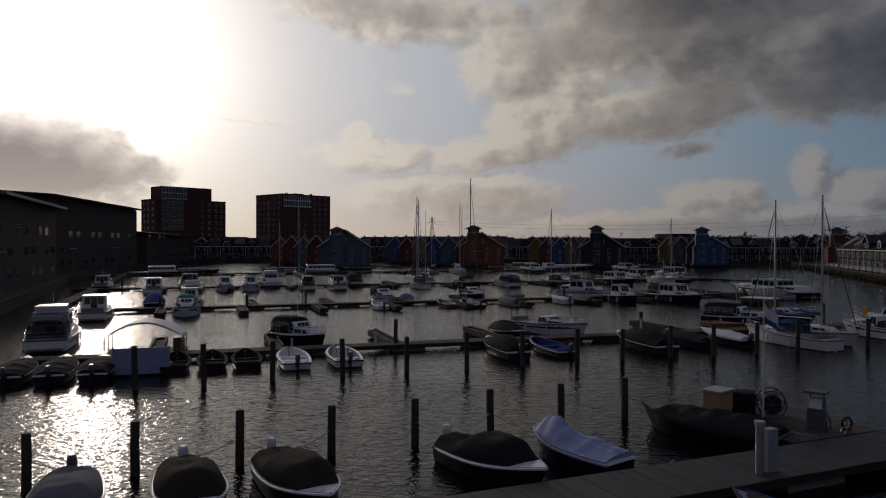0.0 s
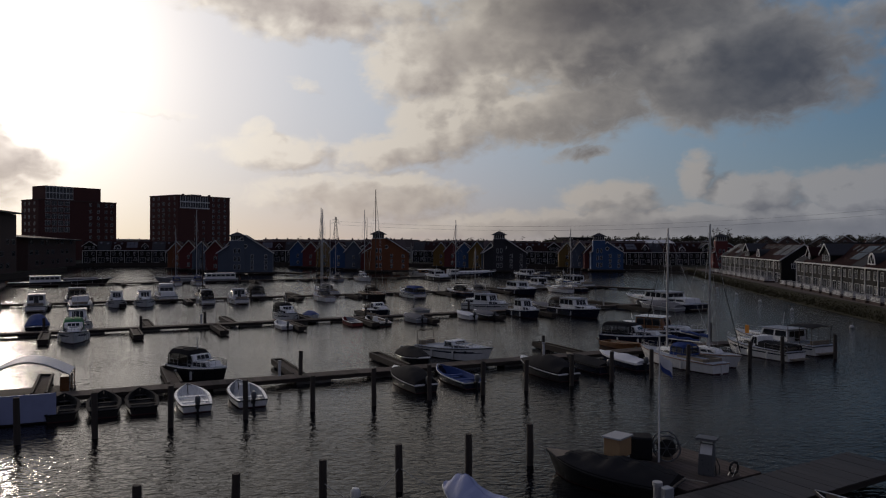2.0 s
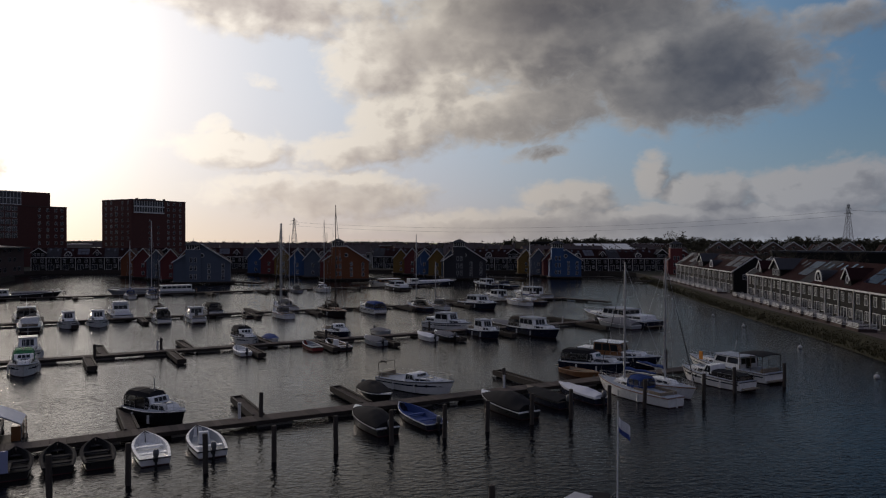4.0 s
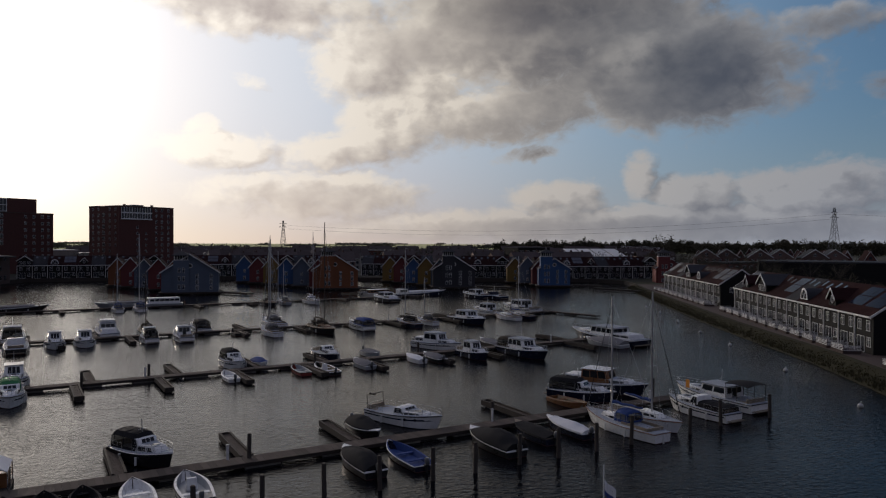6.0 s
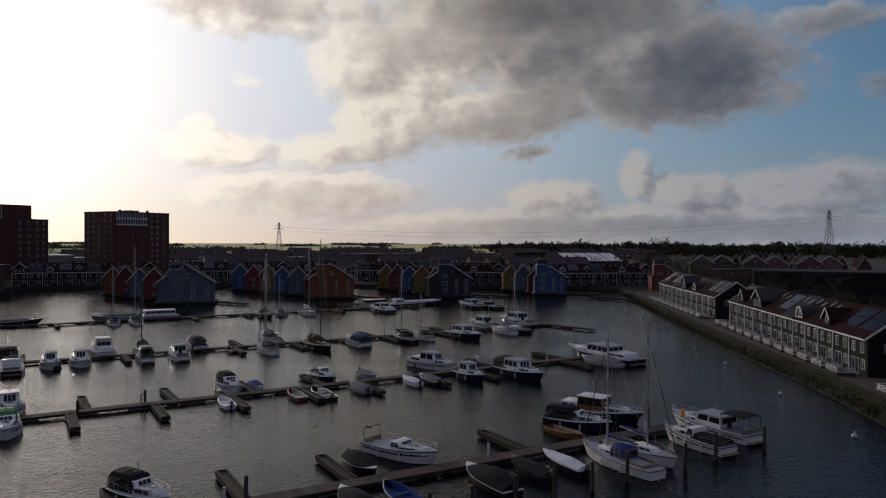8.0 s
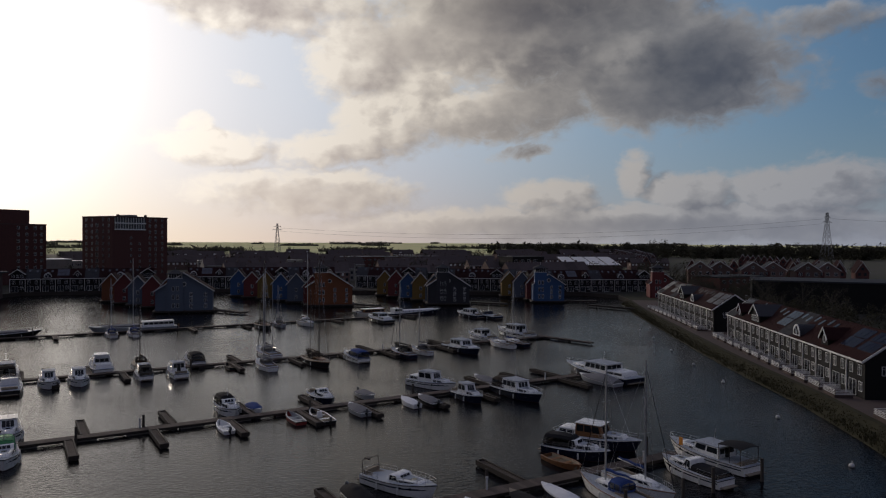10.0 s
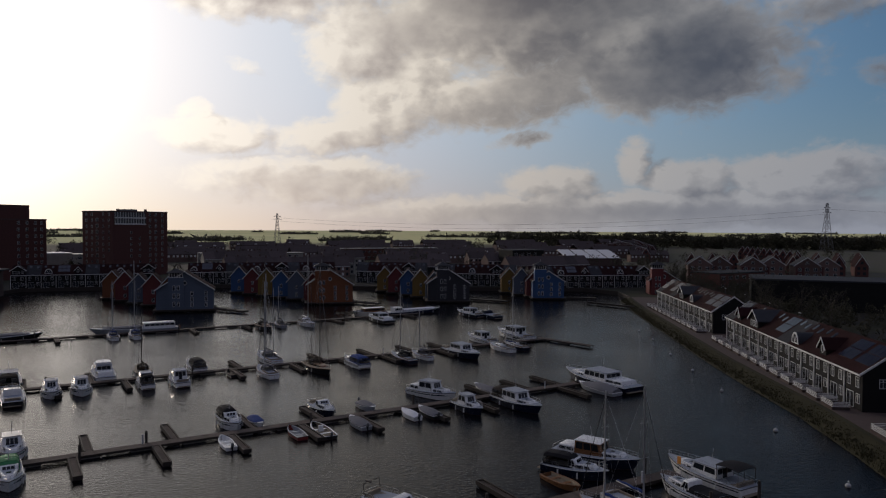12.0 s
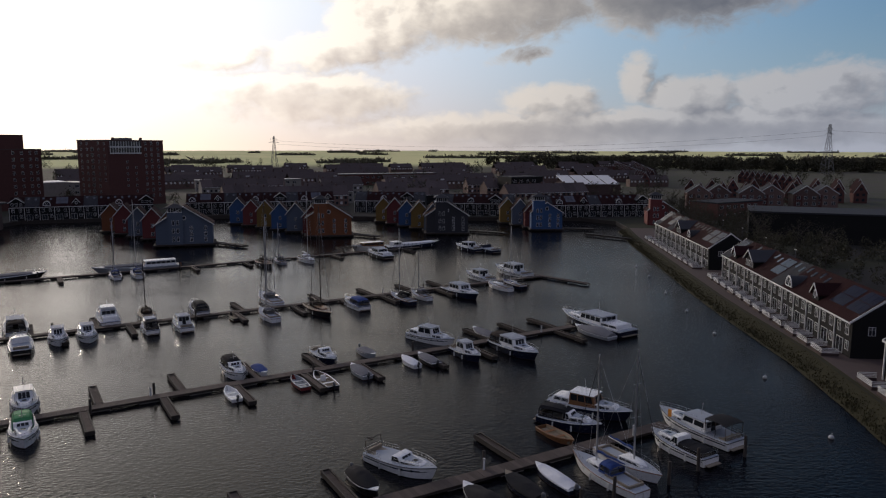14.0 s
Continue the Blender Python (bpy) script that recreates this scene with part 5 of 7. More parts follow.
# --- dock three, far side
cruiser(berth(D3, -47.5, 136.0, 1, True, 11.0), 11.0, "white", "white", "broad cruiser with a brown canvas aft cabin", "canvas_brown", windows=3, tall=1.15)
cruiser(berth(D3, -33.0, 138.0, 1, True, 11.0), 11.0, "white", "white", "white motor yacht with a flybridge and blue seats", None, windows=3, fly=True, aft=True)
sailboat(berth(D3, -26.5, 139.0, 1, True, 9.0), 9.0, 11.5, "black", "dark sailing boat with a wooden deckhouse", "darkmast", 0, "canvas_brown", 0.55)
cruiser(berth(D3, -17.5, 141.5, 1, True, 9.0), 9.0, "white", "white", "white sports cruiser with a black canopy", "canvas_black", wheel=False, windows=2, mast=False, tall=1.15)
sailboat(berth(D3, -4.0, 147.0, 1, True, 12.4), 12.4, 17.4, "white", "white two-masted ketch with furled sails", "alu", 15.0, "canvas_grey", 0.6)
cruiser(berth(D3, 43.5, 166.1, 1, True, 10.6), 10.6, "white", "white", "white motor cruiser with a high wheelhouse", None, windows=3)
cruiser(berth(D3, 54.0, 169.2, 1, True, 13.6), 13.6, "white", "white", "big white motor yacht with a flat-roofed saloon", None, windows=5, tall=1.3)
cruiser(berth(D3, -50.5, 128, -1, False, 9.5), 9.5, "white", "white", "white cruiser with a flat roof", None, windows=3, roof_mat="white", mast=False)
cruiser(berth(D3, -60, 128, 1, True, 9.0), 9.0, "navy", "white", "white cruiser with a dark hull", None, windows=3)
# --- dock four
barge(along(D4, D4.s(-36.5, 188), 1, 21, 4.2, True), 21, "grey", "white", "long grey converted barge with a white wheelhouse", 0.05, 0.42)
barge(along(D4, D4.s(-66, 178), 1, 22, 4.2, False), 22, "black", "white", "long dark barge with a pale roof", 0.2, 0.5, False)
barge(along(D4, D4.s(39.0, 218), 1, 19, 4.0, False), 19, "navy", "white", "long low barge with pale hatch covers", 0.1, 0.25, False, glass_roof=True)
barge(at(24.5, 218.5, 0, 200), 13, "cream", "wood", "ochre barge with a dark flat roof on posts", 0.2, 0.75, False, 3.6)
sailboat(berth(D4, -38.8, 176, -1, False, 8.2), 8.2, 13.8, "white", "white sailing boat with a bare mast", mast_u=0.6)
sailboat(berth(D4, -34.0, 177, -1, False, 9.0), 9.0, 18.6, "white", "white sailing boat with a tall bare mast", mast_u=0.6)
sailboat(berth(D4, -4.4, 188.0, -1, True, 11.0), 11.0, 18.5, "black", "black traditional sailing boat with brown spars", "darkmast", 12.0, "canvas_brown")
sailboat(berth(D4, 0.6, 188.0, -1, False, 7.6), 7.6, 11.0, "grey", "small grey sailing boat", cover="canvas_grey", mast_u=0.6)
sailboat(berth(D4, 6.6, 193.0, -1, True, 10.6), 10.6, 19.5, "white", "white sailing boat with a pale deck cover", cover="tarp_white", mast_u=0.55)
cruiser(berth(D4, 26.0, 202.0, -1, False, 13.0), 13.0, "black", "white", "white houseboat cruiser with a dark hull", None, windows=5, aft=True)
cruiser(at(53.6, 212.5, 0, 112), 12.0, "navy", "white", "white motor yacht with a dark hull", None, windows=4)
cruiser(at(58.5, 209.0, 0, 108), 12.0, "navy", "navy", "dark motor launch with a low cabin", None, windows=3, wheel=False)

# --- boats and a raft along the west quay
cruiser(at(-31.4, 59.5, 0, 112), 10.5, "white", "white", "tall white motor yacht with a covered flybridge", "canvas_grey", windows=3, fly=True, tall=1.25)
cruiser(at(-38.3, 80.5, 0, 112), 9.5, "white", "white", "white cruiser with a long flat roof", None, windows=4, roof_mat="white", mast=False)
covered_boat(at(-25.4, 44.3, 0, 108), 5.6, "black", "canvas_black", "dark sloop with a white rim under a low cover", 0.3)
covered_boat(at(-23.2, 44.9, 0, 108), 5.6, "black", "canvas_black", "dark sloop with a white rim under a low cover", 0.3)
covered_boat(at(-20.9, 45.3, 0, 108), 5.4, "black", "canvas_black", "dark sloop with a shining wet cover", 0.35)


# ---------------------------------------------------------------- buildings
def window(parent, w, h, m, bars=1, frame_mat=None, name="window", door=False):
    """A framed window in the xz plane, its front towards -y."""
    bm = B()
    f = 0.065
    rings = [[(x0, y, z0), (w - x0, y, z0), (w - x0, y, h - z0), (x0, y, h - z0)] for x0, z0, y in ((0, 0, 0.04), (0, 0, -0.05), (f, f, -0.05), (f, f, 0.04))]
    loft(bm, rings, cap=False)
    for i in range(bars):
        x = w * (i + 1) / (bars + 1)
        box(bm, x - 0.028, x + 0.028, -0.045, 0.04, f, h - f)
    if h > 1.2 and not door:
        box(bm, f, w - f, -0.042, 0.04, h * 0.68, h * 0.68 + 0.05)
    ob = part(name, bm, frame_mat or M["trim"], parent)
    ob.matrix_basis = m
    bm = B()
    box(bm, f * 0.5, w - f * 0.5, -0.012, 0.0, f * 0.5, h - f * 0.5)
    part("pane", bm, M["house_glass"], ob)
    return ob


def terrace_unit(dormer="", slates=False, solar=False, end=0, W=5.4):
    """One black-boarded terraced house: facade along x, garden side at y = 0."""
    t = thing("terraced_house", "black timber-clad terraced house with white windows and a red-brown tiled roof", "house", "terraced houses along the bank")
    bm = B()
    prism(bm, [(0.0, 0), (10.0, 0), (10.0, 5.5), (5.0, 9.0), (0.0, 5.5)], 0, W)
    for v in bm.verts:
        v.co = Vector((v.co.y, v.co.x, v.co.z))
    wall = part("wall", bm, M["board_black"], t)
    bm = B()
    for s in (0, 1):
        y0, y1 = (-0.45, 5.0) if s == 0 else (10.45, 5.0)
        z0 = 5.5 - 0.45 * 0.7
        vs = [(0, y0, z0), (W, y0, z0), (W, y1, 9.0), (0, y1, 9.0)]
        loft(bm, [[(x, y, z + 0.02) for x, y, z in vs], [(x, y, z + 0.2) for x, y, z in vs]])
    roof = part("roof", bm, M["roof_slate" if slates else "roof_red"], t)
    bm = B()
    rows = []
    for i in range(27):
        y = -0.44 + i * 0.202
        z = 5.5 + y * 0.7 + 0.205
        rows += [[(0, y, z), (W, y, z)], [(0, y, z + 0.04), (W, y, z + 0.04)]]
    loft(bm, rows, closed=False)
    part("tile_course", bm, M["roof_slate" if slates else "roof_red"], roof)
    bm = B()
    box(bm, 0, W, -0.56, -0.42, 5.12, 5.36)
    part("gutter", bm, M["trim"], t)
    bm = B()
    box(bm, -0.09, 0.09, -0.2, -0.03, 0, 5.1)
    part("downpipe", bm, M["trim"], t)
    window(wall, 1.05, 1.5, at(0.8, -0.03, 3.2))
    window(wall, 1.05, 1.5, at(3.4, -0.03, 3.2))
    window(wall, 2.2, 2.25, at(0.7, -0.03, 0.1), 1, name="patio_door", door=True)
    window(wall, 1.1, 1.4, at(3.6, -0.03, 0.95))
    if end:
        x = 0 if end < 0 else W
        bm = B()
        for y0, y1 in ((-0.5, 5.0), (10.5, 5.0)):
            z0 = 5.5 - 0.5 * 0.7
            a, b = Vector((x + end * 0.12, y0, z0)), Vector((x + end * 0.12, y1, 9.0))
            loft(bm, [[a + Vector(q) for q in ((-.06, 0, -.1), (.06, 0, -.1), (.06, 0, .24), (-.06, 0, .24))], [b + Vector(q) for q in ((-.06, 0, -.1), (.06, 0, -.1), (.06, 0, .24), (-.06, 0, .24))]])
        part("bargeboard", bm, M["trim"], t)
        window(wall, 1.0, 1.3, at(x + end * 0.03, 3.2 if end < 0 else 2.2, 3.4, -90 if end < 0 else 90))
    if dormer == "arch":
        bm = B()
        r, n = 1.45, 9
        arc = [(2.7 + r * math.cos(math.pi * i / n), 6.0 + 1.25 * r * math.sin(math.pi * i / n)) for i in range(n + 1)]
        prism(bm, arc, -0.1, 3.6)
        d = part("dormer", bm, M["roof_slate"], t)
        bm = B()
        for i in range(n):
            (xa, za), (xb, zb) = arc[i], arc[i + 1]
            q = lambda x, z, k: (2.7 + (x - 2.7) * k, 6.0 + (z - 6.0) * k)
            (xc, zc), (xd, zd) = q(xb, zb, .82), q(xa, za, .82)
            prism(bm, [(xa, za), (xb, zb), (xc, zc), (xd, zd)], -0.2, -0.05)
        box(bm, 1.25, 4.15, -0.2, -0.05, 5.86, 6.02)
        for i in (3, 6):
            xa, za = arc[i]
            a = Vector((2.7, -0.16, 6.0))
            tube(bm, [a, (xa, -0.16, za)], 0.06, 4)
        w = part("arched_window", bm, M["trim"], d)
        bm = B()
        prism(bm, [(2.7 + (x - 2.7) * .9, 6.0 + (z - 6.0) * .9) for x, z in arc], -0.15, -0.105)
        part("pane", bm, M["house_glass"], w)
    elif dormer == "gable":
        bm = B()
        prism(bm, [(1.5, 5.4), (3.9, 5.4), (3.9, 6.9), (2.7, 8.2), (1.5, 6.9)], 0.1, 4.2)
        d = part("dormer", bm, M["board_black"], t)
        bm = B()
        for s in (-1, 1):
            a, b = (2.7 + s * 1.55, 6.6), (2.7, 8.35)
            prism(bm, [a, b, (b[0], b[1] + .22), (a[0], a[1] + .22)], -0.2, 4.3)
        part("dormer_roof", bm, M["roof_red"], d)
        bm = B()
        for s in (-1, 1):
            a, b = (2.7 + s * 1.6, 6.55), (2.7, 8.33)
            prism(bm, [a, b, (b[0], b[1] + .3), (a[0], a[1] + .3)], -0.28, -0.205)
        part("bargeboard", bm, M["trim"], d)
        bm = B()
        ring = [(2.7 + 0.42 * math.cos(a), 0.06, 6.75 + 0.62 * math.sin(a)) for a in [i * math.pi / 8 for i in range(17)]]
        tube(bm, ring, 0.09, 5)
        w = part("oval_window", bm, M["trim"], d)
        bm = B()
        prism(bm, [(2.7 + 0.4 * math.cos(a), 6.75 + 0.6 * math.sin(a)) for a in [i * math.pi / 8 for i in range(16)]], 0.07, 0.11)
        part("pane", bm, M["house_glass"], w)
    elif dormer == "shed":
        bm = B()
        prism(bm, [(0.2, 5.4), (W - 0.2, 5.4), (W - 0.2, 7.2), (W / 2, 8.9), (0.2, 7.2)], -0.1, 5.0)
        d = part("dormer", bm, M["board_black"], t)
        bm = B()
        for s in (-1, 1):
            a, b = (W / 2 + s * (W / 2 + 0.25), 7.0), (W / 2, 9.1)
            prism(bm, [a, b, (b[0], b[1] + .2), (a[0], a[1] + .2)], -0.5, 5.3)
        part("dormer_roof", bm, M["roof_slate"], d)
        bm = B()
        for s in (-1, 1):
            a, b = (W / 2 + s * (W / 2 + 0.3), 6.95), (W / 2, 9.08)
            prism(bm, [a, b, (b[0], b[1] + .28), (a[0], a[1] + .28)], -0.58, -0.505)
        part("bargeboard", bm, M["trim"], d)
        for x in (0.7, 2.2, 3.7):
            window(d, 1.0, 1.2, at(x, -0.13, 5.9))
    if not solar and dormer in ("", "arch"):
        for x, y in ((0.9, 3.4), (3.6, 3.0)):
            bm = B()
            vs = [(x, y), (x + 0.8, y), (x + 0.8, y + 1.1), (x, y + 1.1)]
            loft(bm, [[(px, py, 5.5 + py * .7 + .22) for px, py in vs], [(px, py, 5.5 + py * .7 + .30) for px, py in vs]])
            part("skylight", bm, M["house_glass"], roof)
    if solar:
        for i in range(3):
            for j in range(2):
                bm = B()
                x, y = 0.6 + i * 1.5, 1.0 + j * 1.8
                vs = [(x, y), (x + 1.4, y), (x + 1.4, y + 1.65), (x, y + 1.65)]
                loft(bm, [[(px, py, 5.5 + py * .7 + .26) for px, py in vs], [(px, py, 5.5 + py * .7 + .31) for px, py in vs]])
                part("solar_panel", bm, M["solar"], roof)
    return t


def garden_fence():
    t = thing("garden_fence", "white horizontal slat garden fence on a low brick kerb", "fence", "garden fences along the footpath")
    bm = B()
    box(bm, 0, 4.0, -0.08, 0.08, 0, 0.42)
    box(bm, 0, 0.12, 0.081, 2.4, 0, 0.42)
    box(bm, 3.88, 4.0, 0.081, 2.4, 0, 0.42)
    part("kerb", bm, M["path"], t)
    for i in range(4):
        bm = B()
        z = 0.48 + i * 0.20
        box(bm, 0.02, 3.98, -0.03, 0.03, z, z + 0.085)
        part("slat", bm, M["trim"], t)
    for x in (0.06, 1.95, 3.85):
        bm = B()
        box(bm, x, x + 0.07, 0.032, 0.10, 0.0, 1.2)
        part("post", bm, M["pile"], t)
    for s in (0.02, 3.92):
        bm = B()
        for i in range(4):
            z = 0.48 + i * 0.20
            box(bm, s, s + 0.06, 0.11, 2.4, z, z + 0.085)
        part("side_slats", bm, M["trim"], t)
    return t


def terraces():
    protos = {k: terrace_unit(*a) for k, a in dict(plain=("",), slate=("", True), arch=("arch",), gable=("gable",), shed=("shed",), solar=("", False, True), first=("", False, True, 1), last=("", True, True, -1)).items()}
    used = set()
    fence = garden_fence()
    fused = False
    for (ox, oy), turn, kinds in (((78.6, 85.6), 72.0, "first solar gable plain arch slate solar plain shed plain gable last".split()),
                                  ((101.2, 157.0), 73.6, "first solar plain arch plain shed plain slate solar plain last".split()),
                                  ((67.3, 50.8), 72.0, "first plain gable plain last".split())):
        for i, k in enumerate(kinds):
            # the garden front looks to the water
            d = Vector((math.cos(radians(turn)), math.sin(radians(turn))))
            p = Vector((ox, oy)) + d * 5.4 * (i + 1)
            m = at(p.x, p.y, GZ, turn + 180)
            place_unit(protos, used, k, m)
            q = Vector((ox, oy)) + d * (5.4 * i + 4.8) + Vector((-d.y, d.x)) * 3.6
            fm = at(q.x, q.y, GZ, turn + 180)
            if not fused:
                fence.matrix_basis, fused = fm, True
            else:
                copy_thing(fence, fm)


def place_unit(protos, used, k, m):
    if k not in used:
        used.add(k)
        protos[k].matrix_basis = m
    else:
        copy_thing(protos[k], m)


terraces()


def gable_house(m, w, d, eave, ridge, wall_mat, roof_mat, label, name="house", group="", rows=3, cols=2, cupola=None, oval=True, piles=False, back=True):
    """A house with its gable to the front (-y), centred on x, standing on z = 0."""
    t = thing(name, label, "house", group, m)
    bm = B()
    prism(bm, [(-w / 2, 0), (w / 2, 0), (w / 2, eave), (0, ridge), (-w / 2, eave)], 0, d)
    wall = part("wall", bm, M[wall_mat], t)
    k = (ridge - eave) / (w / 2)
    for s in (-1, 1):
        bm = B()
        a, b = (s * (w / 2 + 0.5), eave - 0.5 * k), (0, ridge)
        prism(bm, [a, b, (b[0], b[1] + 0.28), (a[0], a[1] + 0.28)], -0.5, d + 0.4)
        part("roof", bm, M[roof_mat], t)
        bm = B()
        a, b = (s * (w / 2 + 0.55), eave - 0.55 * k - 0.05), (0, ridge - 0.05)
        prism(bm, [a, b, (b[0], b[1] + 0.38), (a[0], a[1] + 0.38)], -0.62, -0.505)
        part("bargeboard", bm, M["trim"], t)
    step = (eave - 0.8) / rows
    x0 = cupola[0] + cupola[1] / 2 + 0.3 if cupola else -w / 2
    for r in range(rows):
        for c in range(cols):
            x = x0 + (w / 2 - x0) * (c + 0.5) / cols
            window(wall, 0.9, 1.35, at(x - 0.45, -0.03, 0.7 + r * step), 1)
    if oval:
        bm = B()
        tube(bm, [(0.62 * math.cos(a), -0.04, eave + (ridge - eave) * .38 + 0.62 * math.sin(a)) for a in [i * math.pi / 8 for i in range(17)]], 0.1, 5)
        o = part("round_window", bm, M["trim"], t)
        bm = B()
        prism(bm, [(0.6 * math.cos(a), eave + (ridge - eave) * .38 + 0.6 * math.sin(a)) for a in [i * math.pi / 8 for i in range(16)]], -0.03, 0.02)
        part("pane", bm, M["house_glass"], o)
    if cupola:
        cx, cw, ch = cupola
        bm = B()
        box(bm, cx - cw / 2, cx + cw / 2, -0.7, cw - 0.7, 0, ch)
        tw = part("stair_tower", bm, M[wall_mat], t)
        for r in range(3):
            for x in (-0.95, 0.35):
                window(tw, 0.75, 1.5, at(cx + x, -0.74, 0.9 + r * 2.6), 0)
        bm = B()
        z = ch
        box(bm, cx - cw * .40, cx + cw * .40, -0.7 + cw * .1, cw * .9 - 0.7, z, z + 1.4)
        la = part("lantern", bm, M["house_glass"], tw)
        bm = B()
        for i in range(6):
            x = cx - cw * .42 + cw * .84 * i / 5
            box(bm, x - .07, x + .07, -0.72 + cw * .08, -0.56 + cw * .08, z, z + 1.4)
            box(bm, x - .07, x + .07, cw * .9 - 0.74, cw * .9 - 0.6, z, z + 1.4)
        box(bm, cx - cw * .48, cx + cw * .48, -0.7 + cw * .02, cw * .98 - 0.7, z, z + .14)
        part("lantern_post", bm, M["trim"], la)
        bm = B()
        r1 = [(cx - cw * .62, -0.7 - cw * .12, z + 1.4), (cx + cw * .62, -0.7 - cw * .12, z + 1.4), (cx + cw * .62, cw * 1.12 - 0.7, z + 1.4), (cx - cw * .62, cw * 1.12 - 0.7, z + 1.4)]
        c = Vector((cx, cw / 2 - 0.7, 0))
        loft(bm, [r1, [(x, y, q + .15) for x, y, q in r1], [(c.x + (x - c.x) * .12, c.y + (y - c.y) * .12, z + 2.75) for x, y, q in r1]])
        part("tower_roof", bm, M["roof_slate"], tw)
        bm = B()
        tube(bm, [(cx, c.y, z + 2.7), (cx, c.y, z + 3.7)], 0.05, 5)
        part("finial", bm, M["alu"], tw)
    if piles:
        bm = B()
        box(bm, -w / 2 - 0.8, w / 2 + 0.8, -1.2, d + 0.5, -0.5, -0.004)
        part("platform", bm, M["beam"], t)
        for i in range(5):
            bm = B()
            x = -w / 2 - 0.4 + (w + 0.8) * i / 4
            tube(bm, [(x, -0.8, -2.5), (x, -0.8, -0.5)], 0.22, 7)
            part("foundation_pile", bm, M["beam"], t)
    return t


PIER_HOUSES = "coloured timber houses on piers"
COL = dict(h_grey="blue-grey", h_blue="bright blue", h_orange="orange", h_red="red", h_yellow="ochre yellow", h_black="charcoal")


def pier_row(x, y, turn, w, mat_name, step, colours, cup, width=6.4, eave=6.2):
    gable_house(at(x, y, 0.9, turn), w, 10, eave, eave + 0.32 * w, mat_name, "roof_red", COL[mat_name] + " timber end house with lantern tower and wide gable", "pier_house", PIER_HOUSES, 3, 2, cup, True, True)
    for i, c in enumerate(colours):
        gable_house(at(x + step[0] * (i + 1), y + step[1] * (i + 1), 0.9, turn), width, 9, 6.0 + 0.3 * (i % 2), 9.6 + 0.4 * (i % 2), c, "roof_red", COL[c] + " timber house with a steep gable on a pier", "pier_house", PIER_HOUSES, 2, 1, None, False, True)


pier_row(-32.3, 236.5, 4, 17.0, "h_grey", (-6.2, 8.6), ("h_orange", "h_red", "h_grey", "h_red", "h_orange"), (-2.6, 4.6, 10.0))
pier_row(13.6, 250.5, -3, 15.6, "h_orange", (-5.6, 8.0), ("h_red", "h_grey", "h_blue", "h_yellow", "h_red", "h_blue"), (-2.8, 4.6, 11.0))
pier_row(55.5, 249.5, -10, 15.0, "h_black", (-3.4, 9.0), ("h_grey", "h_yellow", "h_blue", "h_red", "h_yellow"), (-2.0, 4.4, 11.0))
pier_row(94.8, 253.5, -14, 11.6, "h_blue", (-2.4, 8.6), ("h_red", "h_grey", "h_yellow"), (-3.0, 4.4, 10.6))
pier_row(141.5, 252.0, -20, 11.0, "h_red", (4.4, 9.5), ("h_red",), (-2.6, 4.4, 10.6))


def jetty(x0, y0, x1, y1, w=2.6):
    a, b = Vector((x0, y0)), Vector((x1, y1))
    d = b - a
    t = thing("jetty", "low dark timber jetty beside a pier house", "jetty", "jetties", at(x0, y0, 0, math.degrees(math.atan2(d.y, d.x))))
    bm = B()
    box(bm, 0, d.length, -w / 2, w / 2, 0.35, 0.9)
    part("deck", bm, M["beam"], t)
    for i in range(int(d.length / 4) + 1):
        bm = B()
        tube(bm, [(i * 4 + .2, -w / 2 - .2, -1), (i * 4 + .2, -w / 2 - .2, 1.6)], 0.16, 7)
        part("post", bm, M["pile"], t)


jetty(-27, 243, -13.5, 229.5)
jetty(21, 255, 30, 245.5)
jetty(62, 258, 76, 246)
jetty(100, 256, 113, 251.5)
jetty(104, 238, 113, 221, 1.2)


def back_terraces():
    """The long terraces across the head of the harbour."""
    base = [o for o in bpy.data.objects if o.name.startswith("terraced_house") and o.parent is None]
    kinds = base[:7]
    rnd = random.Random(11)
    for (x0, y0), (x1, y1) in (((-110, 318), (-56, 328)), ((-44, 331), (24, 334)), ((30, 331), (62, 322)), ((66, 310), (100, 297)), ((100, 289), (154, 287))):
        d = Vector((x1 - x0, y1 - y0))
        n = int(d.length / 5.4)
        turn = math.degrees(math.atan2(d.y, d.x))
        d.normalize()
        for i in range(n):
            k = (0, 4, 1, 2, 5, 3, 1, 0, 2)[(i + n) % 9]
            p = Vector((x0, y0)) + d * 5.4 * i
            ob = copy_thing(kinds[min(k, len(kinds) - 1)], at(p.x, p.y, GZ, turn) @ Matrix.Diagonal((1, 1, 1, 1)))
            tagged(ob, "dark terraced house with white posts and a red-brown roof", "house", "terraced houses at the harbour head")


back_terraces()


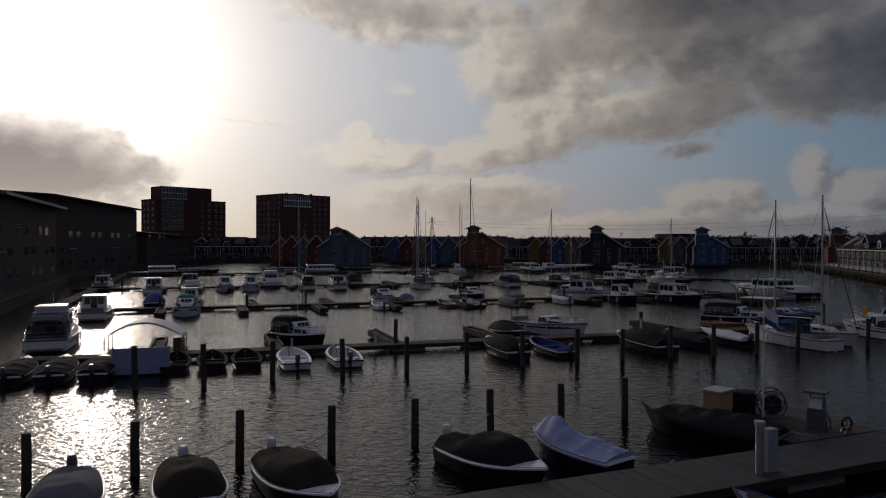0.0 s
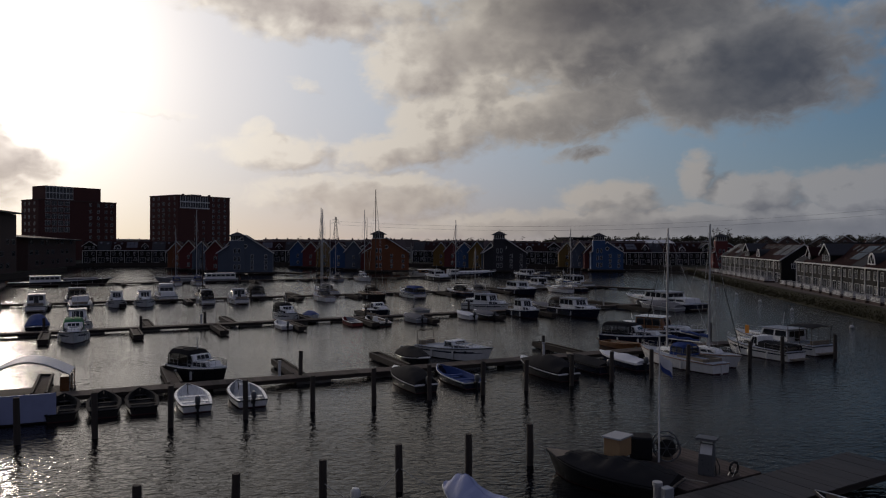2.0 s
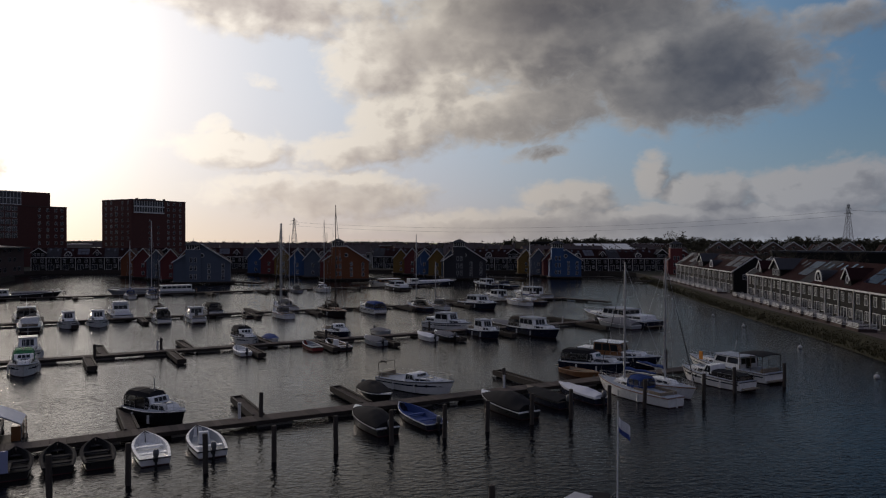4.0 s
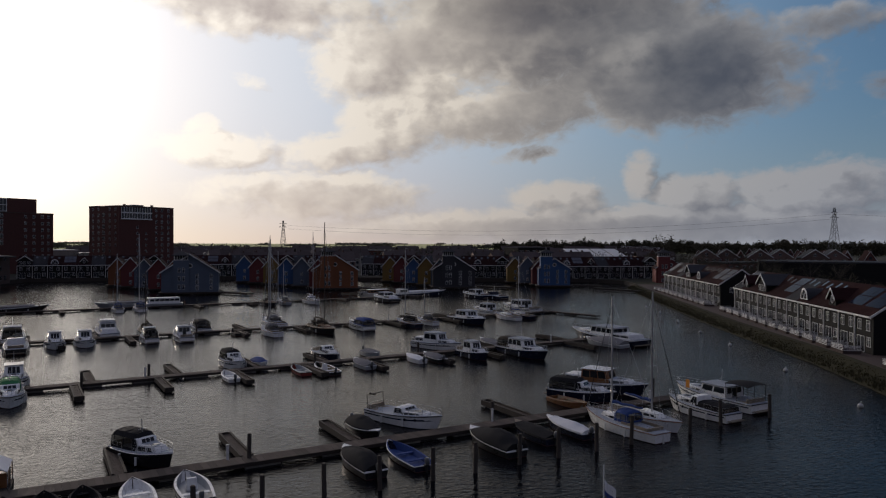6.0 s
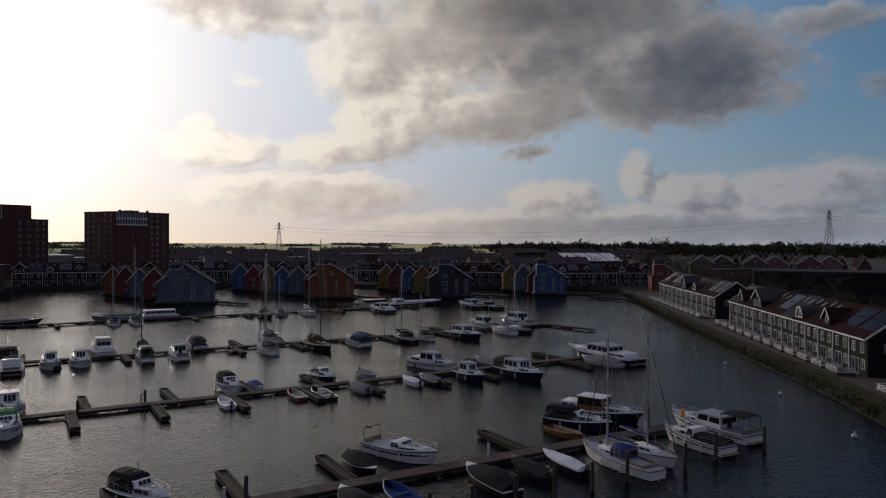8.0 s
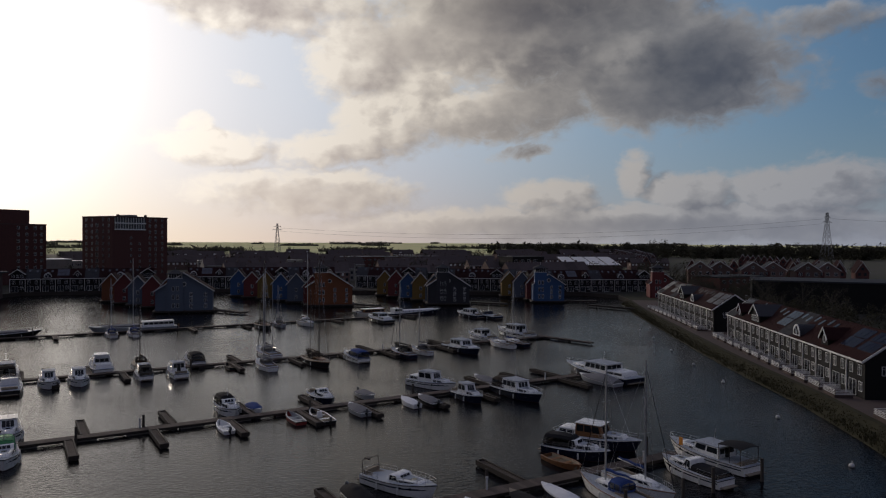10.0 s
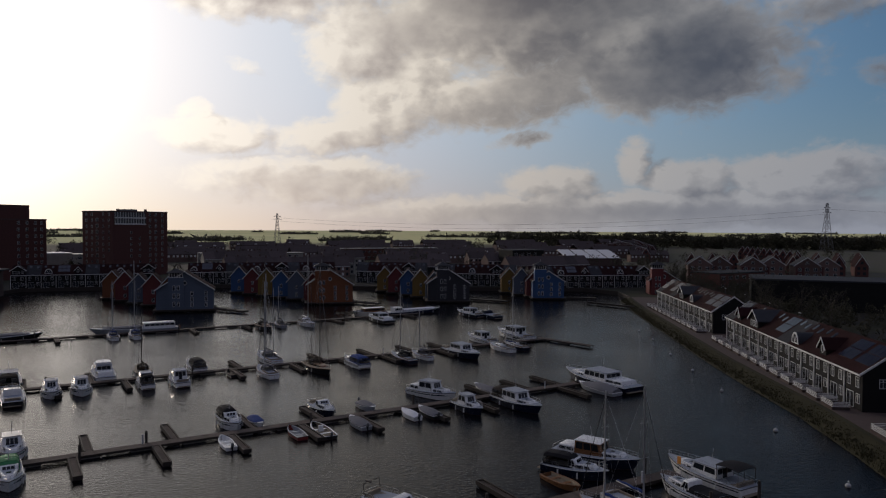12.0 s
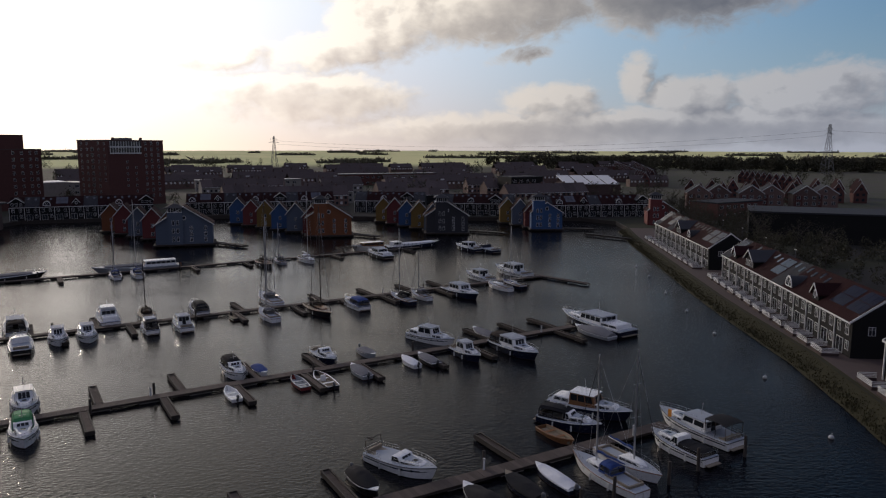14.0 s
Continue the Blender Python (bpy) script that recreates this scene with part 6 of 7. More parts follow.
# ---------------------------------------------------------------- tower blocks
def tower_block(m, w, d, h, floors, label, faces, upper=None):
    """A brick block: w along x from the near corner, d along y; windows by face."""
    t = thing("apartment_tower", label, "building", "apartment towers", m)
    bm = B()
    box(bm, 0, w, 0, d, 0, h)
    wall = part("wall", bm, M["brick"], t)
    bm = B()
    box(bm, -0.15, w + 0.15, -0.15, d + 0.15, h, h + 0.45)
    part("parapet", bm, M["brick_dark"], t)
    fh = h / floors
    for face, cols in faces:
        for f in range(floors):
            for x, ww, hh, lo, hi in cols:
                if not lo <= f <= hi:
                    continue
                fm = at(x, -0.03, f * fh + 0.9) if face == "front" else at(-0.03, x + ww, f * fh + 0.9, -90)
                window(wall, ww, hh, fm, 1 if ww > 1 else 0, M["alu"] if hh < 2.2 else M["trim"])
    for x, y in ((w * .3, d * .4), (w * .6, d * .5), (w * .75, d * .3)):
        bm = B()
        box(bm, x, x + 1.0, y, y + 1.0, h + 0.2, h + 1.7)
        part("chimney", bm, M["brick_dark"], t)
    bm = B()
    box(bm, w * .42, w * .6, d * .3, d * .6, h + 0.2, h + 1.5)
    part("roof_plant", bm, M["roof_zinc"], t)
    return t, wall


TR, WR = tower_block(at(-85.2, 378, GZ, 47.8), 32.4, 24.0, 32.6, 11, "dark red brick apartment tower with a white glazed top strip",
                     (("front", [(21.0, 1.2, 1.6, 1, 10), (24.5, 1.2, 1.6, 1, 10), (28.5, 1.2, 1.6, 1, 10), (15.0, 1.0, 1.2, 2, 6), (10.0, 1.0, 1.2, 3, 7)]),
                      ("side", [(20.0, 1.3, 1.5, 1, 10), (15.5, 1.3, 1.5, 1, 10), (11.0, 2.0, 1.9, 1, 9), (6.5, 1.3, 1.5, 1, 10), (2.0, 1.2, 1.5, 4, 10)])))
for i in range(2):
    bm = B()
    box(bm, 1.2, 19.0, -0.35, -0.02, 26.2 + i * 3.1, 26.8 + i * 3.1)
    part("balcony_band", bm, M["trim"], WR)
    for j in range(12):
        bm = B()
        box(bm, 1.3 + j * 1.5, 1.5 + j * 1.5, -0.3, -0.05, 26.8 + i * 3.1, 29.25 + i * 3.1)
        part("mullion", bm, M["trim"], WR)
    bm = B()
    box(bm, 1.2, 19.0, -0.06, -0.03, 26.8 + i * 3.1, 29.25 + i * 3.1)
    part("glazing", bm, M["house_glass"], WR)
TL, WL = tower_block(at(-141, 352, GZ, 47.8), 38.0, 16.0, 28.2, 9, "dark red brick apartment block with a stepped top",
                     (("front", [(3.0, 2.4, 2.3, 4, 8), (6.0, 2.4, 2.3, 4, 8), (9.0, 2.4, 2.3, 4, 8), (12.0, 2.4, 2.3, 4, 8), (24.0, 1.2, 1.6, 1, 8), (28.0, 1.2, 1.6, 1, 8), (32.0, 1.2, 1.6, 1, 8), (35.0, 1.2, 1.6, 1, 8)]),
                      ("side", [(3.0, 1.3, 1.5, 1, 8), (8.0, 1.3, 1.5, 1, 8), (12.0, 1.3, 1.5, 1, 8)])))
bm = B()
box(bm, 4.0, 31.0, 2.0, 14.0, 28.6, 35.2)
UP = part("upper_storey", bm, M["brick"], TL)
bm = B()
box(bm, 4.2, 17.0, 1.8, 1.98, 29.2, 34.6)
part("glazing", bm, M["house_glass"], UP)
for j in range(9):
    bm = B()
    box(bm, 4.2 + j * 1.58, 4.4 + j * 1.58, 1.66, 1.84, 29.0, 34.8)
    part("mullion", bm, M["trim"], UP)
for z in (28.9, 31.8, 34.7):
    bm = B()
    box(bm, 4.0, 17.2, 1.6, 1.84, z, z + 0.3)
    part("balcony_band", bm, M["trim"], UP)


# ---------------------------------------------------------------- halls on the west quay
def quay_hall(x0, y0, x1, y1, depth, h0, h1, label, fascia):
    a, b = Vector((x0, y0)), Vector((x1, y1))
    d = b - a
    L = d.length
    t = thing("quay_hall", label, "building", "halls on the west quay", at(x0, y0, GZ, math.degrees(math.atan2(d.y, d.x))))
    bm = B()
    loft(bm, [[(0, 0, 0), (0, depth, 0), (0, depth, h0 + 1.5), (0, 0, h0)], [(L, 0, 0), (L, depth, 0), (L, depth, h1 + 1.5), (L, 0, h1)]])
    wall = part("wall", bm, M["brick_dark"], t)
    bm = B()
    loft(bm, [[(-1.2, -1.8, h0), (-1.2, depth, h0 + 1.6), (-1.2, depth, h0 + 2.0), (-1.2, -1.8, h0 + 0.45)], [(L + 1.2, -1.8, h1), (L + 1.2, depth, h1 + 1.6), (L + 1.2, depth, h1 + 2.0), (L + 1.2, -1.8, h1 + 0.45)]])
    part("roof", bm, M["roof_zinc"] if fascia else M["roof_slate"], t)
    n = int(L / 5)
    for f in range(3):
        for i in range(n):
            if (i + f) % 3 == 0:
                continue
            window(wall, 2.6, 1.5, at(1.4 + i * 5, -0.03, 1.4 + f * 3.4), 2, M["engine"])
    return t


# the fronts look to the water
quay_hall(-62.3, 100.8, -75.0, 140.0, 18, 13.6, 13.3, "modern dark hall with a projecting pale metal roof edge", True)
quay_hall(-89.6, 163.5, -97.4, 228.5, 22, 17.5, 17.1, "long dark brick building on the west quay", False)
quay_hall(-99.0, 240.0, -102.0, 288.0, 18, 9.8, 9.3, "low dark building at the head of the west quay", False)


# ---------------------------------------------------------------- the town behind
def far_house(w, d, eave, ridge, wall_mat, roof_mat, label):
    t = thing("town_house", label, "house", "houses of the town")
    bm = B()
    prism(bm, [(0, 0), (d, 0), (d, eave), (d / 2, ridge), (0, eave)], 0, w)
    for v in bm.verts:
        v.co = Vector((v.co.y, v.co.x, v.co.z))
    part("wall", bm, M[wall_mat], t)
    bm = B()
    k = (ridge - eave) / (d / 2)
    for y0 in (-0.4, d + 0.4):
        vs = [(-.1, y0, eave - 0.4 * k), (w + .1, y0, eave - 0.4 * k), (w + .1, d / 2, ridge), (-.1, d / 2, ridge)]
        loft(bm, [vs, [(x, y, z + 0.2) for x, y, z in vs]])
    roof = part("roof", bm, M[roof_mat], t)
    bm = B()
    box(bm, w * .2, w * .2 + .7, d / 2 - .4, d / 2 + .4, ridge - .3, ridge + 1.0)
    part("chimney", bm, M["brick_dark"], roof)
    for x in (0.12, 0.42, 0.72):
        for z in (0.9, 3.6):
            bm = B()
            box(bm, w * x, w * x + 1.2, -0.05, -0.004, z, z + 1.4)
            part("window", bm, M["trim"] if x == 0.42 else M["house_glass"], t)
    bm = B()
    box(bm, 0, w, -0.5, -0.42, eave - .55 * k, eave - .4 * k + .1)
    part("gutter", bm, M["trim"], t)
    return t


def gable_row_house():
    t = thing("town_house", "red brick house with a steep pointed gable", "house", "pointed gable houses")
    bm = B()
    prism(bm, [(0, 0), (6.4, 0), (6.4, 5.8), (3.2, 11.0), (0, 5.8)], 0, 9)
    part("wall", bm, M["brick"], t)
    for s in (0, 1):
        bm = B()
        a, b = ((-.3, 5.3), (3.2, 11.0)) if s == 0 else ((6.7, 5.3), (3.2, 11.0))
        prism(bm, [a, b, (b[0], b[1] + .3), (a[0], a[1] + .3)], -.25, 9.2)
        part("roof", bm, M["roof_red"], t)
        bm = B()
        prism(bm, [a, b, (b[0], b[1] + .36), (a[0], a[1] + .36)], -.36, -.255)
        part("bargeboard", bm, M["trim"], t)
    for x, z in ((1.0, 1.0), (3.8, 1.0), (1.0, 3.8), (3.8, 3.8), (2.5, 6.8)):
        bm = B()
        box(bm, x, x + 1.4, -.05, -.004, z, z + 1.5)
        part("window", bm, M["house_glass"], t)
    return t


def brick_block():
    """A tall brick house of three storeys with a wide gable and a flat bay."""
    t = thing("brick_house", "three-storey red brick house with a wide gable and pale verge", "house", "brick houses behind the terraces")
    bm = B()
    prism(bm, [(0, 0), (10.6, 0), (10.6, 8.8), (5.3, 12.4), (0, 8.8)], 0, 12)
    wall = part("wall", bm, M["brick_town"], t)
    for a, b in (((-.4, 8.5), (5.3, 12.4)), ((11.0, 8.5), (5.3, 12.4))):
        bm = B()
        prism(bm, [a, b, (b[0], b[1] + .3), (a[0], a[1] + .3)], -.4, 12.4)
        part("roof", bm, M["roof_slate"], t)
        bm = B()
        prism(bm, [a, b, (b[0], b[1] + .4), (a[0], a[1] + .4)], -.55, -.405)
        part("bargeboard", bm, M["trim"], t)
    bm = B()
    box(bm, 0.4, 3.6, -1.3, -0.004, 0, 8.0)
    box(bm, 0.3, 3.7, -1.4, 0.0, 8.004, 8.2)
    part("bay", bm, M["brick"], wall)
    for z in (0.9, 3.7, 6.4):
        window(wall, 1.5, 1.5, at(4.6, -.03, z))
        window(wall, 1.5, 1.5, at(8.0, -.03, z))
        window(wall, 1.6, 1.5, at(1.2, -1.33, z))
    window(wall, 1.2, 1.3, at(4.7, -.03, 9.4), 1)
    return t


def town():
    protos = [far_house(6.0, 9.5, 5.6, 9.4, "brick_town", "roof_town", "dark brick town house with a slate roof"),
              far_house(7.2, 10.0, 5.8, 10.2, "brick_town", "roof_town", "red brick town house with a tiled roof"),
              far_house(6.0, 9.0, 5.4, 8.6, "board_black", "roof_town", "black-clad town house with a dark roof"),
              far_house(6.5, 10.0, 6.6, 10.6, "concrete", "roof_town", "pale rendered town house with a dark roof")]
    rnd = random.Random(21)
    used = set()
    rows = []
    for k in range(11):
        y = 352 + k * 34 + (k ** 1.55) * 4
        x = -90 - 12 * k + rnd.uniform(-15, 15)
        xe = 175 + 26 * k
        while x < xe:
            n = rnd.randint(4, 8)
            rows.append((x, y + 0.10 * (x + 50) + rnd.uniform(-10, 10), rnd.choice((-8, 12, 18, 22, 6)), n, rnd.randrange(4)))
            x += n * 6.6 + rnd.uniform(9, 34) + 2 * k
    spots = []
    for x, y, turn, n, kind in rows:
        d = Vector((math.cos(radians(turn)), math.sin(radians(turn))))
        # keep clear of the market hall and of the towers
        if abs(x - 185) < 26 and abs(y - 430) < 30 or x < -40 and y < 425:
            continue
        for i in range(n):
            p = Vector((x, y)) + d * i * (6.0, 7.2, 6.0, 6.5)[kind]
            spots.append((p.length, p.x, p.y, turn, kind))
    spots.sort()
    for _, x, y, turn, kind in spots[:66]:
        m = at(x, y, GZ, turn)
        if kind not in used:
            used.add(kind)
            protos[kind].matrix_basis = m
        else:
            copy_thing(protos[kind], m)
    walls, roofs = B(), B()
    for _, x, y, turn, kind in spots[66:]:
        m = at(x, y, GZ, turn)
        w, dp, ea, ri = ((6.0, 9.5, 5.6, 9.4), (7.2, 10.0, 5.8, 10.2), (6.0, 9.0, 5.4, 8.6), (6.5, 10.0, 6.6, 10.6))[kind]
        box(walls, 0, w, 0, dp, 0, ea, m)
        for s in (0, 1):
            y0 = -0.4 if s == 0 else dp + 0.4
            vs = [m @ Vector(q) for q in ((0, y0, ea - 0.3), (w, y0, ea - 0.3), (w, dp / 2, ri), (0, dp / 2, ri))]
            loft(roofs, [vs, [v + Vector((0, 0, 0.25)) for v in vs]])
    tagged(part("far_house_walls", walls, M["brick_town"]), "walls of the farthest brick town houses", "houses", kind="stuff")
    tagged(part("far_house_roofs", roofs, M["roof_town"]), "dark roofs of the farthest town houses", "houses", kind="stuff")
    # windows, dormers and chimneys of the farther houses
    glints, stacks = B(), B()
    for i, (_, x, y, turn, kind) in enumerate(spots[66:900]):
        m = at(x, y, GZ, turn)
        w, dp, ea, ri = ((6.0, 9.5, 5.6, 9.4), (7.2, 10.0, 5.8, 10.2), (6.0, 9.0, 5.4, 8.6), (6.5, 10.0, 6.6, 10.6))[kind]
        for wx in (0.14, 0.58):
            box(glints, w * wx, w * wx + 1.4, -0.06, -0.004, ea - 2.1, ea - 0.7, m)
        if i % 3 == 0:
            box(stacks, w * .3, w * .3 + .8, dp / 2 - .4, dp / 2 + .4, ri - .4, ri + 1.1, m)
        if i % 4 == 1:
            box(stacks, w * .25, w * .75, 0.6, 3.4, ea - .2, ea + 2.0, m)
            box(glints, w * .3, w * .7, 0.5, 0.596, ea + .5, ea + 1.7, m)
    tagged(part("far_windows", glints, M["trim"]), "pale window frames of the farthest town houses", "windows", kind="stuff")
    tagged(part("far_chimneys", stacks, M["brick_dark"]), "chimneys and dormers of the farthest town houses", "houses", kind="stuff")
    block = brick_block()
    for i in range(6):
        m = at(184 + 10.8 * i, 306 - 4.6 * i + 5 * (i % 2), GZ, -28)
        if i:
            copy_thing(block, m)
        else:
            block.matrix_basis = m
    g = gable_row_house()
    first = True
    for (x0, y0), (x1, y1), n, turn in (((262, 500), (430, 905), 26, -40), ((300, 560), (455, 900), 18, -40), ((216, 352), (300, 332), 8, -30), ((232, 388), (330, 366), 9, -30), ((330, 420), (372, 540), 10, -40)):
        for i in range(n):
            f = i / max(1, n - 1)
            m = at(x0 + (x1 - x0) * f, y0 + (y1 - y0) * f, GZ, turn)
            if first:
                g.matrix_basis, first = m, False
            else:
                copy_thing(g, m)


town()


def flat_block(x, y, turn, w, d, h, label, mat_name="brick_dark", stripes=2, roof="roof_slate"):
    t = thing("flat_roofed_building", label, "building", "flat-roofed buildings", at(x, y, GZ, turn))
    bm = B()
    box(bm, 0, w, 0, d, 0, h)
    wall = part("wall", bm, M[mat_name], t)
    bm = B()
    box(bm, -.2, w + .2, -.2, d + .2, h, h + .5)
    part("roof", bm, M[roof], t)
    n = int(w / 4.5)
    for f in range(stripes):
        for i in range(n):
            window(wall, 2.2, 1.5, at(1.2 + i * 4.5, -.03, 1.2 + f * h / stripes), 1, M["alu"])
    return t


flat_block(146, 205, -34, 72, 24, 9.2, "large black flat-roofed building behind the terraces", "board_black", 0)
flat_block(209, 190, -34, 30, 20, 7.0, "lower dark flat-roofed annex behind the terraces", "brick_dark", 2)
flat_block(172, 262, 20, 30, 14, 7.0, "red brick flat-roofed building", "brick", 2)
flat_block(128, 402, 14, 22, 16, 12.0, "dark square building with a flat roof", "board_black", 3)
flat_block(-150, 470, 10, 60, 18, 7.5, "low pale-roofed building beyond the towers", "concrete", 2, "roof_zinc")
flat_block(-60, 500, 8, 70, 12, 7.0, "long low row with a pale flat roof", "concrete", 2, "roof_zinc")
flat_block(10, 545, 12, 110, 12, 8.5, "long terrace with a pale roof edge", "brick", 2, "roof_zinc")
flat_block(-135, 420, 30, 20, 20, 10.0, "round-cornered white hall between the towers", "concrete", 1, "trim")


def sawtooth_hall():
    t = thing("market_hall", "hall with bright white sloping roof panels", "building", m=at(170, 424, GZ, -8))
    bm = B()
    box(bm, 0, 36, 0, 26, 0, 6.5)
    part("wall", bm, M["brick_dark"], t)
    for i in range(4):
        bm = B()
        x = 0.4 + i * 9
        loft(bm, [[(x, -0.3, 6.55), (x + 8, -0.3, 6.55), (x + 8, -0.3, 6.85), (x, -0.3, 6.85)], [(x, 26, 11.0), (x + 8, 26, 11.0), (x + 8, 26, 11.3), (x, 26, 11.3)]])
        part("roof_panel", bm, M["trim"], t)


sawtooth_hall()


# ---------------------------------------------------------------- trees
def foliage(name, label, spots, seed, per=90, size=0.8, material="leaf"):
    """Uneven crowns of many small leaf clumps, as one mass; spots are x, y, base z, radius, height."""
    rnd = np.random.RandomState(seed)
    V, F = [], []
    n0 = 0
    for x, y, z, r, h in spots:
        k = int(per)
        u = rnd.normal(size=(k, 3))
        u /= np.linalg.norm(u, axis=1)[:, None]
        rad = rnd.uniform(0.35, 1.0, k)[:, None] ** 0.5
        lump = 1 + 0.35 * np.sin(u[:, :1] * 5 + x) * np.cos(u[:, 2:] * 4 + y)
        c = u * rad * lump * np.array([r, r, h / 2]) + np.array([x, y, z + h / 2])
        a = rnd.normal(size=(k, 3)) * size * rnd.uniform(0.5, 1.3, (k, 1))
        b = rnd.normal(size=(k, 3)) * size * rnd.uniform(0.5, 1.3, (k, 1))
        v = np.stack([c, c + a, c + b], 1).reshape(-1, 3)
        V.append(v)
        F.append(np.arange(k * 3).reshape(-1, 3) + n0)
        n0 += k * 3
    me = bpy.data.meshes.new(name)
    me.from_pydata(np.concatenate(V).tolist(), [], np.concatenate(F).tolist())
    me.materials.append(M[material])
    return tagged(new(name, me), label, "trees", kind="stuff")


def woods():
    r = random.Random(5)
    near = []
    for _ in range(230):      # wood behind the pylon
        f = r.random()
        x = 330 + 520 * f + r.uniform(-30, 30)
        y = 1000 - 330 * f + r.uniform(-60, 120)
        h = r.uniform(11, 19)
        near.append((x, y, GZ, r.uniform(5, 9), h))
    foliage("woodland", "dense dark wood at the edge of the fields", near, 1, 420, 1.5)
    far = []
    for _ in range(70):       # belts along the horizon: runs of crowns side by side
        a = radians(r.uniform(-40, 62))
        D = r.choice((1350, 1800, 2500, 3200, 3900)) + r.uniform(-120, 120)
        n = r.randint(3, 16)
        for i in range(n):
            b = a + (i - n / 2) * 15 / D
            far.append((D * math.sin(b), D * math.cos(b), GZ - 1.5, r.uniform(8, 13), r.uniform(4, 8.5) * (1.25 if D > 2400 else 1.0)))
    foliage("tree_belts", "distant hedges and tree belts along the horizon", far, 2, 120, 3.2, "far_leaf")
    town_trees = []
    for _ in range(260):
        a = radians(r.uniform(-22, 42))
        D = r.uniform(380, 1150)
        h = r.uniform(6, 11)
        town_trees.append((D * math.sin(a), D * math.cos(a), GZ + 1, r.uniform(2.5, 4.5), h))
    foliage("town_trees", "dark trees and shrubs between the town houses", town_trees, 3, 190, 0.5)
    street = []
    for _ in range(150):      # shrubs and young trees behind the bank terraces
        f = r.random()
        street.append((118 + 70 * f + r.uniform(-6, 26), 140 + 190 * f + r.uniform(-22, 14), GZ, r.uniform(1.2, 2.6), r.uniform(3.0, 7.0)))
    foliage("street_shrubs", "dark shrubs and young trees along the street", street, 8, 260, 0.28)
    # poplars
    foliage("poplars", "row of slim poplars", [(330 + i * 7, 620 + i * 6, GZ, 1.6, 21 + (i % 3) * 2) for i in range(7)], 6, 130, 0.8)


woods()


def bare_tree(h, seed):
    t = thing("street_tree", "bare-limbed street tree with a thin brown crown", "tree", "street trees behind the terraces")
    r = random.Random(seed)
    bm = B()
    tube(bm, [(0, 0, -0.2), (0.05, 0, h * .3), (0, 0.05, h * .6), (0.1, 0, h * .95)], 0.16, 7, 0.25)
    part("trunk", bm, M["bark"], t, smooth=True)
    bm = B()
    tips = []
    for i in range(22):
        z0 = h * r.uniform(.28, .8)
        a = r.uniform(0, 6.28)
        l = h * r.uniform(.18, .36)
        p1 = Vector((math.cos(a) * l * .5, math.sin(a) * l * .5, z0 + l * .45))
        p2 = Vector((math.cos(a + r.uniform(-.4, .4)) * l * .9, math.sin(a) * l * .9, z0 + l * 1.0))
        tube(bm, [(0, 0, z0), p1, p2], 0.05, 4, 0.3)
        tips += [p1, p2, (p1 + p2) / 2]
        for _ in range(3):
            q = p2 + Vector((r.uniform(-1, 1), r.uniform(-1, 1), r.uniform(0, 1))) * l * .4
            tube(bm, [p1.lerp(p2, r.random()), q], 0.025, 3, 0.3)
            tips.append(q)
    part("limb", bm, M["bark"], t)
    V, F = [], []
    for p in tips:
        for _ in range(5):
            c = p + Vector((r.uniform(-.5, .5), r.uniform(-.5, .5), r.uniform(-.4, .5)))
            j = len(V)
            V += [c, c + Vector((r.uniform(-.25, .25), r.uniform(-.25, .25), r.uniform(-.25, .25))), c + Vector((r.uniform(-.25, .25), r.uniform(-.25, .25), r.uniform(-.25, .25)))]
            F.append((j, j + 1, j + 2))
    me = bpy.data.meshes.new("crown")
    me.from_pydata(V, [], F)
    me.materials.append(M["leaf"])
    new("crown", me).parent = t
    return t


TREES = [bare_tree(8.0, 1), bare_tree(9.5, 2)]
r_ = random.Random(9)
for i in range(34):
    f = i / 33
    x, y = 112 + 55 * f + r_.uniform(-4, 4), 150 + 190 * f + r_.uniform(-6, 6)
    m = at(x + (12 if i % 2 else 0), y, GZ, r_.uniform(0, 360))
    if i < 2:
        TREES[i].matrix_basis = m
    else:
        copy_thing(TREES[i % 2], m)


# ---------------------------------------------------------------- power line
def pylon(x, y, h, turn):
    t = thing("lattice_pylon", "tall grey steel lattice pylon carrying power lines", "pylon", "power pylons", at(x, y, GZ, turn))
    bm = B()

    def wid(f):
        return h * (0.085 * (1 - f) ** 1.3 + 0.016)
    n = 9
    for s, q in ((1, 1), (1, -1), (-1, 1), (-1, -1)):
        tube(bm, [(s * wid(i / n), q * wid(i / n), h * i / n) for i in range(n + 1)], 0.22, 4)
    part("leg", bm, M["pylon"], t)
    bm = B()
    for i in range(n):
        a, b = wid(i / n), wid((i + 1) / n)
        z0, z1 = h * i / n, h * (i + 1) / n
        for s in (-1, 1):
            tube(bm, [(-a, s * a, z0), (b, s * b, z1)], 0.12, 3)
            tube(bm, [(a, s * a, z0), (-b, s * b, z1)], 0.12, 3)
            tube(bm, [(s * a, -a, z0), (s * b, b, z1)], 0.12, 3)
            tube(bm, [(s * a, a, z0), (s * b, -b, z1)], 0.12, 3)
    part("bracing", bm, M["pylon"], t)
    for z, w in ((0.80, 0.16), (0.90, 0.12)):
        bm = B()
        tube(bm, [(-h * w, 0, h * z), (0, 0, h * z + h * .035), (h * w, 0, h * z)], 0.22, 4)
        tube(bm, [(-h * w, 0, h * z), (h * w, 0, h * z)], 0.18, 4)
        part("cross_arm", bm, M["pylon"], t)
    return t


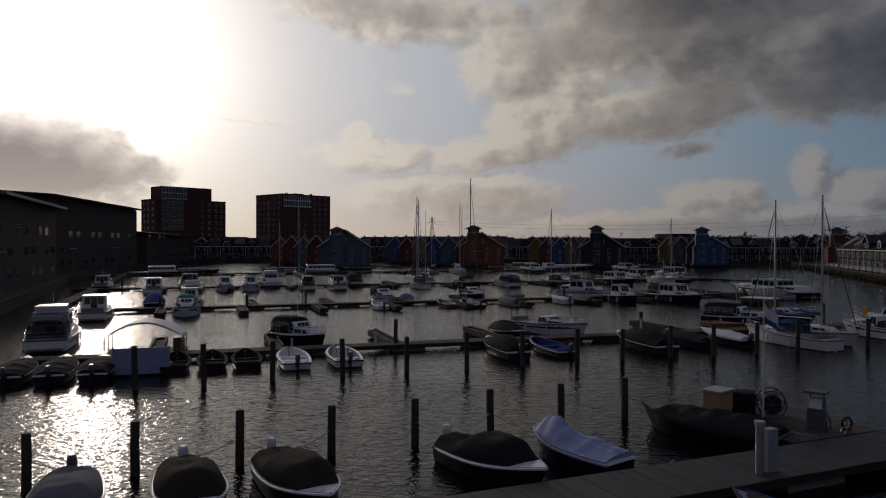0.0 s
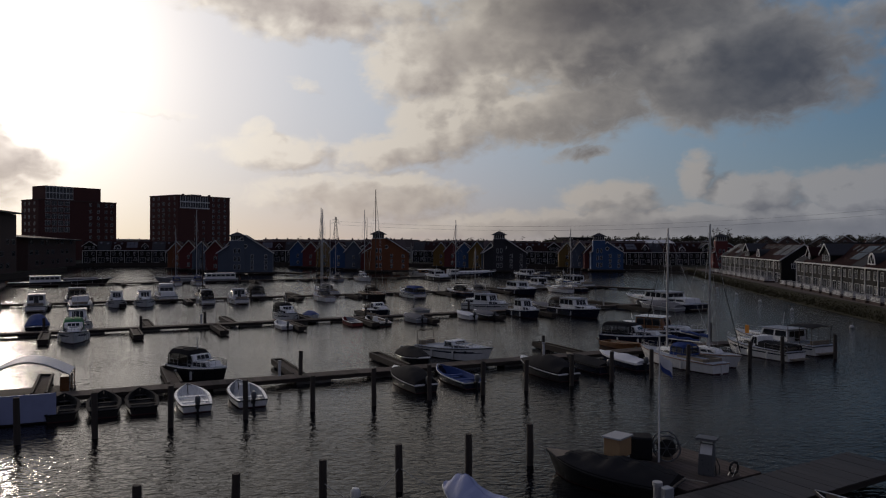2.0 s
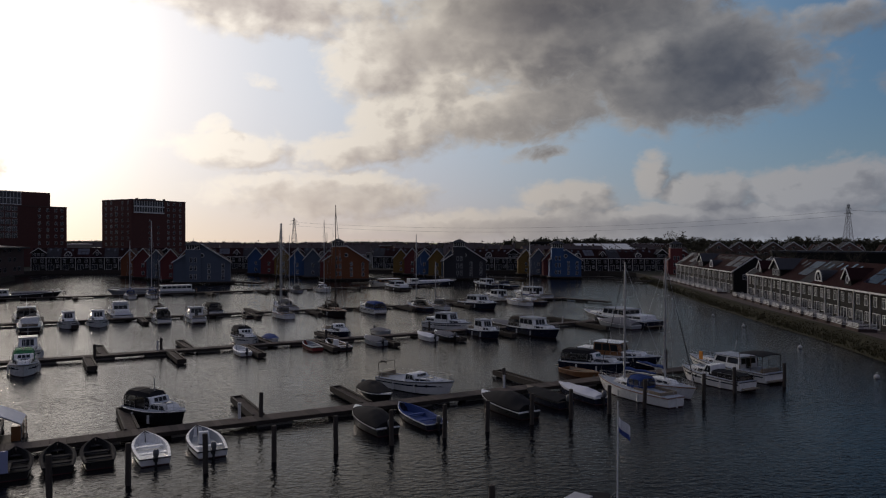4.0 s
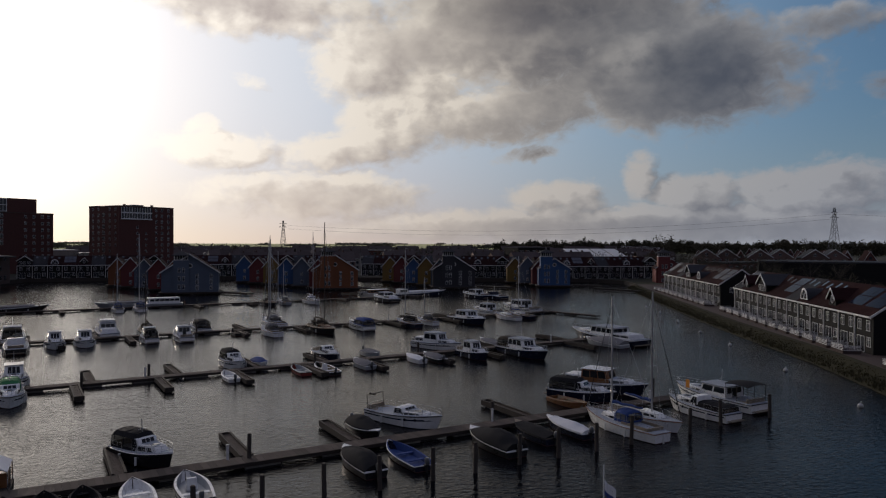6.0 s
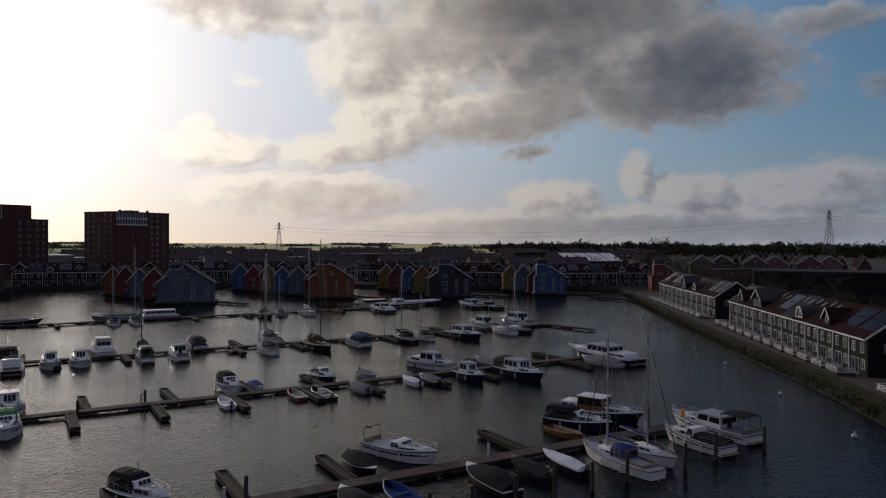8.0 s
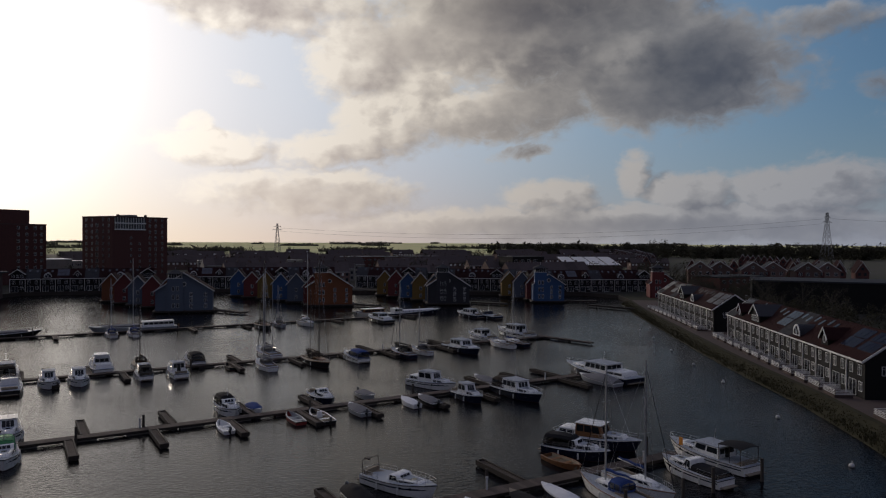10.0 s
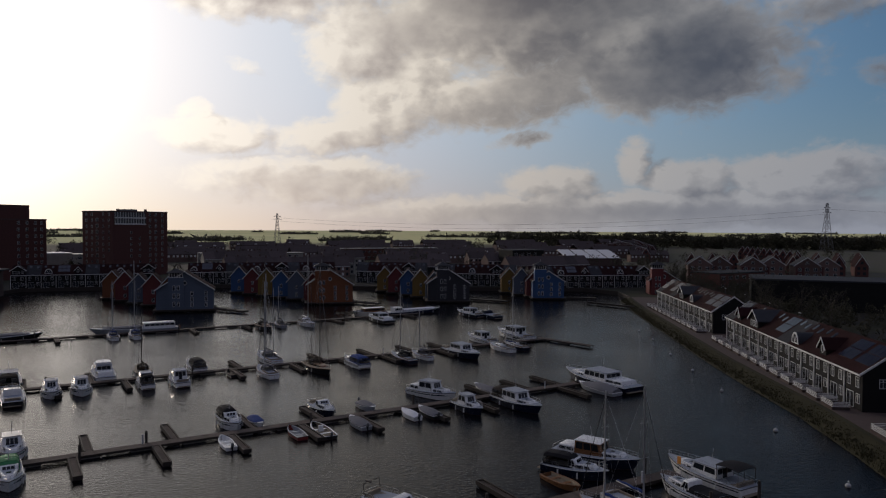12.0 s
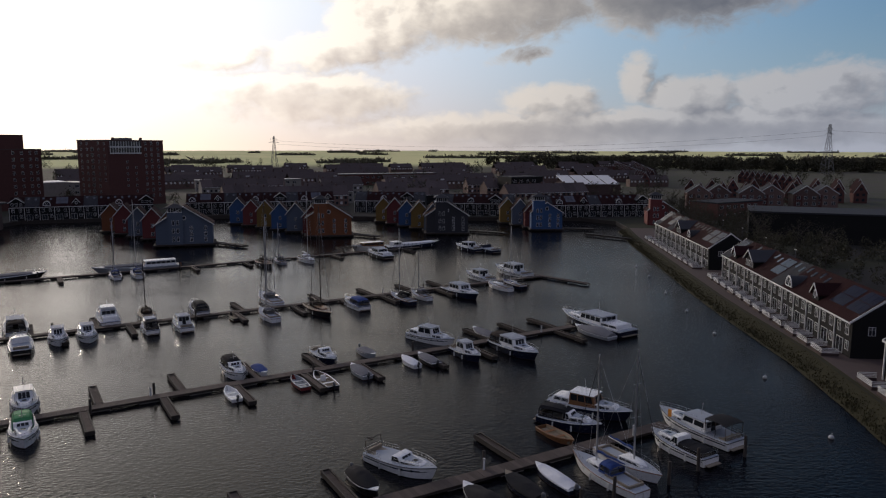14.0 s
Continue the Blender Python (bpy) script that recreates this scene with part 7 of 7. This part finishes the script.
pylon(586.6, 691.0, 55, 20)
pylon(-16.0, 975.0, 43, 20)
pylon(1080, 430, 55, 20)
for k, (a, b, sag) in enumerate((((586.6, 691, 49.5), (-16, 975, 38.5), 13), ((590, 700, 44), (-12, 984, 34), 13), ((586.6, 691, 49.5), (1080, 430, 49.5), 9))):
    bm = B()
    A, Bv = Vector(a), Vector(b)
    tube(bm, [A.lerp(Bv, i / 24) - Vector((0, 0, sag * 4 * (i / 24) * (1 - i / 24))) for i in range(25)], 0.11, 4)
    tagged(part("power_line", bm, M["pylon"]), "sagging dark power line strung between two pylons", "cable", "power lines")


# ---------------------------------------------------------------- small things on the docks and the water
def canopy_raft():
    t = thing("canopy_raft", "low work raft with an arched clear canopy on posts", "raft", m=at(-21.4, 53.6, 0, 14))
    bm = B()
    box(bm, -2.7, 2.7, -1.5, 1.5, -0.3, 0.3)
    part("pontoon", bm, M["beam"], t)
    arch = [(-2.6 + 5.2 * i / 14, 1.55 + 0.95 * math.sin(math.pi * i / 14)) for i in range(15)]
    for y in (-1.4, 0.0, 1.4):
        bm = B()
        tube(bm, [(-2.6, y, 0.3)] + [(x, y, z) for x, z in arch] + [(2.6, y, 0.3)], 0.05, 5)
        part("hoop", bm, M["steel"], t)
    bm = B()
    loft(bm, [[(x, y, z + dz) for x, z in arch] for y, dz in ((-1.5, 0.05), (1.5, 0.05), (1.5, 0.08), (-1.5, 0.08), (-1.5, 0.05))], closed=False)
    part("canopy_sheet", bm, M["tarp_white"], t)
    bm = B()
    box(bm, 1.9, 2.5, -0.6, 0.6, 0.3, 1.3)
    part("locker", bm, M["wood"], t, bevel=0.02)


canopy_raft()


def board_float():
    t = thing("board_float", "dark float with an upright pale blue board on its side", "float", m=at(-18.6, 46.3, 0, 17))
    bm = B()
    box(bm, -1.7, 1.7, -0.9, 1.1, -0.3, 0.5)
    part("pontoon", bm, M["beam"], t)
    bm = B()
    box(bm, -1.65, 1.65, -1.02, -0.92, 0.12, 1.75)
    part("board", bm, M["tarp"], t, "pale blue painted board", bevel=0.01)
    bm = B()
    for x in (-1.6, 0, 1.6):
        box(bm, x - .05, x + .05, -0.9, -0.82, 0.3, 1.8)
    part("stay_post", bm, M["beam"], t)


board_float()


def hose_drum():
    t = thing("hose_drum", "large dark hose drum in a steel frame on a low float", "hose drum", m=at(14.4, 33.2, 0.12, -20))
    bm = B()
    box(bm, -0.9, 0.1, -0.5, 0.5, 0.45, 1.5)
    part("housing", bm, M["canvas_black"], t, bevel=0.06)
    bm = B()
    tube(bm, [(0.75, -0.35, 1.05), (0.75, 0.35, 1.05)], 0.42, 14)
    part("drum", bm, M["rubber"], t, smooth=True)
    for y in (-0.4, 0.4):
        bm = B()
        tube(bm, [(0.75 + 0.6 * math.cos(a), y, 1.05 + 0.6 * math.sin(a)) for a in [i * math.pi / 9 for i in range(19)]], 0.04, 5)
        for a in (0, math.pi / 3, 2 * math.pi / 3):
            tube(bm, [(0.75 + 0.6 * math.cos(a), y, 1.05 + 0.6 * math.sin(a)), (0.75 - 0.6 * math.cos(a), y, 1.05 - 0.6 * math.sin(a))], 0.025, 4)
        part("flange", bm, M["engine"], t)


hose_drum()
FLOAT = thing("fuel_float", "low dark timber float beside the wide dock", "float", m=at(15.4, 31.7, 0, 23))
bm = B()
box(bm, -2.4, 2.4, -2.2, 2.3, -0.3, 0.50)
part("body", bm, M["beam"], FLOAT)
for i in range(15):
    bm = B()
    box(bm, -2.4 + i * 0.32, -2.1 + i * 0.32, -2.22, 2.32, 0.504, 0.57)
    part("plank", bm, M["plank"], FLOAT)


def fuel_pump():
    t = thing("fuel_pump", "dark fuel pump with a slanted white dial face", "fuel pump", m=at(15.9, 30.6, 0.572, -40) @ Matrix.Scale(0.88, 4))
    bm = B()
    loft(bm, [[(-.38, -.28, 0), (.38, -.28, 0), (.38, .28, 0), (-.38, .28, 0)], [(-.36, -.26, 1.0), (.36, -.26, 1.0), (.36, .28, 1.0), (-.36, .28, 1.0)], [(-.34, -.02, 1.55), (.34, -.02, 1.55), (.34, .28, 1.55), (-.34, .28, 1.55)]])
    part("cabinet", bm, M["engine"], t, bevel=0.02)
    bm = B()
    loft(bm, [[(-.28, -.27, 1.05), (.28, -.27, 1.05), (.28, -.05, 1.5), (-.28, -.05, 1.5)], [(-.28, -.29, 1.06), (.28, -.29, 1.06), (.28, -.07, 1.51), (-.28, -.07, 1.51)]])
    part("dial_face", bm, M["fender"], t, "white slanted dial face")
    bm = B()
    box(bm, -.48, .48, -.36, .4, 1.75, 1.85)
    for x in (-.3, .3):
        box(bm, x - .03, x + .03, .1, .16, 1.55, 1.75)
    part("rain_hood", bm, M["roof_zinc"], t)
    bm = B()
    tube(bm, [(.42, 0, .9), (.6, 0, .5), (.62, -.1, .2), (.5, -.3, .1), (.45, -.1, .55)], 0.03, 5)
    part("hose", bm, M["rubber"], t)


fuel_pump()


def hose_reel():
    t = thing("hose_reel", "black hose reel standing on the wide dock", "hose reel", m=at(17.0, 30.3, 0.572, 20) @ Matrix.Scale(0.8, 4))
    bm = B()
    tube(bm, [(0.32 * math.cos(a), 0, 0.42 + 0.32 * math.sin(a)) for a in [i * math.pi / 8 for i in range(17)]], 0.07, 6)
    part("coil", bm, M["rubber"], t)
    bm = B()
    for y in (-.14, .14):
        tube(bm, [(-.3, y, 0), (0, y, .45), (.3, y, 0)], 0.025, 4)
    part("stand", bm, M["steel"], t)


hose_reel()


def dock_post(x, y, z, h, w, label, mat_name="alu"):
    t = thing("service_post", label, "service post", "service posts on the docks", at(x, y, z, 20))
    bm = B()
    tube(bm, [(0, 0, 0), (0, 0, h * .5), (0, 0, h - .12)], w, 12)
    part("column", bm, M[mat_name], t, smooth=True)
    bm = B()
    tube(bm, [(0, 0, h - .12), (0, 0, h - .02), (0, 0, h)], w * 1.25, 12)
    part("lamp_cap", bm, M["cap"], t, "pale grey cap")


dock_post(11.0, 24.8, 0.63, 1.75, 0.14, "brushed steel service post with a pale cap")
bm = B()
box(bm, -.22, .22, -.16, .16, 0, 1.45)
tagged(part("meter_cabinet", bm, M["grey"], bevel=0.02), "grey meter cabinet beside a service post", "cabinet").matrix_basis = at(11.45, 25.05, 0.63, 22)
for D, s, side in ((D1, 23.5, 1), (D1, 47.3, 1), (D1, 66.0, -1), (D2, 26, 1), (D2, 72, 1), (D2, 88, -1), (D3, 40, 1), (D3, 86, 1)):
    p = D.a + D.d * s + D.n * side * (D.w / 2 - 0.25)
    dock_post(p.x, p.y, 0.53, 1.15, 0.11, "short pale service post on a dock", "fender")


def plywood_crate():
    t = thing("crate", "pale plywood box standing on the covered workboat's side", "crate", m=at(12.6, 32.6, -0.1, 40))
    bm = B()
    box(bm, -.55, .55, -.4, .4, 1.05, 1.9)
    part("body", bm, M["crate"], t, bevel=0.01)
    bm = B()
    box(bm, -.62, .62, -.47, .47, 1.9, 1.97)
    part("lid", bm, M["cap"], t, "grey lid")


plywood_crate()


def flagpole():
    t = thing("flagpole", "white flagpole with a limp white and blue flag", "flagpole", m=at(14.55, 32.5, 0.45, 0))
    bm = B()
    tube(bm, [(0, 0, 0), (0, 0, 3), (0, 0, 5.9)], 0.045, 8, 0.6)
    part("pole", bm, M["white"], t, smooth=True)
    for i, c in enumerate(("flag_white", "flag_white", "flag_blue")):
        bm = B()
        rows = []
        for j in range(9):
            f = j / 8
            x, dz = 0.05 + 0.62 * f, -0.62 * f - 0.05 * math.sin(6 * f)
            y = 0.10 * math.sin(7 * f)
            z1, z0 = 5.2 - i * 0.24 + dz, 5.2 - (i + 1) * 0.24 + 0.004 + dz
            rows.append([(x, y, z1), (x, y, z0), (x, y + .012, z0), (x, y + .012, z1)])
        loft(bm, rows)
        part("flag_stripe", bm, M[c], t, {"flag_white": "white stripe", "flag_blue": "blue stripe"}[c])


flagpole()


def buoy():
    t = thing("buoy", "small round white mooring buoy on the water", "buoy", "mooring buoys")
    bm = B()
    bmesh.ops.create_uvsphere(bm, u_segments=14, v_segments=9, radius=0.3)
    for v in bm.verts:
        v.co.z = v.co.z * 0.9 + 0.12
    part("ball", bm, M["cap"], t, smooth=True)
    bm = B()
    tube(bm, [(0, 0, .38), (0, 0, .5)], 0.05, 6)
    tube(bm, [(.08 * math.cos(a), 0, .54 + .08 * math.sin(a)) for a in [i * math.pi / 5 for i in range(11)]], 0.018, 4)
    part("ring", bm, M["steel"], t)
    return t


BUOY = buoy()
for i, (x, y) in enumerate(((57.4, 64.3), (63.6, 84.0), (70.4, 106.5), (74.9, 122.8), (79.8, 139.3), (86.2, 158.8), (89.8, 172.5))):
    m = pose(x, y, 0, 6 * math.sin(i * 2), 5 * math.cos(i * 3), i * 50)
    if i:
        copy_thing(BUOY, m)
    else:
        BUOY.matrix_basis = m


def lamp_post():
    t = thing("street_lamp", "tall thin grey street lamp on the quay", "street lamp", "street lamps")
    bm = B()
    tube(bm, [(0, 0, 0), (0, 0, 3), (0, 0, 5.5)], 0.06, 7, 0.7)
    part("post", bm, M["pylon"], t)
    bm = B()
    box(bm, -.7, .7, -.12, .12, 5.5, 5.62)
    part("lamp_head", bm, M["fender"], t, bevel=0.02)
    return t


LAMP = lamp_post()
for i, (x, y) in enumerate(((-52, 80), (-61, 100), (-69, 118), (-78, 138), (-82, 160), (-86, 190), (120, 150), (128, 172), (136, 194), (144, 216))):
    m = at(x, y, GZ, 20 if i < 6 else 70)
    if i:
        copy_thing(LAMP, m)
    else:
        LAMP.matrix_basis = m


# mooring lines from the near boats to their piles and the dock
for a, b in (((0.9, 28.3, .8), (-0.7, 30.3, 1.0)), ((0.9, 28.3, .8), (2.5, 31.8, 1.0)), ((-5.2, 26.6, .8), (-7.1, 27.6, 1.0)), ((-5.2, 26.6, .8), (-3.9, 28.9, 1.0)), ((4.4, 29.7, .6), (2.5, 31.8, 1.0)),
             ((9.8, 34.2, 1.0), (15.2, 29.2, .7)), ((7.3, 25.7, .5), (8.6, 26.2, .65)), ((-8.8, 25.4, .8), (-10.5, 26.4, 1.0)), ((-8.8, 25.4, .8), (-7.1, 27.6, 1.0)), ((10.0, 34.0, 1.0), (9.0, 34.6, 1.1))):
    A, Bv = Vector(a), Vector(b)
    bm = B()
    tube(bm, [A.lerp(Bv, i / 8) - Vector((0, 0, 0.5 * (i / 8) * (1 - i / 8))) for i in range(9)], 0.018, 4)
    tagged(part("mooring_line", bm, M["rope"]), "thin pale mooring line between boat and pile", "rope", "mooring lines")
